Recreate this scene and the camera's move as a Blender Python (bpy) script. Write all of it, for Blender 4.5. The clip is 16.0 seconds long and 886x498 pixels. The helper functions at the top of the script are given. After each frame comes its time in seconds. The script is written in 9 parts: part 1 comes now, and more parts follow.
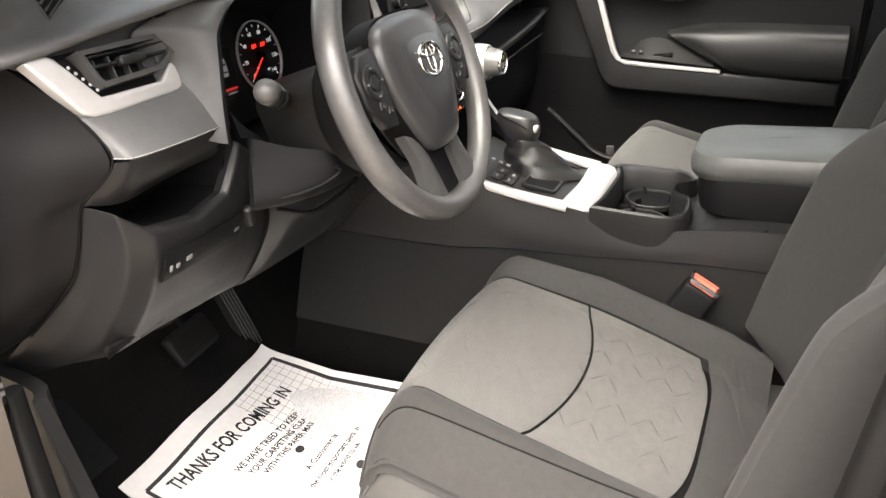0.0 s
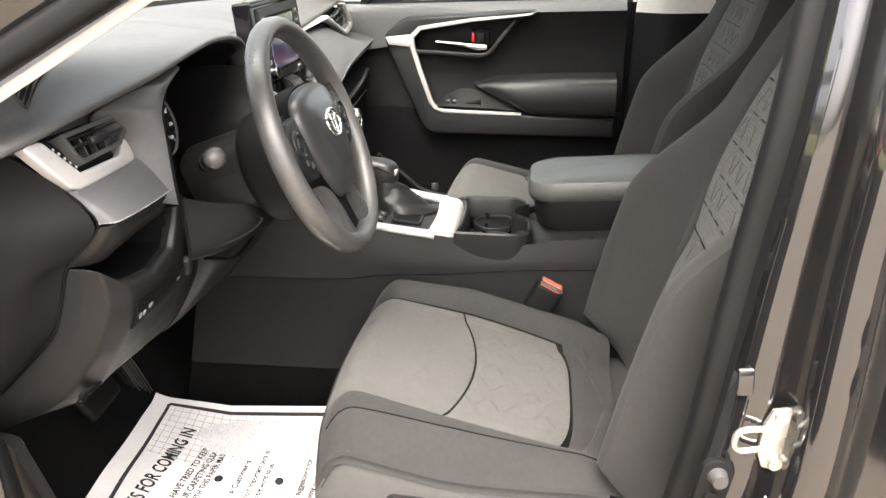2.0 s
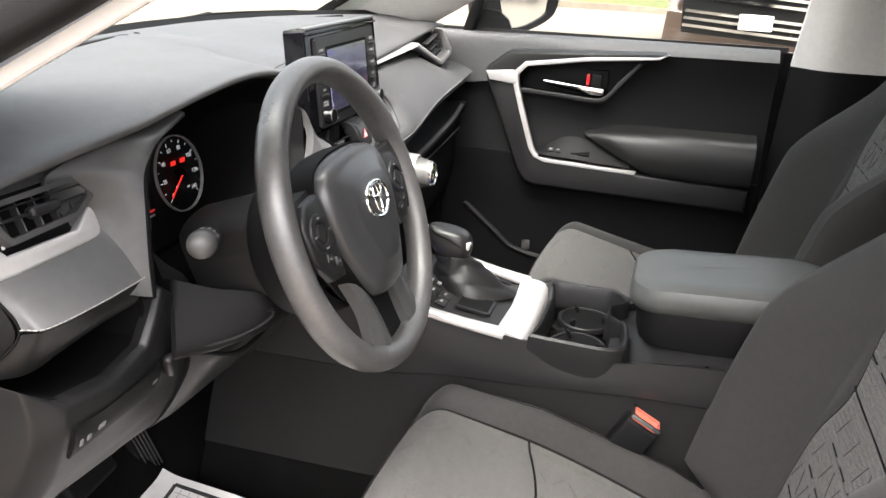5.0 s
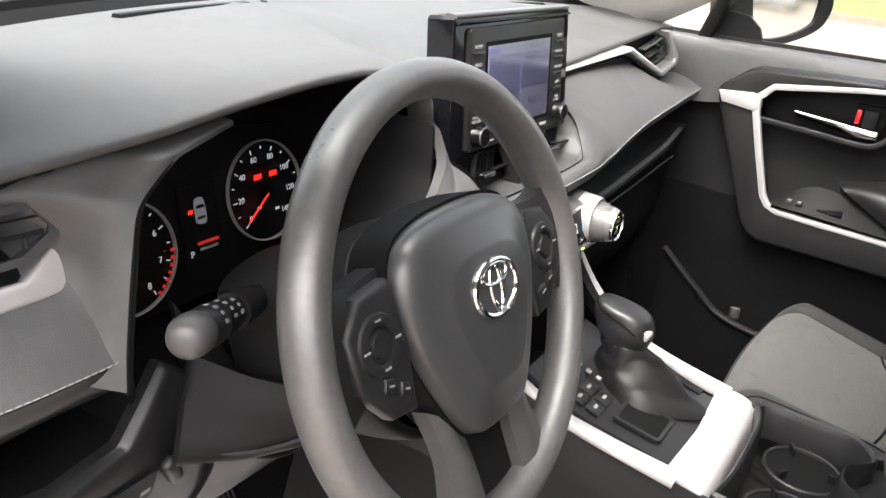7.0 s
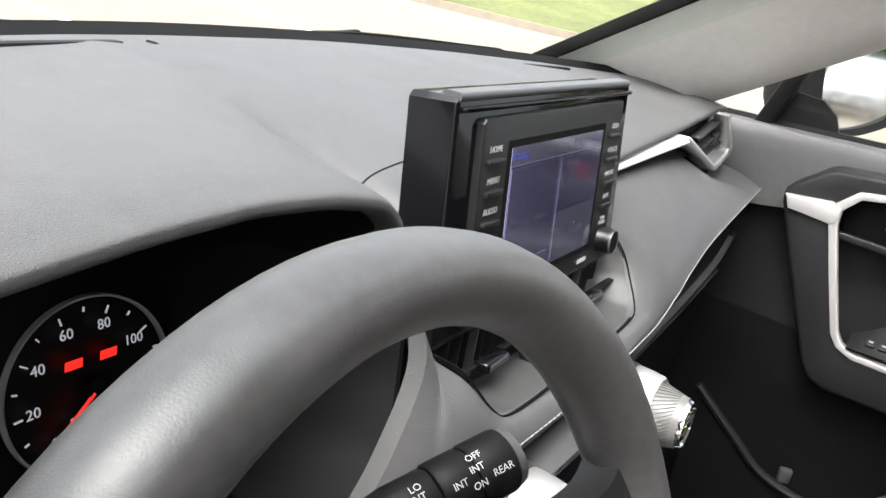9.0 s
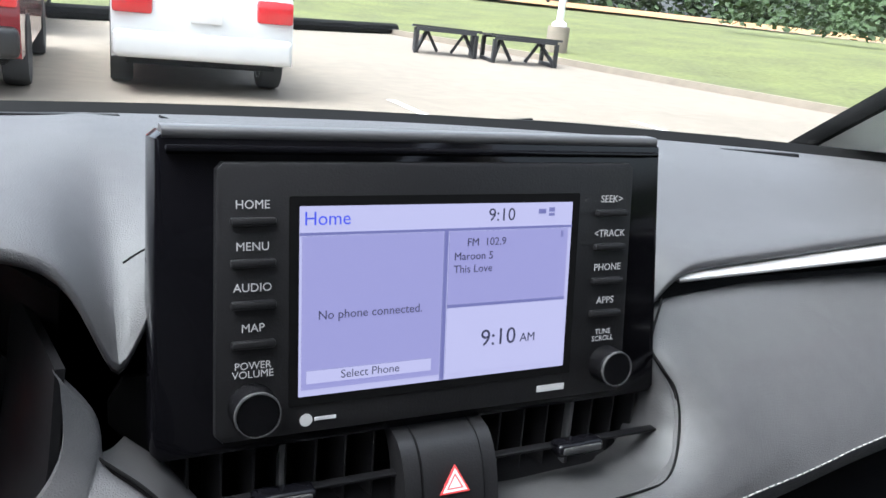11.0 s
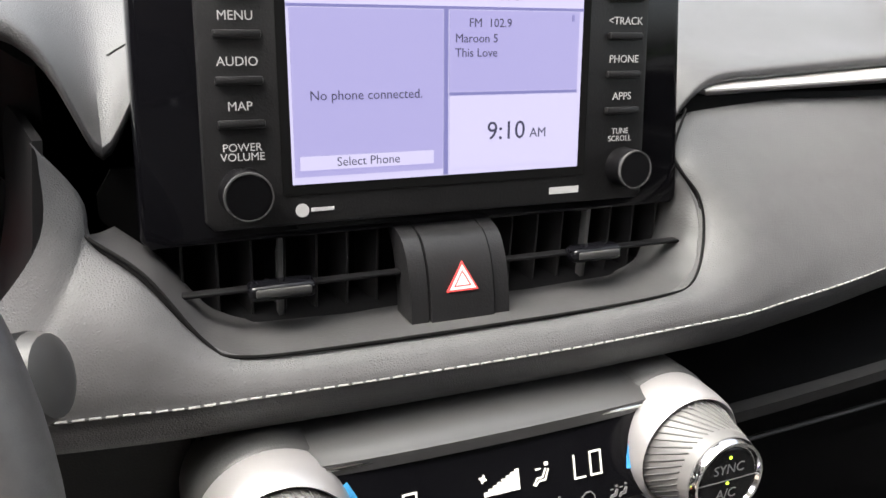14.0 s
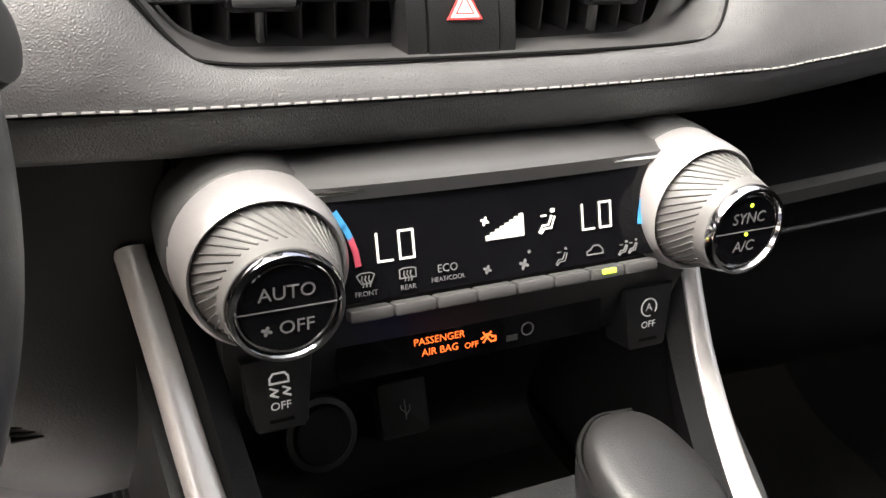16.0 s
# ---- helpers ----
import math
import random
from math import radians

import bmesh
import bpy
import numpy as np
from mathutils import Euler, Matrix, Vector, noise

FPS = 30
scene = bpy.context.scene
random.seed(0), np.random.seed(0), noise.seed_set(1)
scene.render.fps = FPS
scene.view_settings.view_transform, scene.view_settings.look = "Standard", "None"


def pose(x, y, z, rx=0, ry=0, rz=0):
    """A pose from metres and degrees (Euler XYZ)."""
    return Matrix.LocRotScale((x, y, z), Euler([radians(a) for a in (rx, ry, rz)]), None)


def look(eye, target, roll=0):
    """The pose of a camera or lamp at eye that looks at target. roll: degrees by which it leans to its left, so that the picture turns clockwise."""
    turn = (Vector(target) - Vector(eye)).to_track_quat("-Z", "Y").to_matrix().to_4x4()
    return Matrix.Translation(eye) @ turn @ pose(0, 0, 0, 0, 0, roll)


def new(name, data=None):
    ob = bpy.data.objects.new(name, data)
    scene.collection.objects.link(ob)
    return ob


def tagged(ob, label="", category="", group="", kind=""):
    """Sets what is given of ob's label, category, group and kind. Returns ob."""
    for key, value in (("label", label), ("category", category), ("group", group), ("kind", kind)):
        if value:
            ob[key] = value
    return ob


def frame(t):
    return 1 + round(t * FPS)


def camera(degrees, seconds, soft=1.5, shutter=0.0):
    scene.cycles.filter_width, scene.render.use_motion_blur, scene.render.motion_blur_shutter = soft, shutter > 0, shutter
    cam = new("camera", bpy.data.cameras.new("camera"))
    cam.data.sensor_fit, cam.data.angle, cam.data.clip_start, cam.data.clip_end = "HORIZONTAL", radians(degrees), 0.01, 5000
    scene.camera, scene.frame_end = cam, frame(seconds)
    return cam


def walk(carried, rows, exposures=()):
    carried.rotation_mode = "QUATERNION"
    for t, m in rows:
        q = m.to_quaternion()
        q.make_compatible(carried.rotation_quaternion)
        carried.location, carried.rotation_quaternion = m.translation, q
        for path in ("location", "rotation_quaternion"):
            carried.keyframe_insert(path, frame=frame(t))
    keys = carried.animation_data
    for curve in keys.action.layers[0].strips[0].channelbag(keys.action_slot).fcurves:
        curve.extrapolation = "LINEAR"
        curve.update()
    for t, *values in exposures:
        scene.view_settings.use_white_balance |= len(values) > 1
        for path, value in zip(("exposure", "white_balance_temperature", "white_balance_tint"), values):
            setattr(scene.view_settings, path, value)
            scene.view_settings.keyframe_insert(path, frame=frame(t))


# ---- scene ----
cam = camera(57.4, 16.0)
PATH = [
    (0, (-1.289, -0.602, 1.244), (0.379, 0.131, 0.419), -0.9),
    (0.5, (-1.373, -0.567, 1.26), (0.39, -0.04, 0.478), -0.8),
    (1, (-1.476, -0.517, 1.295), (0.346, -0.158, 0.552), -1.0),
    (1.5, (-1.529, -0.498, 1.313), (0.31, -0.221, 0.577), -0.5),
    (2, (-1.552, -0.498, 1.315), (0.294, -0.266, 0.581), -0.6),
    (2.5, (-1.559, -0.49, 1.317), (0.294, -0.281, 0.594), -0.6),
    (3, (-1.559, -0.483, 1.318), (0.296, -0.284, 0.597), -0.6),
    (3.5, (-1.556, -0.479, 1.317), (0.297, -0.284, 0.59), -0.7),
    (4, (-1.545, -0.481, 1.317), (0.305, -0.286, 0.581), -0.7),
    (4.5, (-1.449, -0.493, 1.31), (0.391, -0.244, 0.567), 0.3),
    (5, (-1.21, -0.492, 1.33), (0.593, -0.008, 0.615), 3.1),
    (5.2, (-1.128, -0.474, 1.329), (0.646, 0.119, 0.62), 4.4),
    (7.3, (-0.823, -0.398, 1.299), (0.765, 0.539, 0.524), 6.5),
    (7.5, (-0.795, -0.372, 1.306), (0.828, 0.526, 0.558), 6.2),
    (8, (-0.737, -0.337, 1.318), (0.959, 0.494, 0.658), 5.5),
    (8.5, (-0.639, -0.271, 1.289), (1.07, 0.556, 0.659), 6.4),
    (9, (-0.525, -0.207, 1.269), (1.124, 0.709, 0.602), 10.7),
    (9.5, (-0.402, -0.241, 1.258), (1.026, 0.998, 0.604), 12.8),
    (9.7, (-0.336, -0.284, 1.271), (0.976, 1.09, 0.647), 11.4),
    (11.8, (-0.17, -0.356, 1.234), (0.625, 1.405, 0.719), 3.5),
    (12, (-0.169, -0.357, 1.232), (0.614, 1.408, 0.711), 3.4),
    (12.5, (-0.168, -0.357, 1.227), (0.605, 1.405, 0.68), 3.3),
    (13, (-0.164, -0.359, 1.214), (0.599, 1.397, 0.635), 3.1),
    (13.5, (-0.162, -0.357, 1.194), (0.607, 1.384, 0.583), 2.9),
    (14, (-0.16, -0.357, 1.177), (0.617, 1.356, 0.497), 2.7),
    (14.5, (-0.155, -0.356, 1.149), (0.616, 1.332, 0.402), 2.4),
    (15, (-0.155, -0.355, 1.125), (0.618, 1.295, 0.301), 2.8),
    (15.5, (-0.158, -0.353, 1.105), (0.619, 1.264, 0.222), 3.4),
    (16, (-0.161, -0.351, 1.095), (0.626, 1.245, 0.184), 4.1),
]
walk(cam, [(t, look(eye, target, roll)) for t, eye, target, roll in PATH],
     exposures=[(0, 2.85, 7000, 12), (3, 2.72, 6850, 12), (4.5, 2.55, 6700, 12), (5, 2.6, 6600, 12), (7.5, 2.7, 6650, 12), (9.5, 2.25, 6300, 12), (12, 2.1, 5700, 11), (13, 2.22, 6100, 12), (14, 2.5, 6650, 13), (16, 2.85, 6900, 14)])

# ---- light ----
world = bpy.data.worlds.new("sky")
scene.world = world
world.use_nodes = True
_nt = world.node_tree
_sky = _nt.nodes.new("ShaderNodeTexSky")
_sky.sky_type = "NISHITA"
_sky.sun_disc = False
_sky.sun_elevation, _sky.sun_rotation = radians(62), radians(268)
_sky.air_density, _sky.dust_density, _sky.ozone_density = 0.8, 7.0, 0.5
_pale = _nt.nodes.new("ShaderNodeHueSaturation")
_pale.inputs["Saturation"].default_value = 0.35
_nt.links.new(_sky.outputs[0], _pale.inputs["Color"])
_nt.links.new(_pale.outputs[0], _nt.nodes["Background"].inputs[0])
_nt.nodes["Background"].inputs[1].default_value = 0.15
sun = new("sun", bpy.data.lights.new("sun", "SUN"))
sun.data.energy, sun.data.angle, sun.data.color = 0.6, radians(80), (1.0, 0.97, 0.93)
sun.matrix_world = look((0, 0, 0), (-math.sin(radians(268)) * math.cos(radians(62)), -math.cos(radians(268)) * math.cos(radians(62)), -math.sin(radians(62))))
scene.view_settings.exposure = 1.0

# ---- materials ----


def material(name, base, rough=0.6, metal=0.0, vary=0.12, vscale=6.0, bump=0.0, bscale=400.0, grain="noise", coat=0.0, spec=0.5, wear=0.0, emit=None, sheen=0.0):
    """A surface with two scales of variation, and a fine relief of a kind: noise, cells (leather grain), weave, ribs."""
    m = bpy.data.materials.new(name)
    m.use_nodes = True
    nt = m.node_tree
    N, L = nt.nodes, nt.links
    p = N["Principled BSDF"]
    p.inputs["Roughness"].default_value = rough
    p.inputs["Metallic"].default_value = metal
    p.inputs["Specular IOR Level"].default_value = spec
    p.inputs["Coat Weight"].default_value = coat
    p.inputs["Sheen Weight"].default_value = sheen
    tc = N.new("ShaderNodeTexCoord")
    n1 = N.new("ShaderNodeTexNoise")
    n1.inputs["Scale"].default_value, n1.inputs["Detail"].default_value = vscale, 6
    n2 = N.new("ShaderNodeTexNoise")
    n2.inputs["Scale"].default_value, n2.inputs["Detail"].default_value = vscale * 14, 3
    L.new(tc.outputs["Object"], n1.inputs["Vector"])
    L.new(tc.outputs["Object"], n2.inputs["Vector"])
    add = N.new("ShaderNodeMath")
    add.operation = "ADD"
    L.new(n1.outputs["Fac"], add.inputs[0])
    L.new(n2.outputs["Fac"], add.inputs[1])
    ramp = N.new("ShaderNodeMapRange")
    ramp.inputs["From Min"].default_value, ramp.inputs["From Max"].default_value = 0.7, 1.3
    ramp.inputs["To Min"].default_value, ramp.inputs["To Max"].default_value = 1 - vary, 1 + vary
    L.new(add.outputs[0], ramp.inputs["Value"])
    mul = N.new("ShaderNodeVectorMath")
    mul.operation = "SCALE"
    mul.inputs[0].default_value = base
    L.new(ramp.outputs[0], mul.inputs["Scale"])
    L.new(mul.outputs[0], p.inputs["Base Color"])
    r2 = N.new("ShaderNodeMapRange")
    r2.inputs["From Min"].default_value, r2.inputs["From Max"].default_value = 0.3, 0.7
    r2.inputs["To Min"].default_value, r2.inputs["To Max"].default_value = max(rough - 0.07, 0.02), min(rough + 0.07 + wear, 1)
    L.new(n1.outputs["Fac"], r2.inputs["Value"])
    L.new(r2.outputs[0], p.inputs["Roughness"])
    if bump:
        if grain == "cells":
            g = N.new("ShaderNodeTexVoronoi")
            g.feature = "DISTANCE_TO_EDGE"
            g.inputs["Scale"].default_value = bscale
            out = g.outputs["Distance"]
            L.new(tc.outputs["Object"], g.inputs["Vector"])
        elif grain in ("weave", "ribs"):
            g = N.new("ShaderNodeTexWave")
            g.bands_direction = "X"
            g.inputs["Scale"].default_value = bscale
            g.inputs["Distortion"].default_value = 0.3
            L.new(tc.outputs["Object"], g.inputs["Vector"])
            out = g.outputs["Fac"]
            if grain == "weave":
                g2 = N.new("ShaderNodeTexWave")
                g2.bands_direction = "Y"
                g2.inputs["Scale"].default_value = bscale * 0.8
                L.new(tc.outputs["Object"], g2.inputs["Vector"])
                a2 = N.new("ShaderNodeMath")
                a2.operation = "MULTIPLY"
                L.new(out, a2.inputs[0])
                L.new(g2.outputs["Fac"], a2.inputs[1])
                out = a2.outputs[0]
        else:
            g = N.new("ShaderNodeTexNoise")
            g.inputs["Scale"].default_value, g.inputs["Detail"].default_value = bscale, 3
            L.new(tc.outputs["Object"], g.inputs["Vector"])
            out = g.outputs["Fac"]
        b = N.new("ShaderNodeBump")
        b.inputs["Strength"].default_value, b.inputs["Distance"].default_value = bump, 0.001
        L.new(out, b.inputs["Height"])
        L.new(b.outputs[0], p.inputs["Normal"])
    if emit:
        p.inputs["Emission Color"].default_value = (*emit[0], 1)
        p.inputs["Emission Strength"].default_value = emit[1]
    return m


def glass_material(name, tint=(0.9, 0.95, 0.92)):
    m = bpy.data.materials.new(name)
    m.use_nodes = True
    nt = m.node_tree
    nt.nodes.clear()
    out = nt.nodes.new("ShaderNodeOutputMaterial")
    tr = nt.nodes.new("ShaderNodeBsdfTransparent")
    tr.inputs[0].default_value = (*tint, 1)
    gl = nt.nodes.new("ShaderNodeBsdfGlossy")
    gl.inputs["Roughness"].default_value = 0.02
    mix = nt.nodes.new("ShaderNodeMixShader")
    mix.inputs[0].default_value = 0.05
    nt.links.new(tr.outputs[0], mix.inputs[1])
    nt.links.new(gl.outputs[0], mix.inputs[2])
    nt.links.new(mix.outputs[0], out.inputs[0])
    return m


M = {}
M["pad"] = material("soft_pad", (0.075, 0.075, 0.076), 0.47, bump=0.42, bscale=760, grain="cells", vary=0.1, spec=0.45)
M["plastic"] = material("hard_plastic", (0.0125, 0.0125, 0.013), 0.40, bump=0.2, bscale=900, vary=0.12, spec=0.36)
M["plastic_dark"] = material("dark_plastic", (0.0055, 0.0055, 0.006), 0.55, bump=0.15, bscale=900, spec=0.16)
M["plastic_grey"] = material("grey_plastic", (0.05, 0.05, 0.05), 0.45, bump=0.15, bscale=900)
M["gloss"] = material("gloss_black", (0.004, 0.004, 0.005), 0.07, coat=0.0, vary=0.05, spec=0.3)
M["black"] = material("matte_black", (0.004, 0.004, 0.004), 0.7, spec=0.12)
M["silver"] = material("satin_silver", (0.57, 0.56, 0.55), 0.34, metal=0.45, vary=0.04, bump=0.03, bscale=1500)
M["chrome"] = material("chrome", (0.8, 0.8, 0.8), 0.08, metal=1.0, vary=0.02)
M["zinc"] = material("zinc_plate", (0.7, 0.68, 0.62), 0.3, metal=0.9, vary=0.1, vscale=30)
M["rubber"] = material("rubber", (0.006, 0.006, 0.006), 0.6, spec=0.2, bump=0.2, bscale=700)
M["rim"] = material("wheel_skin", (0.066, 0.065, 0.064), 0.34, spec=1.0, bump=0.1, bscale=900, grain="cells", vary=0.22, vscale=14, wear=0.08)
M["cloth"] = material("seat_cloth", (0.0195, 0.0190, 0.0183), 0.9, bump=0.35, bscale=1300, grain="noise", vary=0.14, vscale=9, sheen=0.04)
M["insert"] = material("seat_insert_cloth", (0.064, 0.0627, 0.059), 0.92, bump=0.8, bscale=200, grain="weave", vary=0.16, vscale=9, sheen=0.1)
M["vinyl"] = material("armrest_vinyl", (0.066, 0.069, 0.066), 0.38, bump=0.35, bscale=450, grain="cells")
M["carpet"] = material("carpet", (0.006, 0.006, 0.006), 1.0, spec=0.05, bump=1.0, bscale=900, vary=0.3, vscale=20)
M["paper"] = material("paper", (0.7, 0.69, 0.68), 0.8, vary=0.05, vscale=7, bump=0.05, bscale=60)
M["ink"] = material("print_ink", (0.02, 0.02, 0.022), 0.8, vary=0.3, vscale=60)
M["ink_light"] = material("print_ink_grey", (0.5, 0.5, 0.5), 0.8, vary=0.2, vscale=60)
M["headliner"] = material("headliner", (0.76, 0.735, 0.70), 0.9, bump=0.3, bscale=900, vary=0.05)
M["paint"] = material("dark_grey_paint", (0.095, 0.094, 0.096), 0.09, metal=0.9, coat=1.0, vary=0.06, vscale=4)
# Printed markings carry a faint added glow besides their white.
M["white_mark"] = material("white_marking_glow", (0.32, 0.32, 0.31), 0.6, emit=((0.8, 0.8, 0.8), 0.05), vary=0.02)
M["red"] = material("red_plastic", (0.85, 0.17, 0.11), 0.4, vary=0.08)
M["quilt"] = material("quilt_thread", (0.035, 0.034, 0.032), 0.9, vary=0.2, vscale=60)
M["cap_grey"] = material("stalk_cap_grey", (0.06, 0.059, 0.058), 0.4, vary=0.05, bump=0.05, bscale=1200)
M["stitch"] = material("stitch_thread", (0.27, 0.27, 0.26), 0.8, vary=0.1, vscale=200)
M["satin_grey"] = material("satin_grey", (0.075, 0.075, 0.075), 0.32, metal=0.2, vary=0.05, bump=0.05, bscale=1500)
M["knob_grey"] = material("knob_grey", (0.16, 0.157, 0.153), 0.42, metal=0.2, vary=0.06)
M["knob_black"] = material("knob_black", (0.004, 0.004, 0.0045), 0.28, spec=0.35, vary=0.05)
M["flute"] = material("flute_grey", (0.08, 0.08, 0.078), 0.5, vary=0.05)
M["dial_black"] = material("dial_black", (0.004, 0.004, 0.004), 0.45, spec=0.25, vary=0.05)
M["mark_grey"] = material("grey_marking", (0.2, 0.2, 0.2), 0.6, vary=0.05)
M["grip"] = material("grip_leather", (0.014, 0.014, 0.014), 0.36, bump=0.12, bscale=900, grain="cells")
M["collar"] = material("collar_silver", (0.46, 0.455, 0.45), 0.32, metal=0.6, vary=0.04, bump=0.03, bscale=1500)
M["leather"] = material("black_leather", (0.007, 0.007, 0.007), 0.42, spec=0.3, bump=0.3, bscale=500, grain="cells")
M["hub"] = material("hub_vinyl", (0.036, 0.0365, 0.038), 0.36, spec=0.7, bump=0.12, bscale=900, vary=0.1)
M["trim_low"] = material("console_side", (0.0095, 0.0095, 0.0095), 0.6, bump=0.3, bscale=700, spec=0.2)
M["door_vinyl"] = material("door_vinyl", (0.016, 0.016, 0.016), 0.40, bump=0.3, bscale=450, grain="cells")
M["glass"] = glass_material("clear_glass")
M["concrete"] = material("concrete", (0.205, 0.172, 0.135), 0.9, vary=0.14, vscale=0.35, bump=0.3, bscale=40)
M["grass"] = material("grass", (0.105, 0.115, 0.034), 0.95, vary=0.4, vscale=0.6, bump=0.8, bscale=30)

# ---- builders ----


def spline(pts, n):
    """n points along a smooth curve through pts."""
    P = [Vector(p) for p in pts]
    if len(P) == 1:
        return [P[0].copy() for _ in range(n)]
    out = []
    k = len(P) - 1
    for i in range(n):
        t = i / (n - 1) * k
        j = min(int(t), k - 1)
        f = t - j
        p1, p2 = P[j], P[j + 1]
        p0 = P[j - 1] if j > 0 else p1 * 2 - p2
        p3 = P[j + 2] if j + 2 <= k else p2 * 2 - p1
        out.append(0.5 * ((2 * p1) + (p2 - p0) * f + (2 * p0 - 5 * p1 + 4 * p2 - p3) * f * f + (3 * p1 - p0 - 3 * p2 + p3) * f ** 3))
    return out


def line(pts, n):
    """n points along straight legs through pts, evenly by leg."""
    P = [Vector(p) for p in pts]
    k = len(P) - 1
    out = []
    for i in range(n):
        t = i / (n - 1) * k
        j = min(int(t), k - 1)
        out.append(P[j].lerp(P[j + 1], t - j))
    return out


def grid(bm, rows, closed_u=False, closed_v=False):
    """Quads over rows of points of equal length. Returns the rows of vertices."""
    V = [[bm.verts.new(p) for p in r] for r in rows]
    R, C = len(V), len(V[0])
    for i in range(R if closed_v else R - 1):
        for j in range(C if closed_u else C - 1):
            a, b, c, d = V[i][j], V[i][(j + 1) % C], V[(i + 1) % R][(j + 1) % C], V[(i + 1) % R][j]
            if len({a, b, c, d}) == 4:
                bm.faces.new((a, b, c, d))
    return V


def patch(curves, nu=24, nv=16, thick=0.0, along=None, smooth_v=True):
    """A smooth skin through curves, made thick backwards along a way (or its own normals)."""
    cs = [spline(c, nu) for c in curves]
    cols = [(spline if smooth_v else line)([c[i] for c in cs], nv) for i in range(nu)]
    rows = [[cols[i][j] for i in range(nu)] for j in range(nv)]
    bm = bmesh.new()
    V = grid(bm, rows)
    if thick:
        bm.normal_update()
        if along is None:
            # the back lies on the side away from the cabin's middle
            away = sum((v.normal.dot(v.co - Vector((0, -0.4, 1.2))) for r in V for v in r))
            d = thick if away > 0 else -thick
            back = [[bm.verts.new(v.co + v.normal * d) for v in r] for r in V]
        else:
            w = Vector(along).normalized() * thick
            back = [[bm.verts.new(v.co + w) for v in r] for r in V]
        for i in range(nv - 1):
            for j in range(nu - 1):
                bm.faces.new((back[i][j], back[i + 1][j], back[i + 1][j + 1], back[i][j + 1]))
        ring = V[0] + [V[i][-1] for i in range(1, nv)] + V[-1][::-1][1:] + [V[i][0] for i in range(nv - 2, 0, -1)]
        rb = back[0] + [back[i][-1] for i in range(1, nv)] + back[-1][::-1][1:] + [back[i][0] for i in range(nv - 2, 0, -1)]
        for i in range(len(ring)):
            j = (i + 1) % len(ring)
            bm.faces.new((ring[i], rb[i], rb[j], ring[j]))
    bmesh.ops.recalc_face_normals(bm, faces=bm.faces)
    return bm


def skin(curves, nu, nv, thick=0.0, along=(0, 1, 0), passes=3):
    """A skin through matching rows of knots, without overshoot: straight legs by length, then smoothed along the rows."""
    P = [[Vector(p) for p in c] for c in curves]
    k = len(P[0]) - 1
    w = [max((c[i + 1] - c[i]).length for c in P) for i in range(k)]
    acc = [0.0]
    for q in w:
        acc.append(acc[-1] + q)
    rows = []
    for c in P:
        r = []
        for i in range(nu):
            s = acc[-1] * i / (nu - 1)
            j = min(max(n for n in range(k + 1) if acc[n] <= s + 1e-9), k - 1)
            r.append(c[j].lerp(c[j + 1], min(1.0, (s - acc[j]) / w[j])))
        for _ in range(passes):
            r = [r[0]] + [(r[i - 1] + r[i] * 2 + r[i + 1]) / 4 for i in range(1, nu - 1)] + [r[-1]]
        rows.append(r)
    cols = [spline([r[i] for r in rows], nv) for i in range(nu)]
    bm = bmesh.new()
    V = grid(bm, [[cols[i][j] for i in range(nu)] for j in range(nv)])
    if thick:
        d = Vector(along).normalized() * thick
        B = [[bm.verts.new(v.co + d) for v in r] for r in V]
        for i in range(nv - 1):
            for j in range(nu - 1):
                bm.faces.new((B[i][j], B[i + 1][j], B[i + 1][j + 1], B[i][j + 1]))
        for a, c in ((V[0], B[0]), (V[-1], B[-1]), ([r[0] for r in V], [r[0] for r in B]), ([r[-1] for r in V], [r[-1] for r in B])):
            for i in range(len(a) - 1):
                bm.faces.new((a[i], a[i + 1], c[i + 1], c[i]))
    bmesh.ops.recalc_face_normals(bm, faces=bm.faces)
    return bm


def sweep(path, section, closed=False, up=(0, 0, 1), caps=True):
    """A section (list of (a, b)) carried along a path of points; section may be a function of the fraction along it."""
    P = [Vector(p) for p in path]
    n = len(P)
    rows = []
    for i, p in enumerate(P):
        a = P[(i - 1) % n] if closed or i > 0 else p
        b = P[(i + 1) % n] if closed or i < n - 1 else p
        t = (b - a).normalized()
        side = t.cross(Vector(up)).normalized()
        nor = side.cross(t).normalized()
        sec = section(i / max(n - 1, 1)) if callable(section) else section
        rows.append([p + side * s + nor * q for s, q in sec])
    bm = bmesh.new()
    V = grid(bm, rows, closed_u=True, closed_v=closed)
    if caps and not closed:
        bm.faces.new(V[0])
        bm.faces.new(V[-1])
    bmesh.ops.recalc_face_normals(bm, faces=bm.faces)
    return bm


def circle(r, n=12, ry=None):
    return [(r * math.cos(2 * math.pi * i / n), (ry or r) * math.sin(2 * math.pi * i / n)) for i in range(n)]


def rbox(size, at=(0, 0, 0), turn=(0, 0, 0), bevel=0.004, seg=2, taper=None):
    """A box with rounded edges; taper scales its top."""
    bm = bmesh.new()
    bmesh.ops.create_cube(bm, size=1)
    for v in bm.verts:
        k = taper if taper and v.co.z > 0 else (1, 1)
        v.co = Vector((v.co.x * size[0] * k[0], v.co.y * size[1] * k[1], v.co.z * size[2]))
    if bevel:
        bmesh.ops.bevel(bm, geom=list(bm.edges), offset=min(bevel, min(size) * 0.45), segments=seg, affect="EDGES", profile=0.5)
    bm.transform(pose(*at, *turn))
    return bm


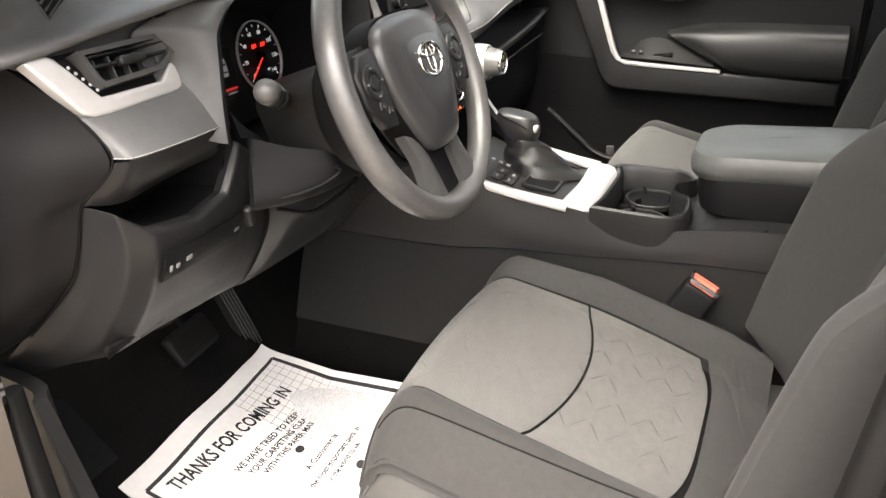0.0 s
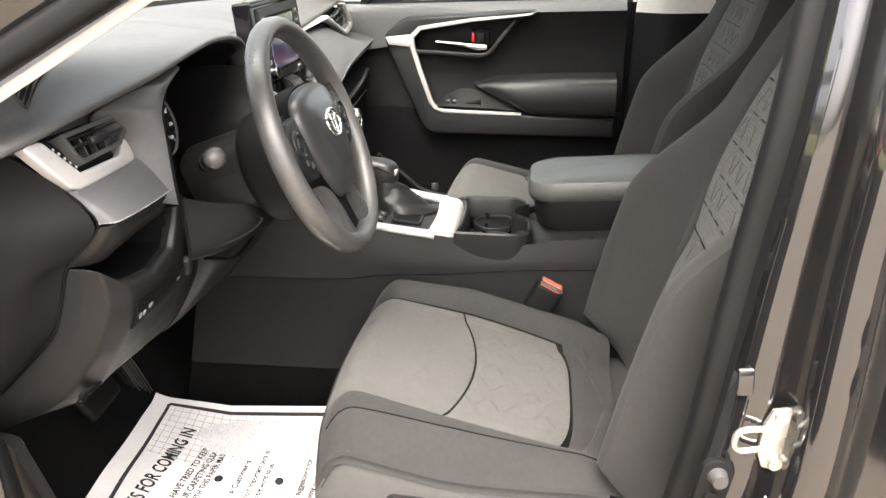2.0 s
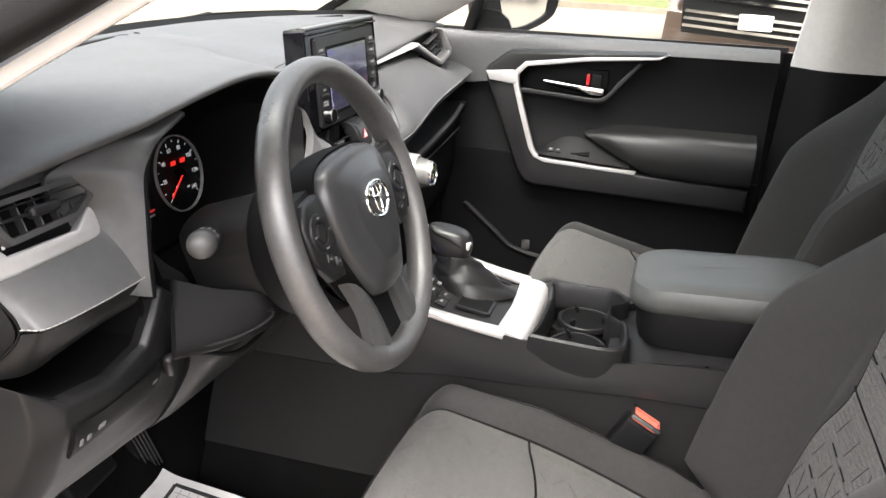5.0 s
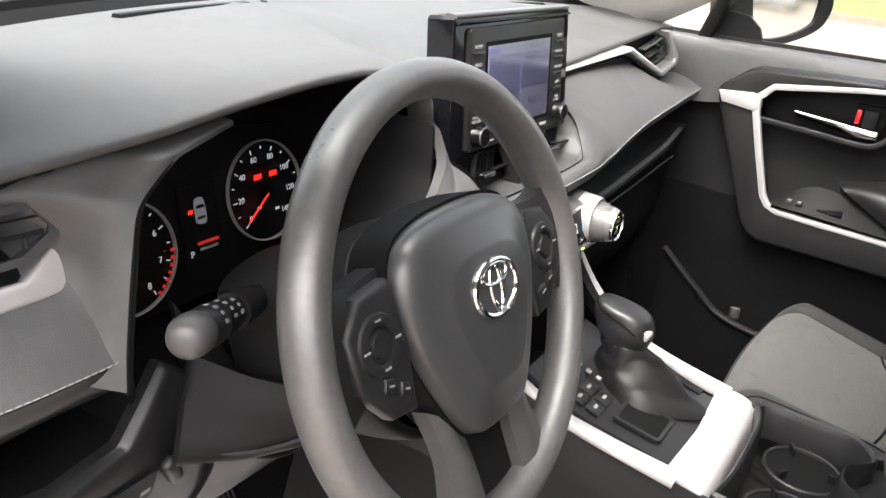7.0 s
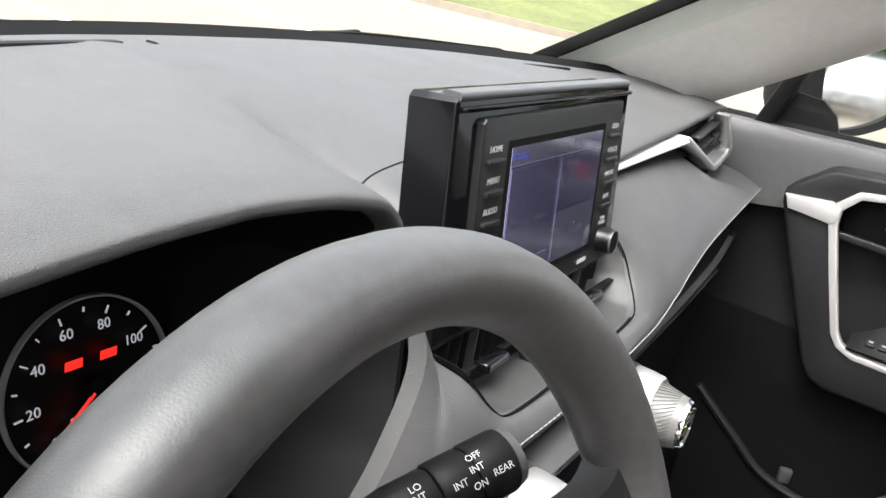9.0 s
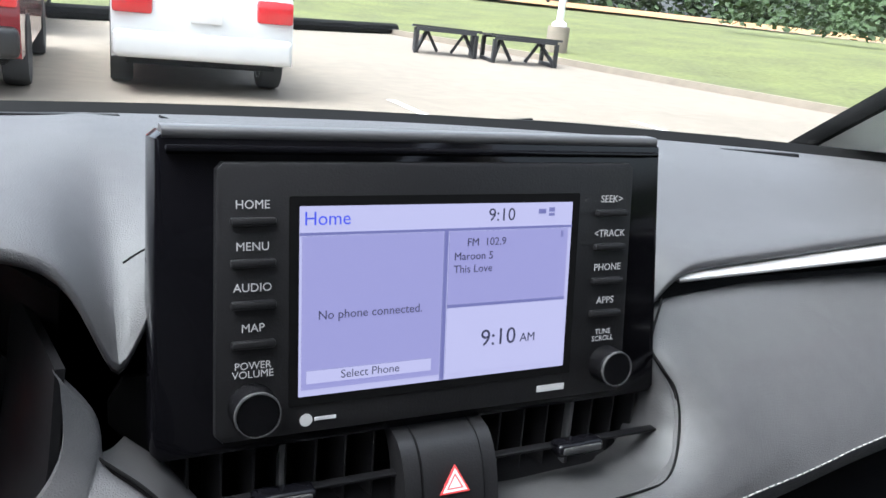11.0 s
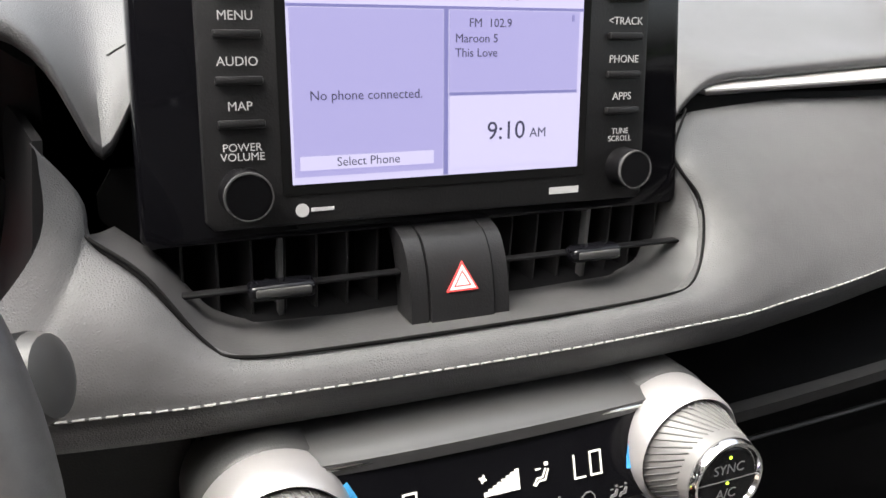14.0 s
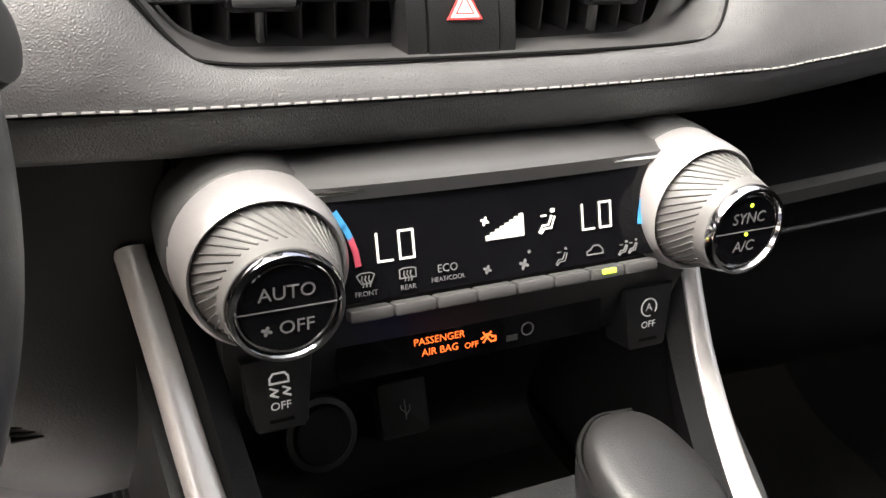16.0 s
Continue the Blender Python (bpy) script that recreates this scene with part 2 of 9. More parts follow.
def prism(outline, depth, frame_m=None, bevel=0.0, seg=2):
    """An outline of (x, z), extruded along +y by depth, then placed by a matrix."""
    bm = bmesh.new()
    a = [bm.verts.new((x, 0, z)) for x, z in outline]
    b = [bm.verts.new((x, depth, z)) for x, z in outline]
    bm.faces.new(a)
    bm.faces.new(b[::-1])
    for i in range(len(a)):
        j = (i + 1) % len(a)
        bm.faces.new((a[j], a[i], b[i], b[j]))
    bmesh.ops.recalc_face_normals(bm, faces=bm.faces)
    if bevel:
        es = [e for e in bm.edges if all(abs(v.co.y) < 1e-6 for v in e.verts)]
        bmesh.ops.bevel(bm, geom=es, offset=bevel, segments=seg, affect="EDGES", profile=0.5)
    if frame_m is not None:
        bm.transform(frame_m)
    return bm


def rounded(w, h, r, n=5):
    """The outline of a rectangle with round corners."""
    out = []
    for cx, cz, a0 in ((w / 2 - r, h / 2 - r, 0), (-w / 2 + r, h / 2 - r, 90), (-w / 2 + r, -h / 2 + r, 180), (w / 2 - r, -h / 2 + r, 270)):
        for i in range(n):
            a = radians(a0 + 90 * i / (n - 1))
            out.append((cx + r * math.cos(a), cz + r * math.sin(a)))
    return out


def frame_ring(outer, inner, depth, m=None):
    """A flat ring between two outlines with as many points, extruded along +y."""
    bm = bmesh.new()
    rows = [[(x, 0, z) for x, z in outer], [(x, 0, z) for x, z in inner], [(x, depth, z) for x, z in inner], [(x, depth, z) for x, z in outer]]
    grid(bm, rows, closed_u=True, closed_v=True)
    bmesh.ops.recalc_face_normals(bm, faces=bm.faces)
    if m is not None:
        bm.transform(m)
    return bm


def lathe(profile, n=32, m=None, caps=True):
    """A profile of (radius, depth) turned about the y axis."""
    bm = bmesh.new()
    rows = [[(r * math.cos(2 * math.pi * i / n), d, r * math.sin(2 * math.pi * i / n)) for i in range(n)] for r, d in profile]
    V = grid(bm, rows, closed_u=True)
    if caps and profile[0][0] > 1e-5:
        bm.faces.new(V[0])
    if caps and profile[-1][0] > 1e-5:
        bm.faces.new(V[-1])
    bmesh.ops.remove_doubles(bm, verts=bm.verts, dist=1e-6)
    bmesh.ops.recalc_face_normals(bm, faces=bm.faces)
    if m is not None:
        bm.transform(m)
    return bm


def join(*bms):
    out = bmesh.new()
    for b in bms:
        me = bpy.data.meshes.new("tmp")
        b.to_mesh(me)
        out.from_mesh(me)
        bpy.data.meshes.remove(me)
        b.free()
    return out


def thing(name, at, label, category, group="", kind=""):
    ob = new(name)
    ob.location = at
    ob["base"] = tuple(at)
    ob.empty_display_size = 0.05
    return tagged(ob, label, category, group, kind)


def finish(ob, bm, mat, sharp=35):
    bmesh.ops.recalc_face_normals(bm, faces=bm.faces)
    for f in bm.faces:
        f.smooth = True
    for e in bm.edges:
        if len(e.link_faces) == 2 and e.calc_face_angle(0) > radians(sharp):
            e.smooth = False
    bm.to_mesh(ob.data)
    bm.free()
    ob.data.materials.append(M[mat] if isinstance(mat, str) else mat)
    return ob


def part(name, bm, mat, parent, label="", sharp=35):
    """One mesh under a thing or a part; its points are given in the world."""
    base = Vector(parent["base"])
    bm.transform(Matrix.Translation(-base))
    ob = new(name, bpy.data.meshes.new(name))
    ob.parent = parent
    ob["base"] = tuple(base)
    finish(ob, bm, mat, sharp)
    if label:
        ob["label"] = label
    return ob


def solo(name, bm, mat, label, category, kind="", group="", sharp=35, at=None):
    """A thing that is one mesh; its points are given in the world."""
    bm.verts.ensure_lookup_table()
    base = Vector(at) if at else Vector((sum((v.co.x for v in bm.verts)) / len(bm.verts), sum((v.co.y for v in bm.verts)) / len(bm.verts), min(v.co.z for v in bm.verts)))
    bm.transform(Matrix.Translation(-base))
    ob = new(name, bpy.data.meshes.new(name))
    ob.location = base
    ob["base"] = tuple(base)
    finish(ob, bm, mat, sharp)
    return tagged(ob, label, category, group, kind)


def text_bm(words, size, m, depth=0.0002, align="CENTER", bold=0.0):
    """Letters of the built-in font as a mesh; they stand in the xz plane, facing -y, and are placed by a matrix."""
    cu = bpy.data.curves.new("letters", "FONT")
    cu.body, cu.size, cu.align_x, cu.align_y, cu.extrude = words, size, align, "CENTER", depth
    cu.resolution_u = 3
    cu.offset = bold * size
    ob = bpy.data.objects.new("letters", cu)
    scene.collection.objects.link(ob)
    dg = bpy.context.evaluated_depsgraph_get()
    me = bpy.data.meshes.new_from_object(ob.evaluated_get(dg))
    bm = bmesh.new()
    bm.from_mesh(me)
    bpy.data.objects.remove(ob)
    bpy.data.curves.remove(cu)
    bpy.data.meshes.remove(me)
    bm.transform(m @ pose(0, 0, 0, 90, 0, 0))
    return bm

# ---- the lot outside: it rises gently ahead of the car ----
LOT = pose(0, 0, 0, 3.2, 0, 0)
M["asphalt_line"] = material("white_line", (0.6, 0.59, 0.56), 0.9, vary=0.1, vscale=3)
M["dirt"] = material("orange_dirt", (0.42, 0.22, 0.09), 0.95, vary=0.2, vscale=0.8)
M["leaf"] = material("leaf", (0.05, 0.085, 0.03), 0.8, vary=0.4, vscale=0.6)
M["steel_black"] = material("black_steel", (0.02, 0.02, 0.022), 0.55, vary=0.2)
M["car_white"] = material("white_paint", (0.6, 0.6, 0.59), 0.2, coat=0.6, vary=0.03)
M["car_red"] = material("dark_red_paint", (0.22, 0.02, 0.025), 0.22, metal=0.3, coat=0.8, vary=0.05)
M["car_brown"] = material("dark_brown_paint", (0.06, 0.035, 0.025), 0.2, metal=0.4, coat=0.8, vary=0.05)
M["car_silver"] = material("silver_paint", (0.45, 0.46, 0.48), 0.25, metal=0.6, coat=0.6, vary=0.05)
M["tail_red"] = material("tail_lamp", (0.55, 0.015, 0.02), 0.15, coat=0.5, vary=0.1)
M["window_dark"] = material("tinted_window", (0.01, 0.012, 0.014), 0.05, coat=0.5)
M["tyre"] = material("tyre", (0.015, 0.015, 0.015), 0.8, vary=0.2)
M["white_metal"] = material("white_enamel", (0.75, 0.75, 0.74), 0.4, vary=0.04)


def lot(bm):
    bm.transform(LOT)
    return bm


solo("ground", lot(patch([[(-400, -400, 0), (0, -400, 0), (400, -400, 0)], [(-400, 0, 0), (0, 0, 0), (400, 0, 0)], [(-400, 400, 0), (0, 400, 0), (400, 400, 0)]], 10, 10, 0.2, (0, 0, -1))), "concrete", "pale concrete car park around the car", "ground", "structure")
_kerb = [(-60, 12, 0), (-25, 15, 0), (-8, 15.5, 0), (1, 18.5, 0), (7.2, 20.8, 0), (8.6, 19.0, 0), (9.6, 16.5, 0), (10.3, 13.5, 0), (11.2, 10.5, 0), (12.3, 7.5, 0), (14.2, 4.5, 0), (17.0, 1.6, 0), (18.4, -0.6, 0), (19.5, -6, 0), (22, -40, 0)]
solo("kerb", lot(sweep(spline(_kerb, 140), [(-0.10, -0.02), (0.10, -0.02), (0.08, 0.13), (-0.07, 0.13)])), "concrete", "pale concrete kerb along the lawn", "kerb", "structure")
_k1 = [(x * 1.0 + 0.06, y + 0.08, 0.11) for x, y, z in _kerb]
_lawn = patch([_k1, [(x * 1.15 + 1.5, y * 1.12 + 2, 0.25) for x, y, z in _kerb], [(x * 1.6 + 6, y * 1.5 + 6, 0.75) for x, y, z in _kerb], [(x * 2.4 + 16, y * 2.2 + 14, 1.0) for x, y, z in _kerb]], 140, 40)
solo("lawn", lot(_lawn), "grass", "mown green lawn sloping up from the kerb", "lawn", "structure")
_dirt = patch([[(-70, 52, 1.05), (0, 56, 1.05), (24, 44, 1.05), (46, 30, 1.05), (70, 0, 1.0)], [(-80, 70, 1.35), (0, 74, 1.35), (36, 62, 1.35), (64, 44, 1.35), (95, 0, 1.3)]], 30, 6)
solo("trim_dirt_bank", lot(_dirt), "dirt", "bare orange dirt beyond the lawn", "dirt bank", "structure")
_line = [((3.4, 3.0), (3.4, 8.4)), ((-1.0, 3.5), (-1.0, 8.9)), ((6.2, 2.5), (6.2, 7.5)), ((8.3, -0.2), (4.6, 0.3))]
for (x0, y0), (x1, y1) in _line:
    solo("trim_bay_line", lot(sweep([(x0, y0, 0.004), (x1, y1, 0.004)], [(-0.05, 0), (0.05, 0), (0.05, 0.003), (-0.05, 0.003)])), "asphalt_line", "worn white parking bay line", "bay line", "structure")


def leaves(name, pts, per, spread, size, label, cat, low=0.0):
    """A mass of small leaf cards round a row of points."""
    rnd = random.Random(len(pts))
    bm = bmesh.new()
    for cx, cy, cz, k in pts:
        for _ in range(int(per * k)):
            a, r = rnd.random() * 6.283, rnd.random() ** 0.5
            h = rnd.random()
            rr = spread * k * r * (0.55 + 0.45 * math.sin(math.pi * min(1, h + 0.15)))
            p = Vector((cx + rr * math.cos(a), cy + rr * math.sin(a), cz + low + h * k * spread * 1.5))
            s = size * (0.5 + rnd.random())
            u = Vector((rnd.uniform(-1, 1), rnd.uniform(-1, 1), rnd.uniform(-0.6, 0.6))).normalized() * s
            w = u.cross(Vector((rnd.uniform(-1, 1), rnd.uniform(-1, 1), 1))).normalized() * s * 0.7
            bm.faces.new([bm.verts.new(q) for q in (p - u, p + w, p + u, p - w)])
    return solo(name, lot(bm), "leaf", label, cat, "stuff", at=(pts[0][0], pts[0][1], 0.0))


_r = random.Random(3)
leaves("hedge", [(27 + i * 1.0 + _r.uniform(-0.3, 0.3), 27 - i * 1.35, 0.85, 0.9 + _r.random() * 0.5) for i in range(22)], 150, 1.0, 0.14, "loose green hedge with gaps along the lawn", "hedge", 0.3)
leaves("tree_line", [(-90 + i * 4.2 + _r.uniform(-1, 1), 118 - abs(i - 22) * 0.5 + _r.uniform(-4, 4), 1.2, 0.8 + _r.random() * 0.7) for i in range(64)], 260, 5.0, 0.65, "distant line of dark green trees", "trees")
leaves("tree_line", [(105 + _r.uniform(-5, 5), 100 - i * 5.0, 1.0, 0.8 + _r.random() * 0.6) for i in range(46)], 200, 5.0, 0.7, "distant line of dark green trees", "trees")
leaves("tree_line", [(-60 + i * 5.0, -70 + _r.uniform(-5, 5), 0.0, 0.9 + _r.random() * 0.6) for i in range(30)], 180, 5.5, 0.8, "distant line of dark green trees", "trees")

barrier = thing("silt_barrier", LOT @ Vector((3, 18, 0)), "low black sediment barrier along the far kerb", "barrier")
for _a, _b in (((-14, 13.6), (-4, 15.2)), ((-4, 15.2), (1.1, 17.3)), ((1.1, 17.3), (8.3, 20.4))):
    part("sock", lot(sweep(line([(_a[0], _a[1], 0.13), (_b[0], _b[1], 0.13)], 8), circle(0.16, 10, 0.15))), "black", barrier)


def trestle(x, y, turn, length, label):
    m = LOT @ pose(x, y, 0, 0, 0, turn)
    t = thing("steel_trestle", m @ Vector((0, 0, 0)), label, "steel frame", "steel trestles")

    def bar(a, b, r=0.03):
        return sweep([m @ Vector(a), m @ Vector(b)], [(-r, -r), (r, -r), (r, r), (-r, r)])
    for sx in (-1, 1):
        for sy in (-0.4, 0.4):
            part("leg", bar((sx * length / 2, sy, 0.0), (sx * length / 2, sy, 0.46), 0.035), "steel_black", t)
        part("foot_bar", bar((sx * length / 2, -0.4, 0.03), (sx * length / 2, 0.4, 0.03), 0.04), "steel_black", t)
        part("brace", bar((sx * length / 2, -0.4, 0.035), (sx * length * 0.32, 0.0, 0.44)), "steel_black", t)
        part("brace", bar((sx * length * 0.12, 0.0, 0.035), (sx * length * 0.32, 0.0, 0.44)), "steel_black", t)
    for sy in (-0.4, 0.4):
        part("top_rail", bar((-length / 2, sy, 0.48), (length / 2, sy, 0.48), 0.035), "steel_black", t)
    part("top_plate", sweep([m @ Vector((-length / 2 - 0.1, 0, 0.52)), m @ Vector((length / 2 + 0.1, 0, 0.51))], [(-0.42, -0.02), (0.42, -0.02), (0.42, 0.02), (-0.42, 0.02)]), "steel_black", t)


trestle(7.3, 15.2, -22, 1.2, "black welded steel trestle on the concrete")
trestle(8.55, 14.3, -12, 1.3, "black welded steel trestle on the concrete")
lamp = thing("street_lamp", LOT @ Vector((10.75, 16.3, 0.1)), "white lamp post on a round concrete footing", "lamp post")
part("footing", lathe([(0, 0.0), (0.26, 0.0), (0.26, 0.62), (0.24, 0.66), (0, 0.66)], 28, LOT @ pose(10.75, 16.3, 0.08) @ pose(0, 0, 0, 90, 0, 0)), "concrete", lamp)
part("flange", lathe([(0, 0), (0.18, 0), (0.16, 0.08), (0.1, 0.12), (0, 0.12)], 20, LOT @ pose(10.75, 16.3, 0.74) @ pose(0, 0, 0, 90, 0, 0)), "white_metal", lamp)
part("post", sweep([LOT @ Vector((10.75, 16.3, 0.8)), LOT @ Vector((10.75, 16.3, 9.0))], lambda f: circle(0.085 - 0.025 * f, 14), up=(1, 0, 0)), "white_metal", lamp)
lamp2 = thing("street_lamp", LOT @ Vector((18.6, -1.2, 0.1)), "concrete lamp post footing beside the kerb", "lamp post")
part("footing", lathe([(0, 0.0), (0.36, 0.0), (0.36, 0.95), (0.33, 1.0), (0, 1.0)], 28, LOT @ pose(18.9, -0.9, 0.05) @ pose(0, 0, 0, 90, 0, 0)), "concrete", lamp2)
part("post", sweep([LOT @ Vector((18.9, -0.9, 1.0)), LOT @ Vector((18.9, -0.9, 9.0))], lambda f: circle(0.09 - 0.025 * f, 14), up=(1, 0, 0)), "white_metal", lamp2)
for _x, _y in ((33, 52), (26, 58)):
    solo("utility_pole", lot(sweep([(_x, _y, 1.0), (_x, _y, 8.5)], circle(0.13, 8), up=(1, 0, 0))), "steel_black", "dark timber utility pole far beyond the lawn", "utility pole")


def parked_car(x, y, turn, paint, label, cat="car", w=1.8, L=4.5, rear=True, grille=False, group=""):
    """A parked estate; its tail is at (x, y), it points along +y before the turn."""
    m = LOT @ pose(x, y, 0, 0, 0, turn)
    c = thing("parked_car", m @ Vector((0, L / 2, 0)), label, cat, group)
    prof = [(-0.02, 0.34), (-0.05, 0.55), (-0.02, 0.80), (0.03, 1.0), (0.16, 1.12), (L * 0.70, 1.06), (L * 0.84, 1.0), (L - 0.12, 0.88), (L, 0.7), (L - 0.02, 0.36)]
    rows = []
    for k, sx in ((-1, 0.93), (-0.97, 1.0), (-0.6, 1.0), (0.6, 1.0), (0.97, 1.0), (1, 0.93)):
        rows.append([m @ Vector((k * w / 2, py if abs(k) < 0.9 else py * 0.97 + 0.05, pz * (1.0 if abs(k) < 0.99 else 0.98))) for py, pz in prof])
    bm = bmesh.new()
    V = grid(bm, rows)
    bm.faces.new(V[0])
    bm.faces.new(V[-1])
    body = part("body", bm, paint, c)
    cab = []
    for k, zz in ((0.95, 1.05), (0.90, 1.32), (0.80, 1.60), (0.70, 1.67)):
        i = (1.67 - zz) / 0.62
        y0, y1 = 0.36 - 0.30 * i, L * 0.56 + 0.9 * i
        cab.append([m @ Vector((sx * k * w / 2, yy, zz)) for sx, yy in ((-1, y0), (0, y0 - 0.04), (1, y0), (1, (y0 + y1) / 2), (1, y1), (0, y1 + 0.05), (-1, y1), (-1, (y0 + y1) / 2))])
    bm = bmesh.new()
    V = grid(bm, cab, closed_u=True)
    bm.faces.new(V[-1])
    part("cabin", bm, paint, c)
    for sx in (-1, 1):
        part("side_window", patch([[m @ Vector((sx * (0.92 * w / 2 + 0.012), yy, 1.14)) for yy in (0.45, 1.6, L * 0.62)], [m @ Vector((sx * (0.82 * w / 2 + 0.012), yy, 1.54)) for yy in (0.50, 1.5, L * 0.53)]], 6, 4, 0.02), "window_dark", c)
    part("rear_window", patch([[m @ Vector((k * w / 2, 0.085, 1.14)) for k in (-0.8, 0, 0.8)], [m @ Vector((k * w / 2, 0.27, 1.55)) for k in (-0.7, 0, 0.7)]], 6, 4, 0.02), "window_dark", c)
    part("front_window", patch([[m @ Vector((k * w / 2, L * 0.735, 1.10)) for k in (-0.82, 0, 0.82)], [m @ Vector((k * w / 2, L * 0.60, 1.56)) for k in (-0.7, 0, 0.7)]], 6, 4, 0.02), "window_dark", c)
    part("bumper", rbox((w * 0.99, 0.16, 0.26), (0, 0, 0), (0, 0, 0), 0.06, 3), "plastic" if paint == "car_red" else paint, c)
    for sx in (-1, 1):
        for yy in (0.85, L - 0.9):
            wm = m @ pose(sx * (w / 2 - 0.10), yy, 0.34, 0, 0, 90)
            wh = part("wheel", lathe([(0.22, -0.11), (0.32, -0.11), (0.34, -0.07), (0.34, 0.07), (0.32, 0.11), (0.22, 0.11)], 28, wm), "tyre", c)
            part("rim", lathe([(0.0, -0.08), (0.06, -0.09), (0.20, -0.07), (0.225, -0.115), (0.235, 0.0)], 20, wm @ pose(0, 0, 0, 0, 0, 0 if sx < 0 else 180)), "silver", wh)
        if rear:
            part("tail_lamp", rbox((0.36, 0.10, 0.22), (0, 0, 0), (0, 0, 0), 0.03, 2), "tail_red", c)
    if rear:
        part("number_plate_bar", rbox((0.30, 0.015, 0.15), (0, 0, 0), (0, 0, 0), 0.01), "paper", c)
    part("underside", rbox((w * 0.85, L * 0.9, 0.1), (0, 0, 0), (0, 0, 0), 0.02), "black", c)
    # set the small parts in place
    i = 0
    for o in c.children:
        n = o.name.split(".")[0]
        if n == "bumper":
            mm = m @ pose(0, -0.02, 0.47)
        elif n == "tail_lamp":
            mm = m @ pose((-1, 1)[i % 2] * (w / 2 - 0.19), 0.0, 0.86)
            i += 1
        elif n == "number_plate_bar":
            mm = m @ pose(0, -0.06, 0.78)
        elif n == "underside":
            mm = m @ pose(0, L / 2, 0.30)
        else:
            continue
        o.data.transform(Matrix.Translation(Vector(c["base"])))
        o.data.transform(mm)
        o.data.transform(Matrix.Translation(-Vector(c["base"])))
    if grille:
        for k, z in enumerate((0.98, 0.90, 0.74, 0.66, 0.58)):
            part("grille_bar", sweep([m @ Vector((-w * 0.40, L + 0.03, z)), m @ Vector((0, L + 0.06, z)), m @ Vector((w * 0.40, L + 0.03, z))], [(-0.02, -0.016), (0.02, -0.016), (0.02, 0.016), (-0.02, 0.016)]), "chrome", c)
        part("grille", prism([(-w * 0.40, 0.5), (w * 0.40, 0.5), (w * 0.43, 1.02), (-w * 0.43, 1.02)], 0.03, m @ pose(0, L + 0.01, 0)), "black", c)
        part("number_plate_bar", rbox((0.36, 0.02, 0.17), m @ Vector((0, L + 0.09, 0.70)), (0, 0, turn), 0.01), "paper", c)
        for sx in (-1, 1):
            part("head_lamp", rbox((0.34, 0.12, 0.16), m @ Vector((sx * w * 0.40, L - 0.03, 0.98)), (3, 0, turn), 0.04, 3), "chrome", c)
    return c


parked_car(1.27, 8.1, -4, "car_white", "white estate car parked with its tail towards us", w=1.72, L=4.6, group="parked cars")
parked_car(-1.22, 7.5, -3, "car_red", "dark red SUV with black plastic bumper parked ahead", w=1.78, L=4.4, group="parked cars")
parked_car(-1.1, 13.6, -3, "car_brown", "dark brown car parked beyond the red one", w=1.8, L=4.5, group="parked cars")
parked_car(13.6, -1.25, 90, "car_brown", "dark SUV with chrome grille bars parked facing us", w=1.95, L=4.8, rear=False, grille=True, group="parked cars")
parked_car(3.6, -27.0, 8, "car_silver", "silver car parked behind, seen in the mirror", w=1.8, L=4.4, group="parked cars")
parked_car(0.6, -40.0, 4, "car_white", "white car parked behind, seen in the mirror", w=1.8, L=4.4, group="parked cars")

# ---- bonnet, windscreen, cabin shell ----
solo("bonnet", patch([[(-0.80, 0.50, 1.02), (-0.4, 0.56, 1.075), (0, 0.58, 1.085), (0.4, 0.56, 1.075), (0.80, 0.50, 1.02)], [(-0.80, 0.9, 0.99), (-0.4, 0.95, 1.055), (0, 0.97, 1.06), (0.4, 0.95, 1.055), (0.80, 0.9, 0.99)], [(-0.76, 1.3, 0.90), (-0.4, 1.42, 0.965), (0, 1.46, 0.97), (0.4, 1.42, 0.965), (0.76, 1.3, 0.90)], [(-0.72, 1.42, 0.75), (-0.4, 1.56, 0.80), (0, 1.6, 0.80), (0.4, 1.56, 0.80), (0.72, 1.42, 0.75)]], 30, 24, 0.01), "paint", "gloss dark grey car bonnet", "bonnet")
solo("trim_cowl", patch([[(-0.76, 0.26, 1.12), (-0.4, 0.43, 1.135), (0, 0.47, 1.135), (0.4, 0.43, 1.135), (0.76, 0.26, 1.12)], [(-0.78, 0.42, 1.03), (-0.4, 0.54, 1.07), (0, 0.57, 1.08), (0.4, 0.54, 1.07), (0.78, 0.42, 1.03)]], 24, 6, 0.02, (0, 0, -1)), "black", "black plastic cowl below the windscreen", "cowl", "structure")
for _s, _o in ((-0.55, 0.0), (0.05, 0.0)):
    w_ = thing("wiper", (_s, 0.45, 1.13), "black windscreen wiper at rest", "wiper", "wipers")
    part("blade", sweep(spline([(_s, 0.42 - 0.2 * _s * _s, 1.146), (_s + 0.25, 0.45 - 0.2 * (_s + 0.25) ** 2, 1.153), (_s + 0.52, 0.435 - 0.2 * (_s + 0.52) ** 2, 1.148)], 20), circle(0.010, 6, 0.013)), "black", w_)
    part("arm", sweep(spline([(_s + 0.02, 0.5 - 0.2 * _s * _s, 1.10), (_s + 0.14, 0.49 - 0.2 * _s * _s, 1.135), (_s + 0.27, 0.462 - 0.2 * (_s + 0.27) ** 2, 1.158)], 12), circle(0.009, 6)), "black", w_)
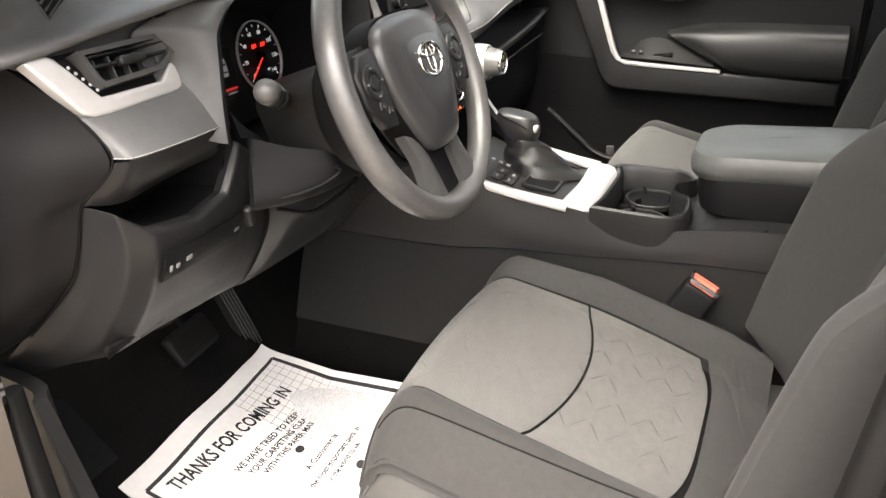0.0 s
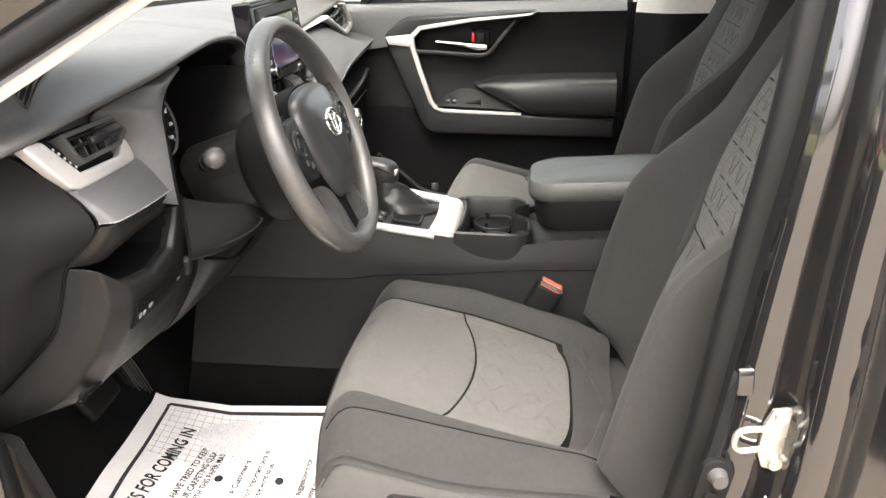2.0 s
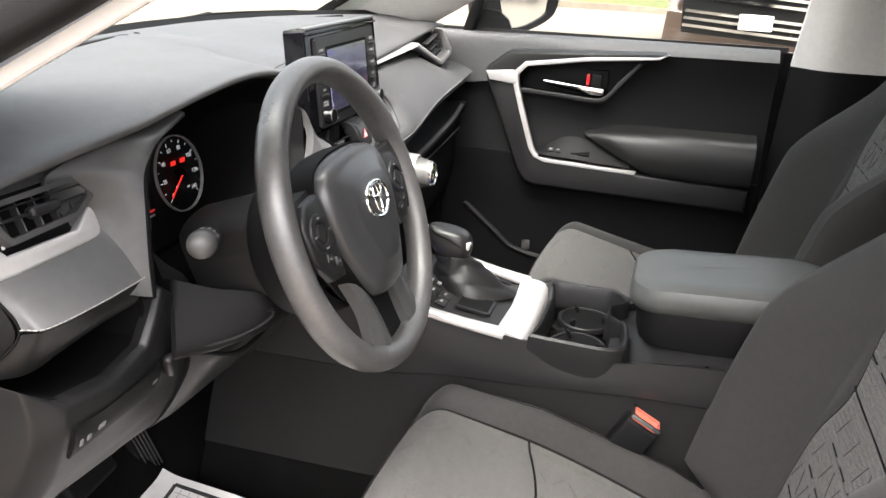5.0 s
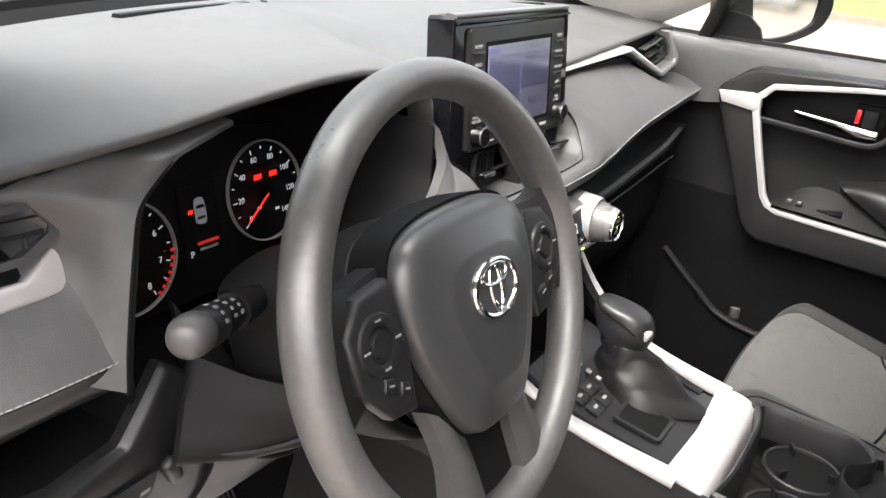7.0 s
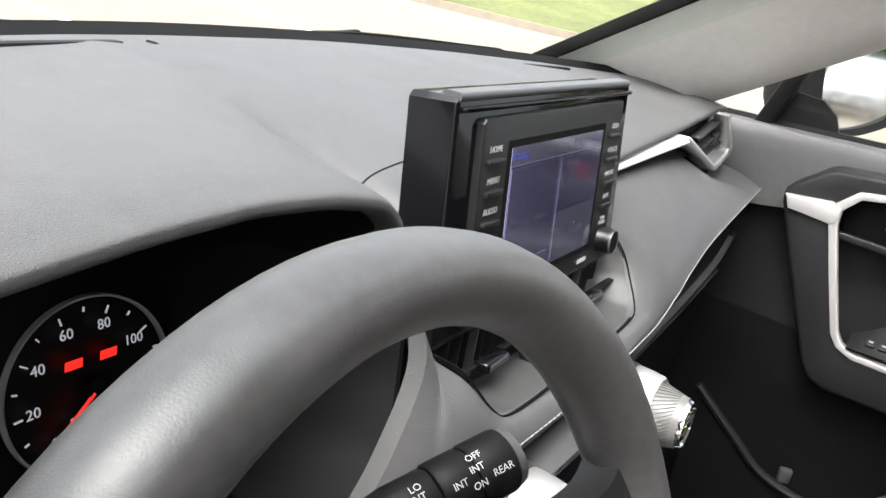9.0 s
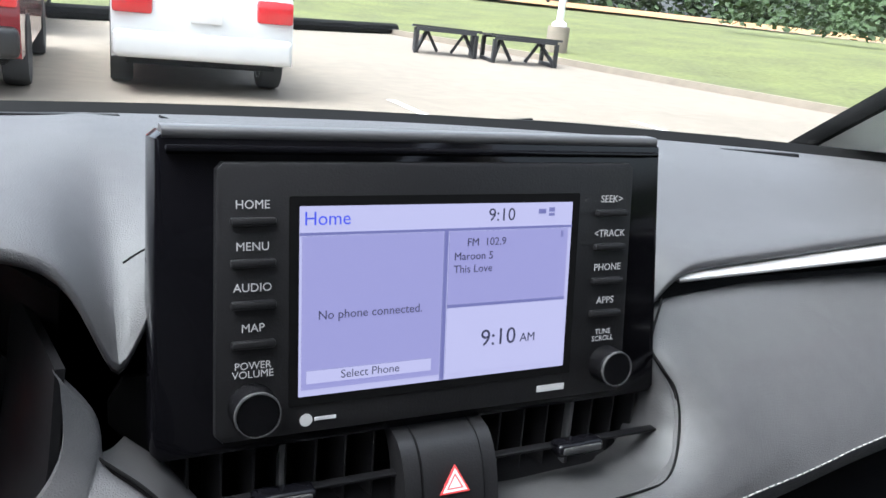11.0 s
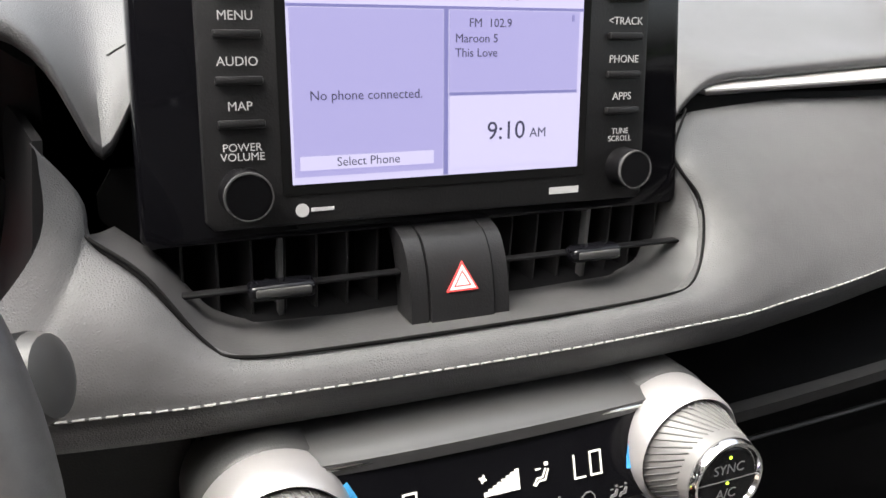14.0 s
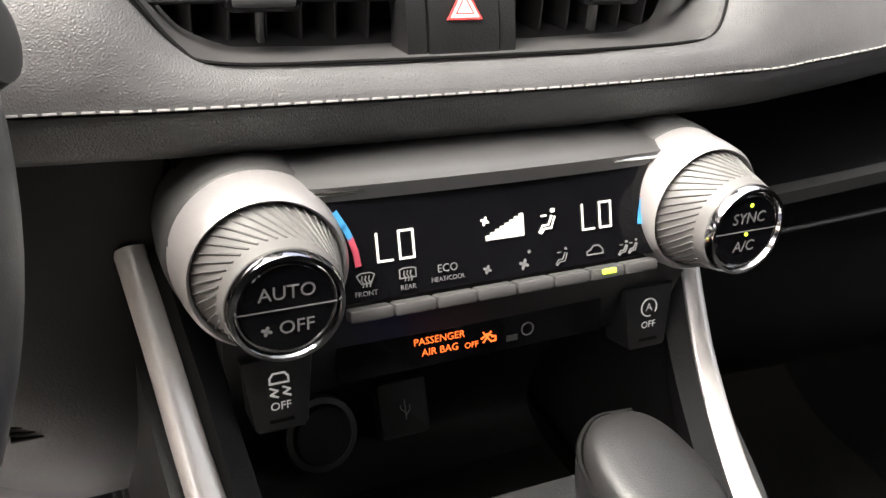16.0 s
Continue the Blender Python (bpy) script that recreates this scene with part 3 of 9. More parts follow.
solo("trim_windscreen_band", patch([[(x, 0.372 - 0.24 * (x / 0.8) ** 2, 1.1635 - 0.015 * (abs(x) / 0.8) ** 2) for x in (-0.74, -0.4, 0, 0.4, 0.74)], [(x, 0.392 - 0.24 * (x / 0.8) ** 2, 1.1725 - 0.012 * (abs(x) / 0.8) ** 2) for x in (-0.74, -0.4, 0, 0.4, 0.74)]], 30, 3, 0.006, (0, 0.3, -1)), "black", "black border of the windscreen", "windscreen border", "structure")
solo("windshield", patch([[(-0.70, 0.24, 1.152), (-0.4, 0.335, 1.168), (0, 0.395, 1.170), (0.4, 0.335, 1.168), (0.70, 0.24, 1.152)], [(-0.58, -0.12, 1.37), (-0.3, -0.01, 1.39), (0, 0.03, 1.395), (0.3, -0.01, 1.39), (0.58, -0.12, 1.37)], [(-0.48, -0.46, 1.585), (-0.24, -0.40, 1.61), (0, -0.38, 1.618), (0.24, -0.40, 1.61), (0.48, -0.46, 1.585)]], 24, 12), "glass", "clear laminated windscreen", "windscreen", "structure").visible_shadow = False
solo("ceiling", patch([[(-0.56, -0.46, 1.585), (0, -0.38, 1.625), (0.56, -0.46, 1.585)], [(-0.63, -0.8, 1.63), (0, -0.8, 1.67), (0.63, -0.8, 1.63)], [(-0.6, -2.3, 1.60), (0, -2.3, 1.64), (0.6, -2.3, 1.60)]], 16, 12, 0.04, (0, 0, 1)), "headliner", "pale beige roof lining", "ceiling", "structure")
solo("wall_cowl_side", patch([[(0.79, 0.06, 0.36), (0.79, 0.06, 0.7), (0.79, 0.10, 1.09)], [(0.77, 0.3, 0.36), (0.77, 0.3, 0.7), (0.78, 0.3, 1.10)], [(0.77, 0.5, 0.36), (0.77, 0.5, 0.7), (0.78, 0.5, 1.08)]], 8, 8, 0.02, (1, 0, 0)), "plastic_dark", "dark kick panel of the passenger's footwell", "kick panel", "structure")
solo("wall_firewall", rbox((1.6, 0.03, 0.75), (0, 0.50, 0.75), bevel=0.005), "black", "black bulkhead behind the dashboard", "bulkhead", "structure")
solo("wall_rear", rbox((1.6, 0.05, 0.8), (0, -2.32, 0.75), bevel=0.01), "plastic_dark", "dark rear end of the cabin", "rear wall", "structure")

# ---- dashboard ----
_X = [-0.80, -0.72, -0.62, -0.56, -0.50, -0.44, -0.40, -0.34, -0.28, -0.245, -0.225, -0.21, -0.195, -0.184, -0.174, -0.166, -0.155, -0.13, -0.05, 0.1, 0.145, 0.165, 0.176, 0.20, 0.35, 0.5, 0.66, 0.80]
_LY = [0.088, 0.07, 0.05, 0.036, 0.02, 0.013, 0.011, 0.016, 0.020, 0.018, 0.018, 0.018, 0.018, 0.018, 0.016, 0.014, 0.018, 0.04, 0.045, 0.045, 0.04, 0.036, 0.033, 0.04, 0.045, 0.048, 0.058, 0.075]
_LZ = [1.092, 1.103, 1.120, 1.130, 1.141, 1.152, 1.157, 1.160, 1.160, 1.158, 1.156, 1.152, 1.150, 1.146, 1.136, 1.117, 1.089, 1.13, 1.137, 1.130, 1.085, 1.09, 1.110, 1.118, 1.126, 1.134, 1.140, 1.130]


def windscreen_base(x):
    return 0.375 - 0.24 * (x / 0.8) ** 2


dashboard = thing("dashboard", (0, 0.25, 0.7), "dark grey soft-touch dashboard with silver trim", "dashboard")
_lip = list(zip(_X, _LY, _LZ))
_top = part("top_pad", skin([
    [(x, y + 0.03, z - 0.013) for x, y, z in _lip],
    [(x, y + 0.004, z - 0.009) for x, y, z in _lip],
    [(x, y - 0.001, z - 0.003) for x, y, z in _lip],
    [(x, y + 0.006, z + 0.002) for x, y, z in _lip],
    [(x, y + 0.045, z + 0.008 + 0.55 * max(0.0, 1.128 - z) * (abs(x) < 0.22)) for x, y, z in _lip],
    [(x, y * 0.5 + windscreen_base(x) * 0.5, 1.170 - 0.03 * (abs(x) / 0.8) ** 3 - 0.008 * min(1, max(0, (x + 0.16) / 0.1))) for x, y, z in _lip],
    [(x, windscreen_base(x), 1.165 - 0.015 * (abs(x) / 0.8) ** 2) for x, y, z in _lip],
    [(x, windscreen_base(x) + 0.05, 1.125) for x, y, z in _lip]], 220, 40, passes=2), "pad", dashboard, "grained dark grey upper pad")
# seam of the speaker cover beside the display, lying on the pad
bpy.context.view_layer.update()


def on_pad(x, y):
    hit, place, _, _ = _top.ray_cast(Vector((x, y - 0.25, 0.8)), Vector((0, 0, -1)))
    return Vector((x, y, (place.z if hit else 0.45) + 0.7))


part("speaker_seam", sweep([on_pad(p.x, p.y) for p in spline([(-0.06, 0.078, 0), (-0.10, 0.077, 0), (-0.138, 0.0735, 0), (-0.148, 0.071, 0)], 30)], circle(0.0007, 6)), "black", dashboard)
# demister slots along the windscreen
for _x0, _x1 in ((-0.34, -0.13), (-0.1, 0.2), (0.26, 0.5)):
    part("demister_slot", sweep([(x, windscreen_base(x) - 0.055, 1.1695 - 0.008 * (x > -0.1)) for x in np.linspace(_x0, _x1, 14)], [(-0.006, -0.003), (0.006, -0.003), (0.004, 0.0012), (-0.004, 0.0012)]), "plastic_dark", dashboard)
# side speaker grille, a field of slanting slots
_g = thing("tweeter_grille", (-0.66, 0.17, 1.12), "oval slotted black tweeter grille set in the dashboard top", "speaker grille")


def grille_point(u, v, lift):
    a = Vector((-0.672, 0.136)).lerp(Vector((-0.597, 0.166)), u)
    b = Vector((-0.668, 0.106)).lerp(Vector((-0.592, 0.122)), u)
    p = a.lerp(b, v)
    return on_pad(p.x, p.y) + Vector((0, 0, lift))


bm = bmesh.new()
grid(bm, [[grille_point(u, v, 0.0008) for u in np.linspace(0, 1, 13)] for v in np.linspace(0, 1, 7)])
part("plate", bm, "black", _g)
for _i in range(7):
    _v = 0.10 + _i * 0.135
    part("slat", sweep([grille_point(0.03, min(1.0, _v + 0.03), 0.0012), grille_point(0.5, _v, 0.0018), grille_point(0.97, max(0.0, _v - 0.03), 0.0012)], [(-0.0011, -0.002), (0.0011, -0.002), (0.0009, 0.001), (-0.0009, 0.001)]), "pad", _g)
part("rim", sweep([grille_point(u, v, 0.0008) for u, v in [(k / 10, 0) for k in range(11)] + [(1, k / 6) for k in range(1, 7)] + [(1 - k / 10, 1) for k in range(1, 11)] + [(0, 1 - k / 6) for k in range(1, 6)]], circle(0.0012, 6), closed=True), "pad", _g)

# left end, towards the open door
part("end_panel", patch([[(-0.740, 0.096, 1.086), (-0.775, 0.2, 1.10), (-0.79, 0.42, 1.12)], [(-0.706, 0.056, 1.035), (-0.768, 0.18, 1.03), (-0.79, 0.42, 1.02)], [(-0.698, 0.030, 0.990), (-0.762, 0.15, 0.975), (-0.79, 0.42, 0.95)], [(-0.703, 0.047, 0.960), (-0.764, 0.15, 0.93), (-0.79, 0.42, 0.88)], [(-0.7115, 0.069, 0.938), (-0.768, 0.16, 0.90), (-0.79, 0.42, 0.84)], [(-0.7125, 0.083, 0.897), (-0.772, 0.18, 0.85), (-0.79, 0.42, 0.79)], [(-0.7135, 0.102, 0.851), (-0.776, 0.20, 0.80), (-0.79, 0.42, 0.74)], [(-0.715, 0.135, 0.812), (-0.78, 0.24, 0.75), (-0.79, 0.42, 0.69)], [(-0.718, 0.19, 0.757), (-0.782, 0.28, 0.70), (-0.79, 0.42, 0.64)]], 14, 44, 0.015, (1, 0.3, 0)), "plastic_dark", dashboard, "smooth black end cap facing the door opening")
part("end_panel_gap", sweep(spline([(-0.706, 0.053, 1.034), (-0.697, 0.026, 0.988), (-0.7115, 0.066, 0.938), (-0.7125, 0.080, 0.897), (-0.7135, 0.099, 0.851), (-0.715, 0.132, 0.812), (-0.718, 0.188, 0.757)], 50), circle(0.0013, 6), up=(1, 0, 0)), "black", dashboard)
part("left_pad", patch([[(-0.705, 0.052, 1.034), (-0.690, 0.046, 1.032), (-0.63, 0.043, 1.033), (-0.575, 0.040, 1.038), (-0.5505, 0.032, 1.052)],
                        [(-0.699, 0.038, 1.016), (-0.684, 0.027, 1.014), (-0.63, 0.022, 1.016), (-0.574, 0.018, 1.018), (-0.5465, 0.014, 1.020)],
                        [(-0.696, 0.023, 0.990), (-0.686, 0.004, 0.9915), (-0.63, -0.002, 0.991), (-0.575, -0.003, 0.991), (-0.547, -0.002, 0.991)]], 40, 24, 0.008), "pad", dashboard)
part("left_pad_lower", patch([[(-0.6965, 0.024, 0.9865), (-0.686, 0.006, 0.9885), (-0.63, 0.0, 0.988), (-0.575, -0.001, 0.988), (-0.547, 0.0, 0.988)],
                              [(-0.702, 0.040, 0.966), (-0.683, 0.018, 0.966), (-0.63, 0.010, 0.966), (-0.575, 0.008, 0.968), (-0.543, 0.008, 0.968)],
                              [(-0.711, 0.067, 0.938), (-0.683, 0.040, 0.936), (-0.64, 0.036, 0.940), (-0.585, 0.034, 0.944), (-0.538, 0.03, 0.946)]], 36, 16, 0.012), "plastic", dashboard, "grained band between the stitched seam and the cubby")
part("left_upper", patch([[(-0.742, 0.099, 1.089), (-0.66, 0.085, 1.098), (-0.55, 0.07, 1.115), (-0.5, 0.07, 1.12)], [(-0.722, 0.088, 1.062), (-0.66, 0.084, 1.06), (-0.55, 0.075, 1.06), (-0.50, 0.1, 1.04)], [(-0.706, 0.066, 1.036), (-0.66, 0.065, 1.03), (-0.55, 0.062, 1.03), (-0.49, 0.1, 0.96)]], 24, 14, 0.01), "pad", dashboard)
_CE = [(-0.43, 0.022, 1.132), (-0.49, 0.014, 1.120), (-0.525, 0.008, 1.095), (-0.539, -0.002, 1.05), (-0.551, -0.010, 1.0), (-0.556, -0.014, 0.97)]
part("dash_cheek", skin([[(-0.44, 0.028, 1.140), (-0.54, 0.048, 1.125), (-0.60, 0.068, 1.10), (-0.60, 0.068, 1.06), (-0.60, 0.05, 1.012), (-0.60, 0.02, 0.985)], [(-0.435, 0.024, 1.138), (-0.515, 0.028, 1.124), (-0.562, 0.042, 1.098), (-0.563, 0.045, 1.057), (-0.575, 0.028, 1.008), (-0.58, 0.004, 0.98)], [(-0.432, 0.021, 1.136), (-0.50, 0.016, 1.122), (-0.538, 0.018, 1.097), (-0.549, 0.012, 1.052), (-0.56, 0.003, 1.003), (-0.566, -0.006, 0.974)], _CE], 60, 20, 0.004, (0, 1, 0)), "plastic_grey", dashboard, "smooth grey cheek beside the cluster")
part("hood_cheek", skin([_CE, [(-0.435, 0.05, 1.128), (-0.488, 0.045, 1.114), (-0.518, 0.045, 1.088), (-0.529, 0.04, 1.045), (-0.538, 0.04, 0.995), (-0.54, 0.04, 0.955)], [(-0.44, 0.13, 1.12), (-0.485, 0.14, 1.10), (-0.508, 0.15, 1.075), (-0.515, 0.15, 1.03), (-0.52, 0.15, 0.98), (-0.52, 0.14, 0.94)]], 40, 12, 0.004, (-1, 0, 0)), "plastic_dark", dashboard)
# Added filler: a black sheet stands in for the dark behind the gaps.
part("backing_plate", rbox((1.34, 0.012, 0.38), (0.02, 0.205, 0.915), bevel=0.002), "black", dashboard)
# stitching
def stitches(path, step=0.0075, length=0.0052, r=0.0008, name="seam_stitch"):
    pts = spline(path, 200)
    bms, acc = [], 0.0
    nxt = 0.0
    for a, b in zip(pts, pts[1:]):
        d = (b - a).length
        while nxt <= acc + d:
            p = a.lerp(b, (nxt - acc) / d)
            t = (b - a).normalized()
            bms.append(sweep([p - t * length / 2, p + t * length / 2], circle(r, 6)))
            nxt += step
        acc += d
    return join(*bms)


part("seam_stitching", stitches([(-0.6968, 0.0225, 0.9915), (-0.6865, 0.0030, 0.9925), (-0.63, -0.0032, 0.992), (-0.575, -0.0042, 0.992), (-0.547, -0.0032, 0.992)], 0.0058, 0.0042, 0.0006), "stitch", dashboard, "pale grey seam thread")
# driver's side vent with its silver surround
vent = thing("side_vent", (-0.66, 0.06, 1.03), "black louvred air vent with an angular silver surround", "air vent", "side vents")
_vx, _vz = Vector((1, -0.08, 0)).normalized(), Vector((0, 0.4, 0.917)).normalized()
_vz = (_vz - _vx * _vz.dot(_vx)).normalized()
_vy = _vz.cross(_vx)
VL = Matrix(((_vx.x, _vy.x, _vz.x, -0.64), (_vx.y, _vy.y, _vz.y, 0.05), (_vx.z, _vy.z, _vz.z, 1.04), (0, 0, 0, 1)))
VT = tuple(math.degrees(a) for a in VL.to_euler())
part("surround", prism([(-0.099, 0.0545), (-0.088, 0.0580), (-0.072, 0.0575), (-0.065, 0.0535), (-0.032, 0.0065), (0.050, 0.0065), (0.0745, 0.0265), (0.0775, 0.0300), (0.0895, 0.0315), (0.0985, 0.0265), (0.0995, 0.0150), (0.0860, -0.0010), (0.0740, -0.0085), (-0.032, -0.0125), (-0.0500, -0.0115), (-0.0620, -0.0050)], 0.014, VL @ pose(0, -0.006, 0), 0.0035, 3), "silver", vent, "satin silver angular surround")
part("recess", prism([(-0.066, 0.058), (0.080, 0.060), (0.092, 0.036), (0.055, 0.004), (-0.036, 0.004)], 0.004, VL @ pose(0, 0.006, 0)), "plastic_dark", vent)
part("thumb_wheel", prism([(-0.0610, 0.0500), (-0.0480, 0.0510), (-0.0235, 0.0120), (-0.0330, 0.0085)], 0.010, VL @ pose(0, -0.001, 0), 0.001), "plastic_dark", vent)
for _i in range(5):
    part("wheel_dot", rbox((0.0036, 0.002, 0.0034), VL @ Vector((-0.0515 + _i * 0.0052, -0.0016, 0.0425 - _i * 0.0070)), VT, 0.0008, 1), "white_mark", vent)
_vo = [(-0.0440, 0.0540), (0.0655, 0.0560), (0.0775, 0.0400), (0.0765, 0.0310), (0.0520, 0.0170), (-0.0285, 0.0135), (-0.0360, 0.0220)]
_vi = [(-0.0365, 0.0490), (0.0625, 0.0508), (0.0710, 0.0390), (0.0700, 0.0340), (0.0495, 0.0222), (-0.0260, 0.0190), (-0.0305, 0.0240)]
part("frame_bezel", frame_ring(_vo, _vi, 0.026, VL @ pose(0, -0.014, 0)), "plastic_grey", vent, "charcoal bezel standing proud of the vent")
part("duct", prism(_vi, 0.004, VL @ pose(0, 0.012, 0)), "black", vent)
for _z, _h in ((0.0355, 0.0032), (0.0460, 0.0016)):
    part("slat", rbox((0.099, 0.016, _h), VL @ Vector((0.018, -0.006, _z)), VT, 0.0008, 1), "plastic", vent)
part("slat_tab", rbox((0.034, 0.012, 0.0105), VL @ Vector((0.016, -0.0135, 0.0355)), VT, 0.003, 3), "plastic", vent)
for _i in range(5):
    part("vane", rbox((0.0018, 0.016, 0.030), VL @ Vector((-0.022 + 0.020 * _i, 0.004, 0.035)), VT, 0.0005, 1), "plastic_grey", vent)
# cubby and switch panel under it
# Its back is a flat black sheet, standing in for dark depth.
part("cubby", prism([(-0.715, 0.962), (-0.515, 0.962), (-0.515, 0.868), (-0.56, 0.86), (-0.64, 0.88), (-0.715, 0.925)], 0.004, pose(0, 0.12, -0.005)), "black", dashboard)
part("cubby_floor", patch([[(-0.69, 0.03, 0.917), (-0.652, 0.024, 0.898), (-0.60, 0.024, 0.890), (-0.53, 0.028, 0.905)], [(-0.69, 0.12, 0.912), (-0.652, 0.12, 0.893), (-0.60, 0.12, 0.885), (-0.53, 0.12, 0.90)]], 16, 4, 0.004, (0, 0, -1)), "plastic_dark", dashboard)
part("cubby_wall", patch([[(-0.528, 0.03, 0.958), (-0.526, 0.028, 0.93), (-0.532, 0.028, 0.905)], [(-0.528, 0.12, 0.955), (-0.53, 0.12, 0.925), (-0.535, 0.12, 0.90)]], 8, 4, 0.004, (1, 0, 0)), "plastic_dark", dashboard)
part("knee_panel", skin([
    [(-0.710, 0.072, 0.936), (-0.7085, 0.050, 0.936), (-0.706, 0.036, 0.933), (-0.672, 0.020, 0.905), (-0.652, 0.024, 0.900), (-0.60, 0.022, 0.892), (-0.545, 0.022, 0.902), (-0.524, 0.022, 0.930), (-0.505, 0.022, 0.958), (-0.47, 0.024, 0.930), (-0.444, 0.024, 0.905)],
    [(-0.7105, 0.074, 0.930), (-0.7090, 0.048, 0.931), (-0.704, 0.029, 0.927), (-0.672, 0.012, 0.897), (-0.650, 0.012, 0.893), (-0.60, 0.012, 0.885), (-0.540, 0.013, 0.894), (-0.517, 0.014, 0.922), (-0.501, 0.016, 0.942), (-0.466, 0.019, 0.918), (-0.440, 0.02, 0.895)],
    [(-0.7110, 0.085, 0.893), (-0.7080, 0.058, 0.890), (-0.698, 0.030, 0.882), (-0.672, 0.014, 0.868), (-0.645, 0.016, 0.864), (-0.60, 0.017, 0.860), (-0.535, 0.020, 0.858), (-0.510, 0.021, 0.864), (-0.50, 0.022, 0.866), (-0.465, 0.026, 0.862), (-0.438, 0.03, 0.853)],
    [(-0.7115, 0.104, 0.848), (-0.7070, 0.078, 0.842), (-0.695, 0.048, 0.836), (-0.668, 0.030, 0.830), (-0.640, 0.032, 0.828), (-0.60, 0.034, 0.824), (-0.535, 0.037, 0.820), (-0.510, 0.038, 0.822), (-0.50, 0.038, 0.822), (-0.465, 0.041, 0.818), (-0.436, 0.043, 0.812)],
    [(-0.7130, 0.137, 0.808), (-0.7070, 0.108, 0.798), (-0.693, 0.076, 0.790), (-0.664, 0.060, 0.780), (-0.635, 0.062, 0.776), (-0.60, 0.064, 0.772), (-0.53, 0.068, 0.764), (-0.51, 0.069, 0.763), (-0.50, 0.07, 0.762), (-0.46, 0.072, 0.758), (-0.43, 0.072, 0.754)],
    [(-0.7150, 0.19, 0.753), (-0.7080, 0.165, 0.740), (-0.694, 0.135, 0.728), (-0.664, 0.118, 0.718), (-0.635, 0.120, 0.716), (-0.60, 0.122, 0.714), (-0.53, 0.122, 0.708), (-0.51, 0.122, 0.706), (-0.50, 0.122, 0.706), (-0.46, 0.122, 0.702), (-0.42, 0.122, 0.698)],
    [(-0.7150, 0.27, 0.68), (-0.7080, 0.26, 0.675), (-0.694, 0.25, 0.67), (-0.664, 0.25, 0.67), (-0.635, 0.25, 0.672), (-0.60, 0.25, 0.674), (-0.53, 0.25, 0.675), (-0.51, 0.25, 0.675), (-0.50, 0.25, 0.674), (-0.46, 0.25, 0.67), (-0.42, 0.25, 0.67)]], 150, 60, 0.010, passes=2), "plastic", dashboard, "moulded grey knee panel under the cubby")
part("switch_strip", skin([[(-0.662, 0.0105, 0.872), (-0.60, 0.0125, 0.866), (-0.515, 0.0150, 0.866)], [(-0.662, 0.0165, 0.848), (-0.60, 0.0200, 0.844), (-0.515, 0.0225, 0.842)], [(-0.660, 0.0255, 0.832), (-0.60, 0.0290, 0.829), (-0.515, 0.0320, 0.826)]], 16, 8, 0.004), "plastic_dark", dashboard, "black switch strip with white symbols")
for _x, _z, _w in ((-0.652, 0.848, 0.004), (-0.640, 0.847, 0.006), (-0.619, 0.848, 0.010), (-0.523, 0.846, 0.010)):
    part("switch_mark", rbox((_w, 0.002, 0.008 if _w < 0.005 else 0.006), (_x, 0.0150 + (_x + 0.67) * 0.045, _z), (18, 0, 3), 0.0005, 1), "mark_grey", dashboard)
part("bonnet_handle", rbox((0.014, 0.012, 0.034), (-0.500, 0.017, 0.856), (14, -26, 0), 0.005, 3), "plastic", dashboard)
# open ribs along the lower edge of the knee panel
for _x0, _x1 in ((-0.70, -0.665), (-0.650, -0.610), (-0.595, -0.555)):
    part("edge_slot", sweep([(_x0, 0.085 + 0.1 * max(0, -0.66 - _x0), 0.751), (_x1, 0.087, 0.747)], rounded(0.006, 0.012, 0.002, 3), up=(0, -0.6, 0.8)), "black", dashboard)
    part("edge_rib", sweep([((_x0 + _x1) / 2 - 0.012, 0.098, 0.736), ((_x0 + _x1) / 2 + 0.020, 0.084, 0.752)], rounded(0.008, 0.006, 0.002, 3)), "black", dashboard)
part("column_panel", patch([[(-0.47, 0.03, 0.95), (-0.40, 0.03, 0.90), (-0.3, 0.03, 0.90), (-0.2, 0.01, 0.97)], [(-0.455, 0.02, 0.87), (-0.40, -0.005, 0.845), (-0.3, -0.005, 0.845), (-0.18, 0.0, 0.87)], [(-0.44, 0.04, 0.80), (-0.40, 0.02, 0.80), (-0.3, 0.02, 0.80), (-0.17, 0.02, 0.80)], [(-0.43, 0.115, 0.70), (-0.40, 0.11, 0.70), (-0.3, 0.11, 0.695), (-0.15, 0.11, 0.69)], [(-0.43, 0.24, 0.67), (-0.40, 0.24, 0.67), (-0.3, 0.24, 0.66), (-0.15, 0.24, 0.66)]], 30, 24, 0.015), "plastic", dashboard)
part("knee_airbag_line", sweep(spline([(-0.445, 0.012, 0.845), (-0.40, -0.012, 0.828), (-0.33, -0.014, 0.828), (-0.27, -0.012, 0.835)], 20), circle(0.003, 8)), "plastic_dark", dashboard)
part("start_panel", patch([[(-0.245, -0.005, 0.985), (-0.2, -0.02, 0.98), (-0.165, -0.025, 0.972), (-0.13, -0.025, 0.97)], [(-0.235, -0.01, 0.93), (-0.2, -0.02, 0.925), (-0.165, -0.02, 0.92), (-0.135, -0.015, 0.91)], [(-0.225, 0.005, 0.82), (-0.19, 0.0, 0.81), (-0.16, 0.0, 0.81), (-0.138, 0.005, 0.81)], [(-0.225, 0.09, 0.71), (-0.19, 0.09, 0.70), (-0.16, 0.09, 0.70), (-0.138, 0.09, 0.70)]], 10, 14, 0.02), "plastic", dashboard)
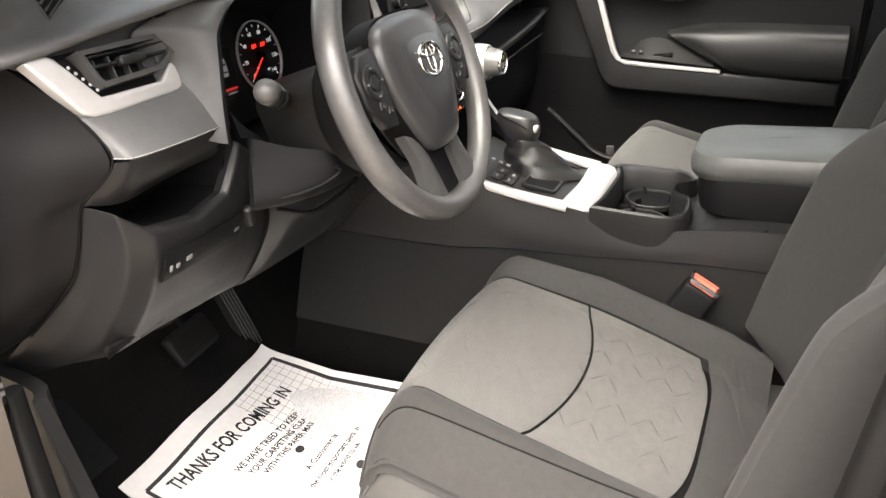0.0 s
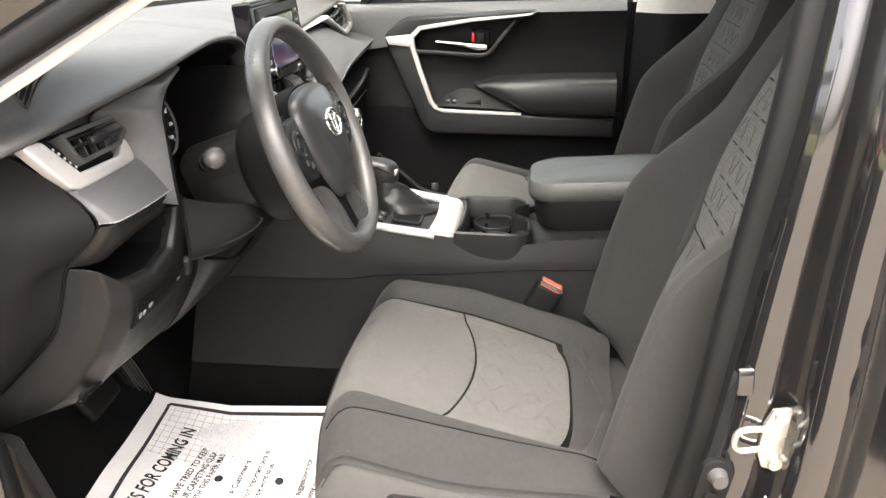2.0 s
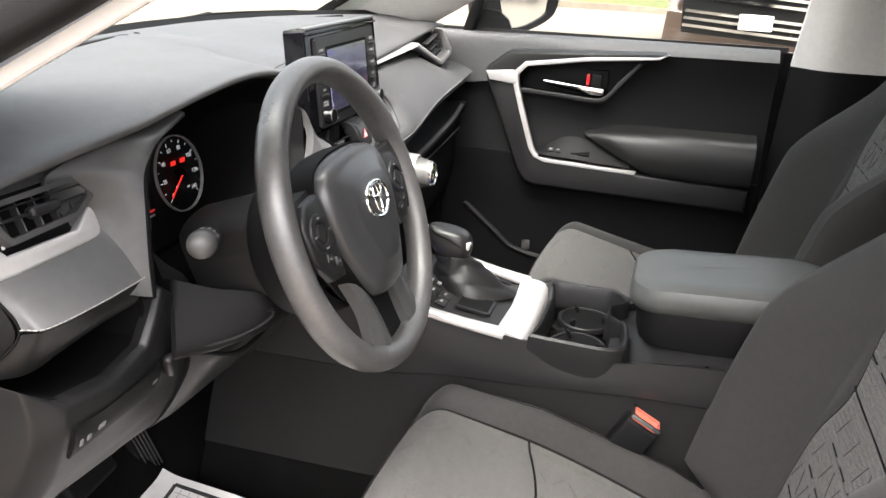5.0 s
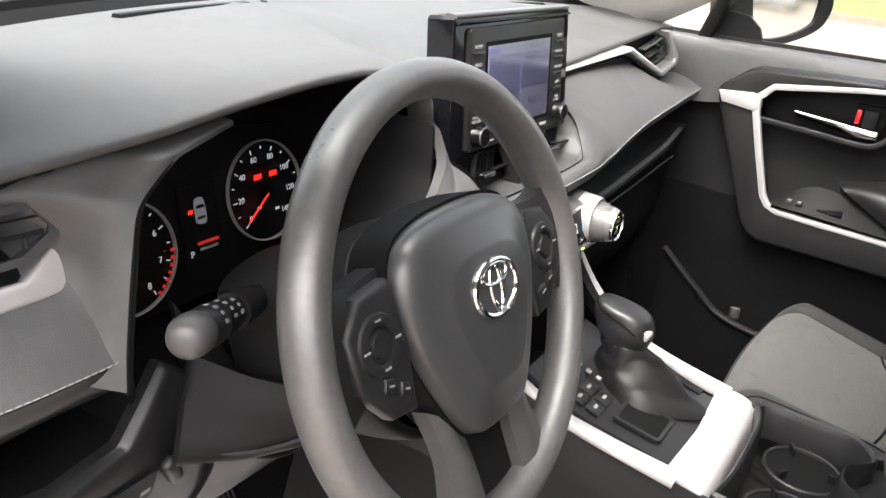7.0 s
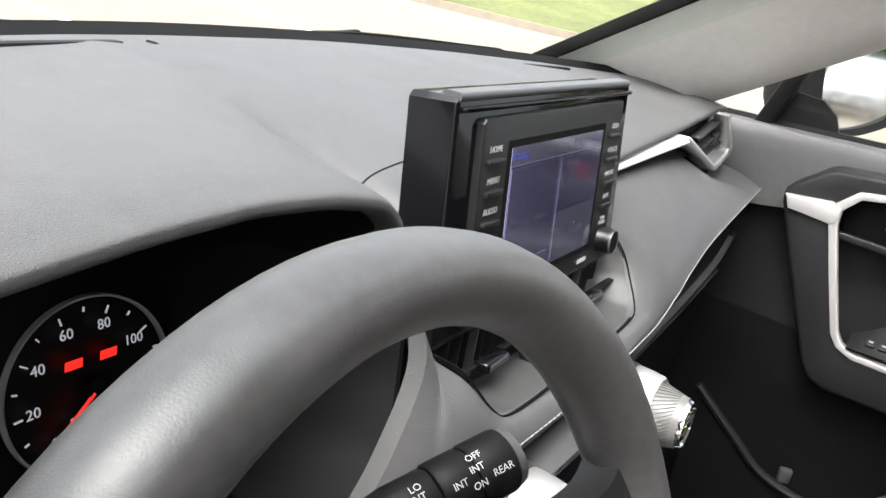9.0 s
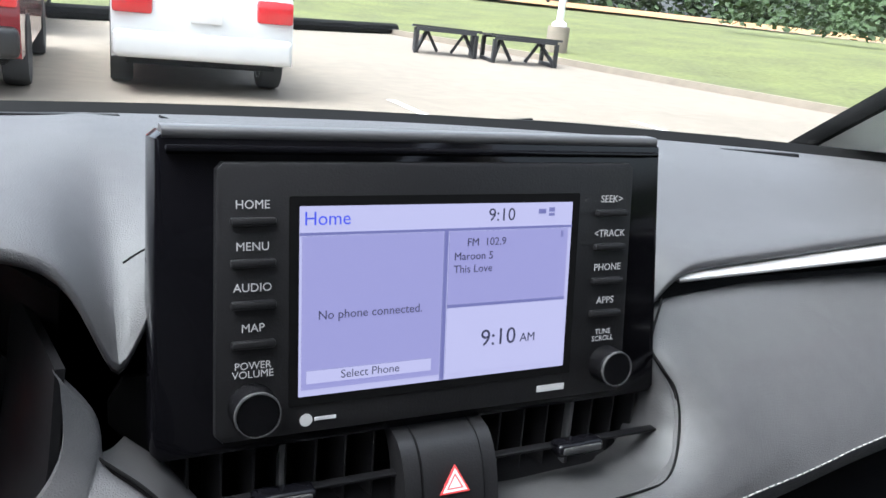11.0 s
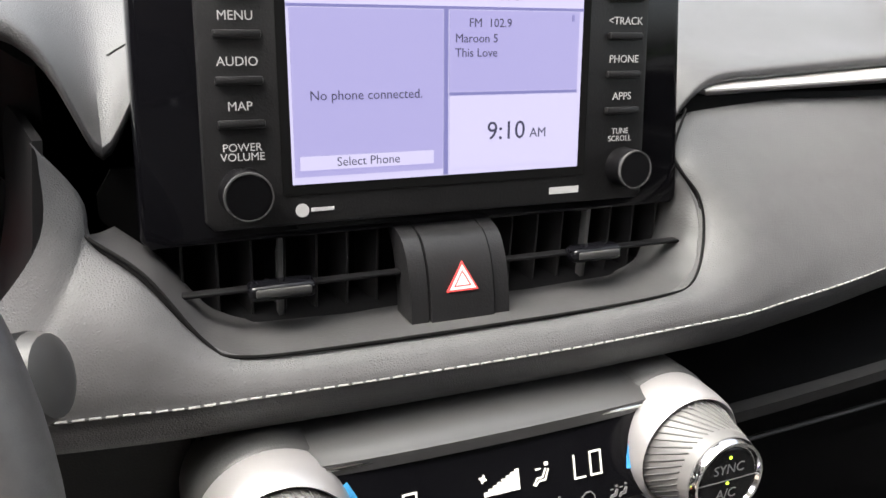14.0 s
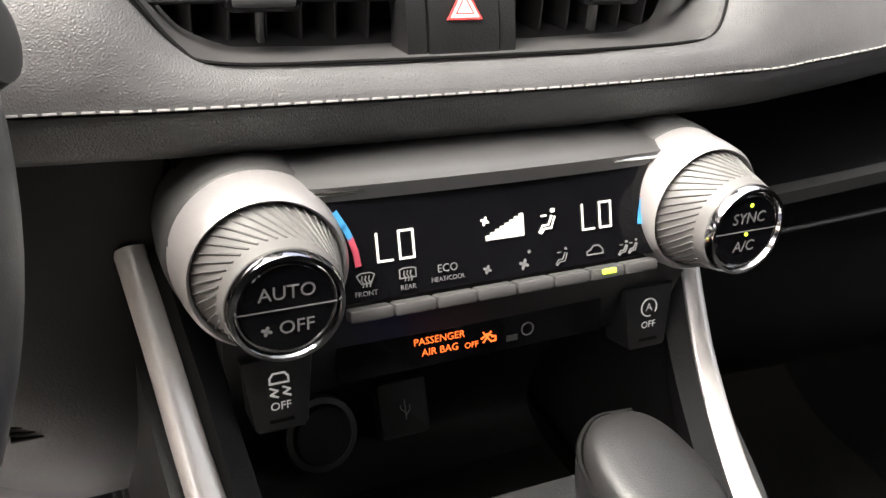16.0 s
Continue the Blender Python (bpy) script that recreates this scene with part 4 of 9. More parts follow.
for _i in range(4):
    part("sensor_slot", rbox((0.014, 0.004, 0.0016), (-0.201, -0.0055, 0.842 - _i * 0.0038), (8, 0, 0), 0.0004, 1), "black", dashboard)
_sb = thing("start_button", (-0.2165, -0.02, 0.915), "round black start button with a chrome ring", "start button")
part("bezel_ring", lathe([(0.0165, -0.004), (0.019, -0.006), (0.021, -0.003), (0.021, 0.01), (0.0165, 0.01)], 32, pose(-0.2165, -0.0245, 0.933, -3, 0, 4), False), "chrome", _sb)
part("button_cap", lathe([(0.0, -0.003), (0.0155, -0.003), (0.0165, 0.0), (0.0165, 0.008)], 28, pose(-0.2165, -0.0245, 0.933, -3, 0, 4)), "gloss", _sb)

# ---- instrument cluster ----
cluster = thing("instrument_cluster", (-0.35, 0.14, 0.93), "lit instrument cluster with two round dials and a small display", "instrument cluster")
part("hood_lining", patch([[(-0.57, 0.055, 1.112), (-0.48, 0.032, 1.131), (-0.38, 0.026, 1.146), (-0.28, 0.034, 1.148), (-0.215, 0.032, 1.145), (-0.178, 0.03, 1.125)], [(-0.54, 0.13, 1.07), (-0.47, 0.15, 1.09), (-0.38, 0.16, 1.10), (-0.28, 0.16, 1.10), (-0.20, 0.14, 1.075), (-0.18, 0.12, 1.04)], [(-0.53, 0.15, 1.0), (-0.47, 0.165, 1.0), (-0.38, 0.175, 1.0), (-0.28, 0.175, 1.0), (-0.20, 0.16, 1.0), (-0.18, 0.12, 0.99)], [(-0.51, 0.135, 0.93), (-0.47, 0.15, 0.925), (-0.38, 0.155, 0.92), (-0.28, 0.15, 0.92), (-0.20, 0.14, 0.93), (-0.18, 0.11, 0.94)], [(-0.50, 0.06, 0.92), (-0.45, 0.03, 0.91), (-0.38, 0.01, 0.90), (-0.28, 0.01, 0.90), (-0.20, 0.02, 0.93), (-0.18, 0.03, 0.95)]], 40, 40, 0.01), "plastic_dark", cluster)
CL = pose(-0.355, 0.14, 1.0, -12, 0, 0)
part("face_glass", prism([(-0.155, 0.03), (-0.12, 0.06), (0, 0.085), (0.12, 0.075), (0.155, 0.04), (0.15, -0.05), (0.1, -0.075), (-0.1, -0.075), (-0.15, -0.05)], 0.006, CL @ pose(0, 0.006, 0)), "dial_black", cluster)
M["print_dim"] = material("dim_symbol", (0.12, 0.12, 0.13), 0.5, emit=((0.8, 0.85, 0.9), 0.02), vary=0.05)
M["lamp_red"] = material("red_lamp", (0.4, 0.01, 0.01), 0.4, emit=((1.0, 0.03, 0.02), 0.2), vary=0.02)
M["lamp_white"] = material("white_lamp", (0.5, 0.5, 0.5), 0.4, emit=((0.8, 0.85, 0.9), 0.07), vary=0.02)
M["lamp_green"] = material("green_lamp", (0.1, 0.4, 0.1), 0.4, emit=((0.1, 0.9, 0.25), 0.12), vary=0.02)
M["lamp_dim_red"] = material("dim_red_lamp", (0.15, 0.01, 0.01), 0.4, emit=((1.0, 0.05, 0.04), 0.06), vary=0.02)


def gauge(gx, gz, r, words, a0, a1, ang):
    gm = CL @ pose(gx, 0, gz)
    g = part("dial_ring", lathe([(r - 0.0009, 0.003), (r - 0.0006, -0.0008), (r + 0.0007, -0.0012), (r + 0.0011, 0.003)], 64, gm, False), "silver", cluster)
    for i in range(len(words) * 2 - 1):
        a = radians(a0 + (a1 - a0) * i / (len(words) * 2 - 2))
        L = 0.006 if i % 2 == 0 else 0.0035
        rr = r - 0.005 - L / 2
        part("tick", rbox((L * 0.8, 0.001, 0.0008), gm @ Vector((rr * math.cos(a), 0.001, rr * math.sin(a))), (0, -math.degrees(a), 0), 0), "lamp_white", g)
        if i % 2 == 0 and words[i // 2]:
            rt = r - 0.0165
            part("numeral", text_bm(words[i // 2], 0.0086, gm @ pose(rt * math.cos(a), 0.001, rt * math.sin(a))), "lamp_white", g)
    a = radians(ang)
    part("needle", join(rbox((r * 0.72, 0.0015, 0.0022), gm @ Vector((r * 0.42 * math.cos(a), -0.002, r * 0.42 * math.sin(a))), (0, -ang, 0), 0.0004, 1)), "lamp_red", g, "red lit needle")
    part("hub_cap", lathe([(0, -0.005), (0.006, -0.005), (0.007, 0.003)], 20, gm), "gloss", g)


gauge(0.087, 0.010, 0.052, ["0", "20", "40", "60", "80", "100", "120", "140"], 225, -45, 225)
gauge(-0.088, -0.014, 0.052, ["", "", "", "", "", "6", "7", "8"], 240, -60, 240)
for _i in range(7):
    _a = radians(-5 - 8.5 * _i)
    part("red_zone_mark", rbox((0.004, 0.001, 0.0032), CL @ Vector((-0.088 + 0.0485 * math.cos(_a), 0.0008, -0.014 + 0.0485 * math.sin(_a))), (0, -math.degrees(_a), 0), 0), "lamp_dim_red", cluster)
for _x in (-0.010, 0.012):
    part("warning_lamp", rbox((0.011, 0.001, 0.006), CL @ Vector((0.087 + _x, 0.0, 0.026)), (0, 0, 0), 0.001, 1), "lamp_red", cluster)
for _x, _z in ((0.075, -0.006), (0.093, 0.006), (0.10, -0.012)):
    part("inner_mark", rbox((0.006, 0.001, 0.003), CL @ Vector((_x, 0.001, _z)), (0, 0, 0), 0.0005, 1), "lamp_white", cluster)
part("warning_lamp", rbox((0.012, 0.001, 0.005), CL @ Vector((-0.082, 0.0, -0.012)), (0, 0, 0), 0.001, 1), "lamp_green", cluster)
part("info_display", prism(rounded(0.046, 0.075, 0.003), 0.002, CL @ pose(0.0, 0.0035, -0.002)), "plastic_dark", cluster)
_car = part("car_symbol", prism([(p.x, p.z) for p in spline([(x, 0, z) for x, z in ((-0.0062, -0.010), (-0.0066, 0.004), (-0.0050, 0.0125), (0.0, 0.0140), (0.0050, 0.0125), (0.0066, 0.004), (0.0062, -0.010), (0.0, -0.0120), (-0.0062, -0.010))], 33)[:-1]], 0.001, CL @ pose(0, 0.0022, 0.008)), "print_dim", cluster)
for _z, _h in ((0.0040, 0.0030), (-0.0065, 0.0022)):
    part("car_window", prism([(-0.0050, 0.0), (0.0050, 0.0), (0.0040, _h), (-0.0040, _h)], 0.0006, CL @ pose(0, 0.0014, 0.008 + _z)), "dial_black", _car)
part("display_bar", rbox((0.026, 0.001, 0.003), CL @ Vector((0.004, 0.002, -0.022)), (0, 0, 0), 0), "lamp_dim_red", cluster)
part("display_bar", rbox((0.022, 0.001, 0.0025), CL @ Vector((0.004, 0.002, -0.028)), (0, 0, 0), 0), "ink_light", cluster)
part("gear_letter", text_bm("P", 0.009, CL @ pose(-0.017, 0.002, -0.031)), "lamp_white", cluster)
part("door_symbol", rbox((0.005, 0.001, 0.004), CL @ Vector((-0.012, 0.002, 0.010)), (0, 0, 0), 0), "lamp_red", cluster)

# ---- dashboard: centre and right ----
_PT = [(-0.182, 0.0, 1.10), (-0.172, 0.004, 1.086), (-0.161, 0.002, 1.070), (-0.167, -0.008, 1.060), (-0.145, -0.022, 1.045), (-0.124, -0.036, 1.018), (-0.108, -0.042, 1.011), (-0.05, -0.044, 1.010), (0.05, -0.044, 1.010), (0.112, -0.042, 1.011), (0.135, -0.037, 1.014), (0.152, -0.022, 1.031), (0.157, -0.008, 1.052), (0.148, 0.008, 1.073), (0.175, 0.035, 1.094), (0.26, 0.043, 1.099), (0.4, 0.048, 1.098), (0.50, 0.050, 1.090), (0.555, 0.048, 1.074), (0.62, 0.046, 1.053), (0.69, 0.050, 1.034), (0.745, 0.052, 1.036), (0.79, 0.06, 1.044)]
_PS = [(-0.245, -0.03, 0.998), (-0.22, -0.042, 0.999), (-0.205, -0.045, 0.999), (-0.19, -0.048, 0.999), (-0.16, -0.053, 1.0), (-0.135, -0.056, 1.0), (-0.11, -0.057, 1.0), (-0.05, -0.059, 1.0), (0.05, -0.060, 1.0), (0.14, -0.058, 1.001), (0.165, -0.056, 1.001), (0.19, -0.054, 1.003), (0.21, -0.052, 1.004), (0.235, -0.05, 1.006), (0.26, -0.047, 1.008), (0.30, -0.043, 1.012), (0.4, -0.034, 1.018), (0.53, -0.027, 1.0235), (0.575, -0.025, 1.025), (0.63, -0.022, 1.0265), (0.69, -0.019, 1.028), (0.735, -0.016, 1.0285), (0.76, -0.014, 1.029)]


def pad_row(f, out):
    rows = []
    for i, (a, s) in enumerate(zip(_PT, _PS)):
        p = Vector(a).lerp(Vector(s), f) + Vector(((0.028, 0.018, 0.01)[i] if i < 3 else 0.0, 0, 0)) * math.sin(math.pi * f)
        d = (Vector(s) - Vector(a)).length
        rows.append(p + Vector((0, -0.6, 0.8)) * out * min(1.0, d / 0.06) * (0.45 if p.x > 0.5 else 1.0 if p.x < 0.4 else 1.0 - 5.5 * (p.x - 0.4)))
    return rows


part("hood_cheek", skin([[(-0.181, 0.001, 1.10), (-0.186, -0.005, 1.05), (-0.205, -0.018, 1.012), (-0.244, -0.024, 0.994)], [(-0.190, 0.06, 1.10), (-0.198, 0.06, 1.045), (-0.214, 0.06, 1.005), (-0.25, 0.06, 0.975)], [(-0.203, 0.15, 1.095), (-0.207, 0.165, 1.04), (-0.214, 0.165, 0.995), (-0.24, 0.155, 0.945)]], 30, 12, 0.004, (1, 0, 0)), "plastic_dark", dashboard, "smooth dark side wall of the cluster hood")
part("centre_pad", skin([_PT, pad_row(0.12, 0.006), pad_row(0.45, 0.0105), pad_row(0.8, 0.006), _PS], 190, 26, 0.012, (0, 1, -0.3)), "pad", dashboard, "grained soft pad under the centre vents")
_seam = [(x, y - 0.0012, z + 0.0008) for x, y, z in _PS]
part("seam_stitching", stitches(_seam, 0.0062, 0.0045, 0.00055), "stitch", dashboard, "pale grey seam thread")
part("vent_gap", sweep(spline([(x * 0.995, y - 0.0022, z + 0.0022) for x, y, z in _PT[3:15]], 80), circle(0.0008, 6)), "black", dashboard, "dark gap round the centre vents")
part("centre_pad_lower", skin([[(x, y + 0.0015, z - 0.0015) for x, y, z in _PS], [(x, y + 0.0025, z - 0.008) for x, y, z in _PS], [(x, y + 0.012, z - 0.022) for x, y, z in _PS], [(x, y + 0.05, z - 0.036) for x, y, z in _PS]], 120, 14, 0.01, (0, 1, -0.3)), "pad", dashboard)
# tray, its lip, and the glove box below
part("tray", patch([[(0.15, 0.08, 0.985), (0.4, 0.1, 0.99), (0.78, 0.1, 1.0)], [(0.15, 0.09, 0.93), (0.4, 0.11, 0.935), (0.78, 0.11, 0.94)], [(0.17, -0.005, 0.905), (0.4, 0.0, 0.915), (0.62, 0.0, 0.935), (0.78, 0.01, 0.95)], [(0.17, -0.012, 0.898), (0.4, -0.008, 0.905), (0.62, -0.008, 0.925), (0.78, 0.002, 0.94)]], 30, 16, 0.006), "plastic_dark", dashboard)
part("tray_lip", sweep(spline([(0.19, -0.012, 0.902), (0.3, -0.012, 0.908), (0.45, -0.010, 0.918), (0.62, -0.006, 0.932), (0.74, 0.004, 0.945)], 30), [(-0.005, -0.006), (0.004, -0.006), (0.006, 0.004), (-0.002, 0.006)]), "plastic_grey", dashboard)
part("glove_box", patch([[(0.17, -0.006, 0.893), (0.4, -0.004, 0.90), (0.6, -0.002, 0.915), (0.76, 0.006, 0.925)], [(0.18, 0.008, 0.865), (0.4, 0.01, 0.87), (0.6, 0.012, 0.88), (0.76, 0.016, 0.885)], [(0.19, 0.03, 0.75), (0.4, 0.03, 0.73), (0.6, 0.03, 0.72), (0.76, 0.04, 0.72)], [(0.19, 0.16, 0.62), (0.4, 0.16, 0.6), (0.6, 0.16, 0.6), (0.76, 0.16, 0.6)]], 30, 24, 0.015), "plastic_dark", dashboard)
part("glove_box_line", sweep(spline([(0.2, -0.001, 0.868), (0.4, 0.001, 0.873), (0.6, 0.003, 0.883), (0.75, 0.008, 0.888)], 24), circle(0.002, 6)), "plastic_grey", dashboard)
# right vent and the silver strip that leads to it
rvent = thing("side_vent", (0.66, 0.06, 1.03), "black louvred air vent at the end of a silver strip", "air vent", "side vents")
VR = pose(0.50, 0.052, 0, 0, 0, 2.6)
part("strip", patch([[(0.196, 0.044, 1.1105), (0.33, 0.044, 1.1165), (0.448, 0.040, 1.1225)], [(0.190, 0.036, 1.1065), (0.33, 0.034, 1.1115), (0.448, 0.030, 1.1170)], [(0.198, 0.044, 1.1020), (0.33, 0.044, 1.1065), (0.448, 0.040, 1.1115)]], 24, 8, 0.01, (0, 1, 0)), "silver", rvent, "satin silver strip")
part("surround", prism([(-0.054, 1.1225), (-0.046, 1.1225), (0.165, 1.0620), (0.242, 1.0715), (0.246, 1.0770), (0.156, 1.1330), (0.172, 1.1350), (0.274, 1.0790), (0.272, 1.0690), (0.262, 1.0610), (0.186, 1.0495), (0.172, 1.0500), (-0.052, 1.1130)], 0.022, VR @ pose(0, -0.020, 0), 0.0045, 3), "silver", rvent, "satin silver angular surround")
part("frame_bezel", prism([(-0.02, 1.120), (0.165, 1.060), (0.250, 1.074), (0.164, 1.136)], 0.01, VR @ pose(0, 0.014, 0)), "black", rvent)
for _i in range(3):
    part("slat", rbox((0.115 - 0.012 * _i, 0.014, 0.003), VR @ Vector((0.118 + 0.030 * _i, -0.002, 1.114 - 0.0165 * _i)), (0, -7, 2.6), 0.001, 1), "plastic_grey", rvent)
part("slat_tab", rbox((0.014, 0.012, 0.018), VR @ Vector((0.163, -0.008, 1.098)), (0, 0, 2.6), 0.003), "plastic", rvent)
part("strip_shadow_gap", patch([[(0.15, 0.045, 1.103), (0.35, 0.047, 1.102), (0.57, 0.05, 1.10)], [(0.15, 0.04, 1.092), (0.35, 0.045, 1.092), (0.6, 0.05, 1.085)]], 16, 4, 0.004), "black", dashboard)

# ---- touchscreen unit ----
SCR = pose(0, 0, 1.075, -6, 0, 0)
M["lcd_base"] = material("lcd_base", (0.05, 0.05, 0.06), 0.35, emit=((0.45, 0.43, 0.80), 0.165), vary=0.01)
M["lcd_pale"] = material("lcd_pale", (0.05, 0.05, 0.06), 0.35, emit=((0.68, 0.66, 0.94), 0.18), vary=0.01)
M["lcd_line"] = material("lcd_line", (0.05, 0.05, 0.06), 0.35, emit=((0.22, 0.22, 0.55), 0.155), vary=0.01)
M["lcd_text"] = material("lcd_text", (0.03, 0.03, 0.04), 0.35, emit=((0.05, 0.05, 0.11), 0.113), vary=0.01)
M["lcd_blue"] = material("lcd_blue", (0.03, 0.03, 0.2), 0.35, emit=((0.06, 0.10, 0.75), 0.18), vary=0.01)
for _k in ("lcd_base", "lcd_pale", "lcd_line", "lcd_text", "lcd_blue"):
    # the panel's dimming at a slant is imitated by gloss replacing its glow
    _n = M[_k].node_tree
    _lw = _n.nodes.new("ShaderNodeLayerWeight")
    _lw.inputs["Blend"].default_value = 0.5
    _mr = _n.nodes.new("ShaderNodeMapRange")
    _mr.interpolation_type = "SMOOTHSTEP"
    _mr.inputs["From Min"].default_value, _mr.inputs["From Max"].default_value = 0.22, 0.62
    _mr.inputs["To Max"].default_value = 0.92
    _gl = _n.nodes.new("ShaderNodeBsdfGlossy")
    _gl.inputs["Color"].default_value, _gl.inputs["Roughness"].default_value = (0.42, 0.45, 0.52, 1), 0.12
    _mx = _n.nodes.new("ShaderNodeMixShader")
    _n.links.new(_lw.outputs["Facing"], _mr.inputs["Value"])
    _n.links.new(_mr.outputs[0], _mx.inputs[0])
    _n.links.new(_n.nodes["Principled BSDF"].outputs[0], _mx.inputs[1])
    _n.links.new(_gl.outputs[0], _mx.inputs[2])
    _n.links.new(_mx.outputs[0], _n.nodes["Material Output"].inputs[0])
display_unit = thing("display_unit", (0, 0.03, 1.03), "gloss black tablet-style touchscreen head unit on the dashboard", "touchscreen")
_h = prism([(-0.139, 0.1225), (-0.135, 0.126), (0.135, 0.126), (0.139, 0.1225), (0.1485, -0.022), (0.145, -0.026), (-0.1395, -0.026), (-0.143, -0.022)], 0.032, SCR @ pose(0, 0.003, 0), 0.002, 2)
part("housing", _h, "gloss", display_unit, "gloss black housing")
# The cap is gloss black; its sky reflection is put in as grey.
part("top_trim", sweep([SCR @ Vector((x, 0.0085, 0.1255)) for x in np.linspace(-0.136, 0.136, 12)], rounded(0.013, 0.006, 0.0025, 4)), "satin_grey", display_unit, "top edge cap, greyed for its sky reflection")
part("gloss_rib", rbox((0.27, 0.005, 0.003), SCR @ Vector((0, 0.001, 0.1185)), (-6, 0, 0), 0.001), "gloss", display_unit)
part("faceplate", prism([(-0.1140, 0.1095), (-0.111, 0.1128), (0.114, 0.1138), (0.1172, 0.111), (0.1195, -0.0165), (0.117, -0.0198), (-0.112, -0.0188), (-0.1155, -0.015)], 0.014, SCR @ pose(0, -0.0022, 0), 0.0016), "plastic", display_unit, "matt charcoal faceplate")
part("screen_frame", frame_ring(rounded(0.162, 0.102, 0.001), rounded(0.1528, 0.0928, 0.0005), 0.003, SCR @ pose(0, -0.0028, 0.0464)), "black", display_unit)
_scr = part("screen", prism(rounded(0.1526, 0.0926, 0.0005), 0.0015, SCR @ pose(0, -0.0030, 0.0464)), "lcd_pale", display_unit, "lit violet touchscreen")


def tile(x0, x1, z0, z1, mat, y=-0.0034, name="screen_tile"):
    part(name, rbox((x1 - x0, 0.0003, z1 - z0), SCR @ Vector(((x0 + x1) / 2, y, (z0 + z1) / 2)), (-6, 0, 0), 0), mat, _scr)


tile(-0.0750, -0.0015, 0.0035, 0.0785, "lcd_base")
tile(0.0018, 0.0738, 0.0405, 0.0785, "lcd_base")
tile(0.0018, 0.0738, 0.0035, 0.0385, "lcd_pale")
tile(-0.0762, 0.0762, 0.0788, 0.0802, "lcd_line")
tile(-0.0012, 0.0012, 0.0005, 0.0788, "lcd_line")
tile(0.0018, 0.0738, 0.0387, 0.0403, "lcd_line")
tile(-0.0727, -0.0065, 0.0065, 0.0130, "lcd_pale", -0.0037)


def caption(words, size, x, z, mat, parent, m=SCR, y=-0.0038, align="CENTER", name="caption"):
    return part(name, text_bm(words, size, m @ pose(x, y, z), 0.00008, align), mat, parent)


caption("Home", 0.0092, -0.0745, 0.0866, "lcd_blue", _scr, align="LEFT")
caption("9:10", 0.0095, 0.0317, 0.0864, "lcd_text", _scr)
caption("FM  102.9", 0.0058, 0.0117, 0.0726, "lcd_text", _scr, align="LEFT")
caption("Maroon 5", 0.0058, 0.0045, 0.0654, "lcd_text", _scr, align="LEFT")
caption("This Love", 0.0058, 0.0045, 0.0587, "lcd_text", _scr, align="LEFT")
caption("No phone connected.", 0.0062, -0.0397, 0.0400, "lcd_text", _scr)
caption("Select Phone", 0.0060, -0.0397, 0.0097, "lcd_text", _scr)
caption("9:10", 0.0128, 0.0330, 0.0205, "lcd_text", _scr)
caption("AM", 0.0068, 0.0513, 0.0190, "lcd_text", _scr)
for _x, _z, _w, _h2 in ((0.0565, 0.0880, 0.0045, 0.0025), (0.0625, 0.0888, 0.0035, 0.0022), (0.0625, 0.0862, 0.0035, 0.0015), (0.0700, 0.0755, 0.0012, 0.0032)):
    tile(_x - _w / 2, _x + _w / 2, _z - _h2 / 2, _z + _h2 / 2, "lcd_line", -0.0037, "status_mark")
for _w, _z in (("HOME", 0.0937), ("MENU", 0.0745), ("AUDIO", 0.0554), ("MAP", 0.0363), ("POWER", 0.0183), ("VOLUME", 0.0141)):
    caption(_w, 0.0056 if _z > 0.03 else 0.005, -0.0980, _z, "white_mark", display_unit, y=-0.0031, name="key_word")
for _w, _z in (("SEEK>", 0.0938), ("<TRACK", 0.0745), ("PHONE", 0.0552), ("APPS", 0.0360), ("TUNE", 0.0176), ("SCROLL", 0.0136)):
    caption(_w, 0.0056 if _z > 0.03 else 0.0042, 0.1025, _z, "white_mark", display_unit, y=-0.0031, name="key_word")
for _z in (0.0861, 0.0670, 0.0475, 0.0287):
    part("key", rbox((0.0205, 0.005, 0.0036), SCR @ Vector((-0.0978, -0.003, _z)), (-6, 0, 0), 0.0009), "plastic", display_unit)
    part("key", rbox((0.0205, 0.005, 0.0036), SCR @ Vector((0.1024, -0.003, _z)), (-6, 0, 0), 0.0009), "plastic", display_unit)
for _x, _r, _nm in ((-0.0983, 0.0112, "volume_knob"), (0.1054, 0.0105, "tuning_knob")):
    k = part(_nm, lathe([(0.0, -0.0125), (_r * 0.86, -0.0125), (_r * 0.95, -0.0115), (_r, -0.009), (_r, 0.0), (_r * 1.06, 0.001), (_r * 1.06, 0.006)], 40, SCR @ pose(_x, -0.0025, -0.0018)), "knob_black", display_unit, "ribbed black knob")
    part("knob_rim", lathe([(_r * 0.90, -0.0128), (_r * 0.96, -0.0128), (_r * 0.98, -0.0112), (_r * 0.93, -0.0112), (_r * 0.90, -0.0128)], 40, SCR @ pose(_x, -0.0025, -0.0018), False), "satin_grey", k)
part("supplier_mark", lathe([(0.0, -0.0004), (0.0032, -0.0004), (0.0032, 0.0)], 20, SCR @ pose(-0.0722, -0.0025, -0.0120)), "white_mark", display_unit)
part("supplier_mark", rbox((0.011, 0.0003, 0.0018), SCR @ Vector((-0.0625, -0.0026, -0.0120)), (-6, 0, 0), 0), "ink_light", display_unit)
part("supplier_mark", rbox((0.018, 0.0003, 0.0036), SCR @ Vector((0.0690, -0.0026, -0.0122)), (-6, 0, 0), 0), "white_mark", display_unit)

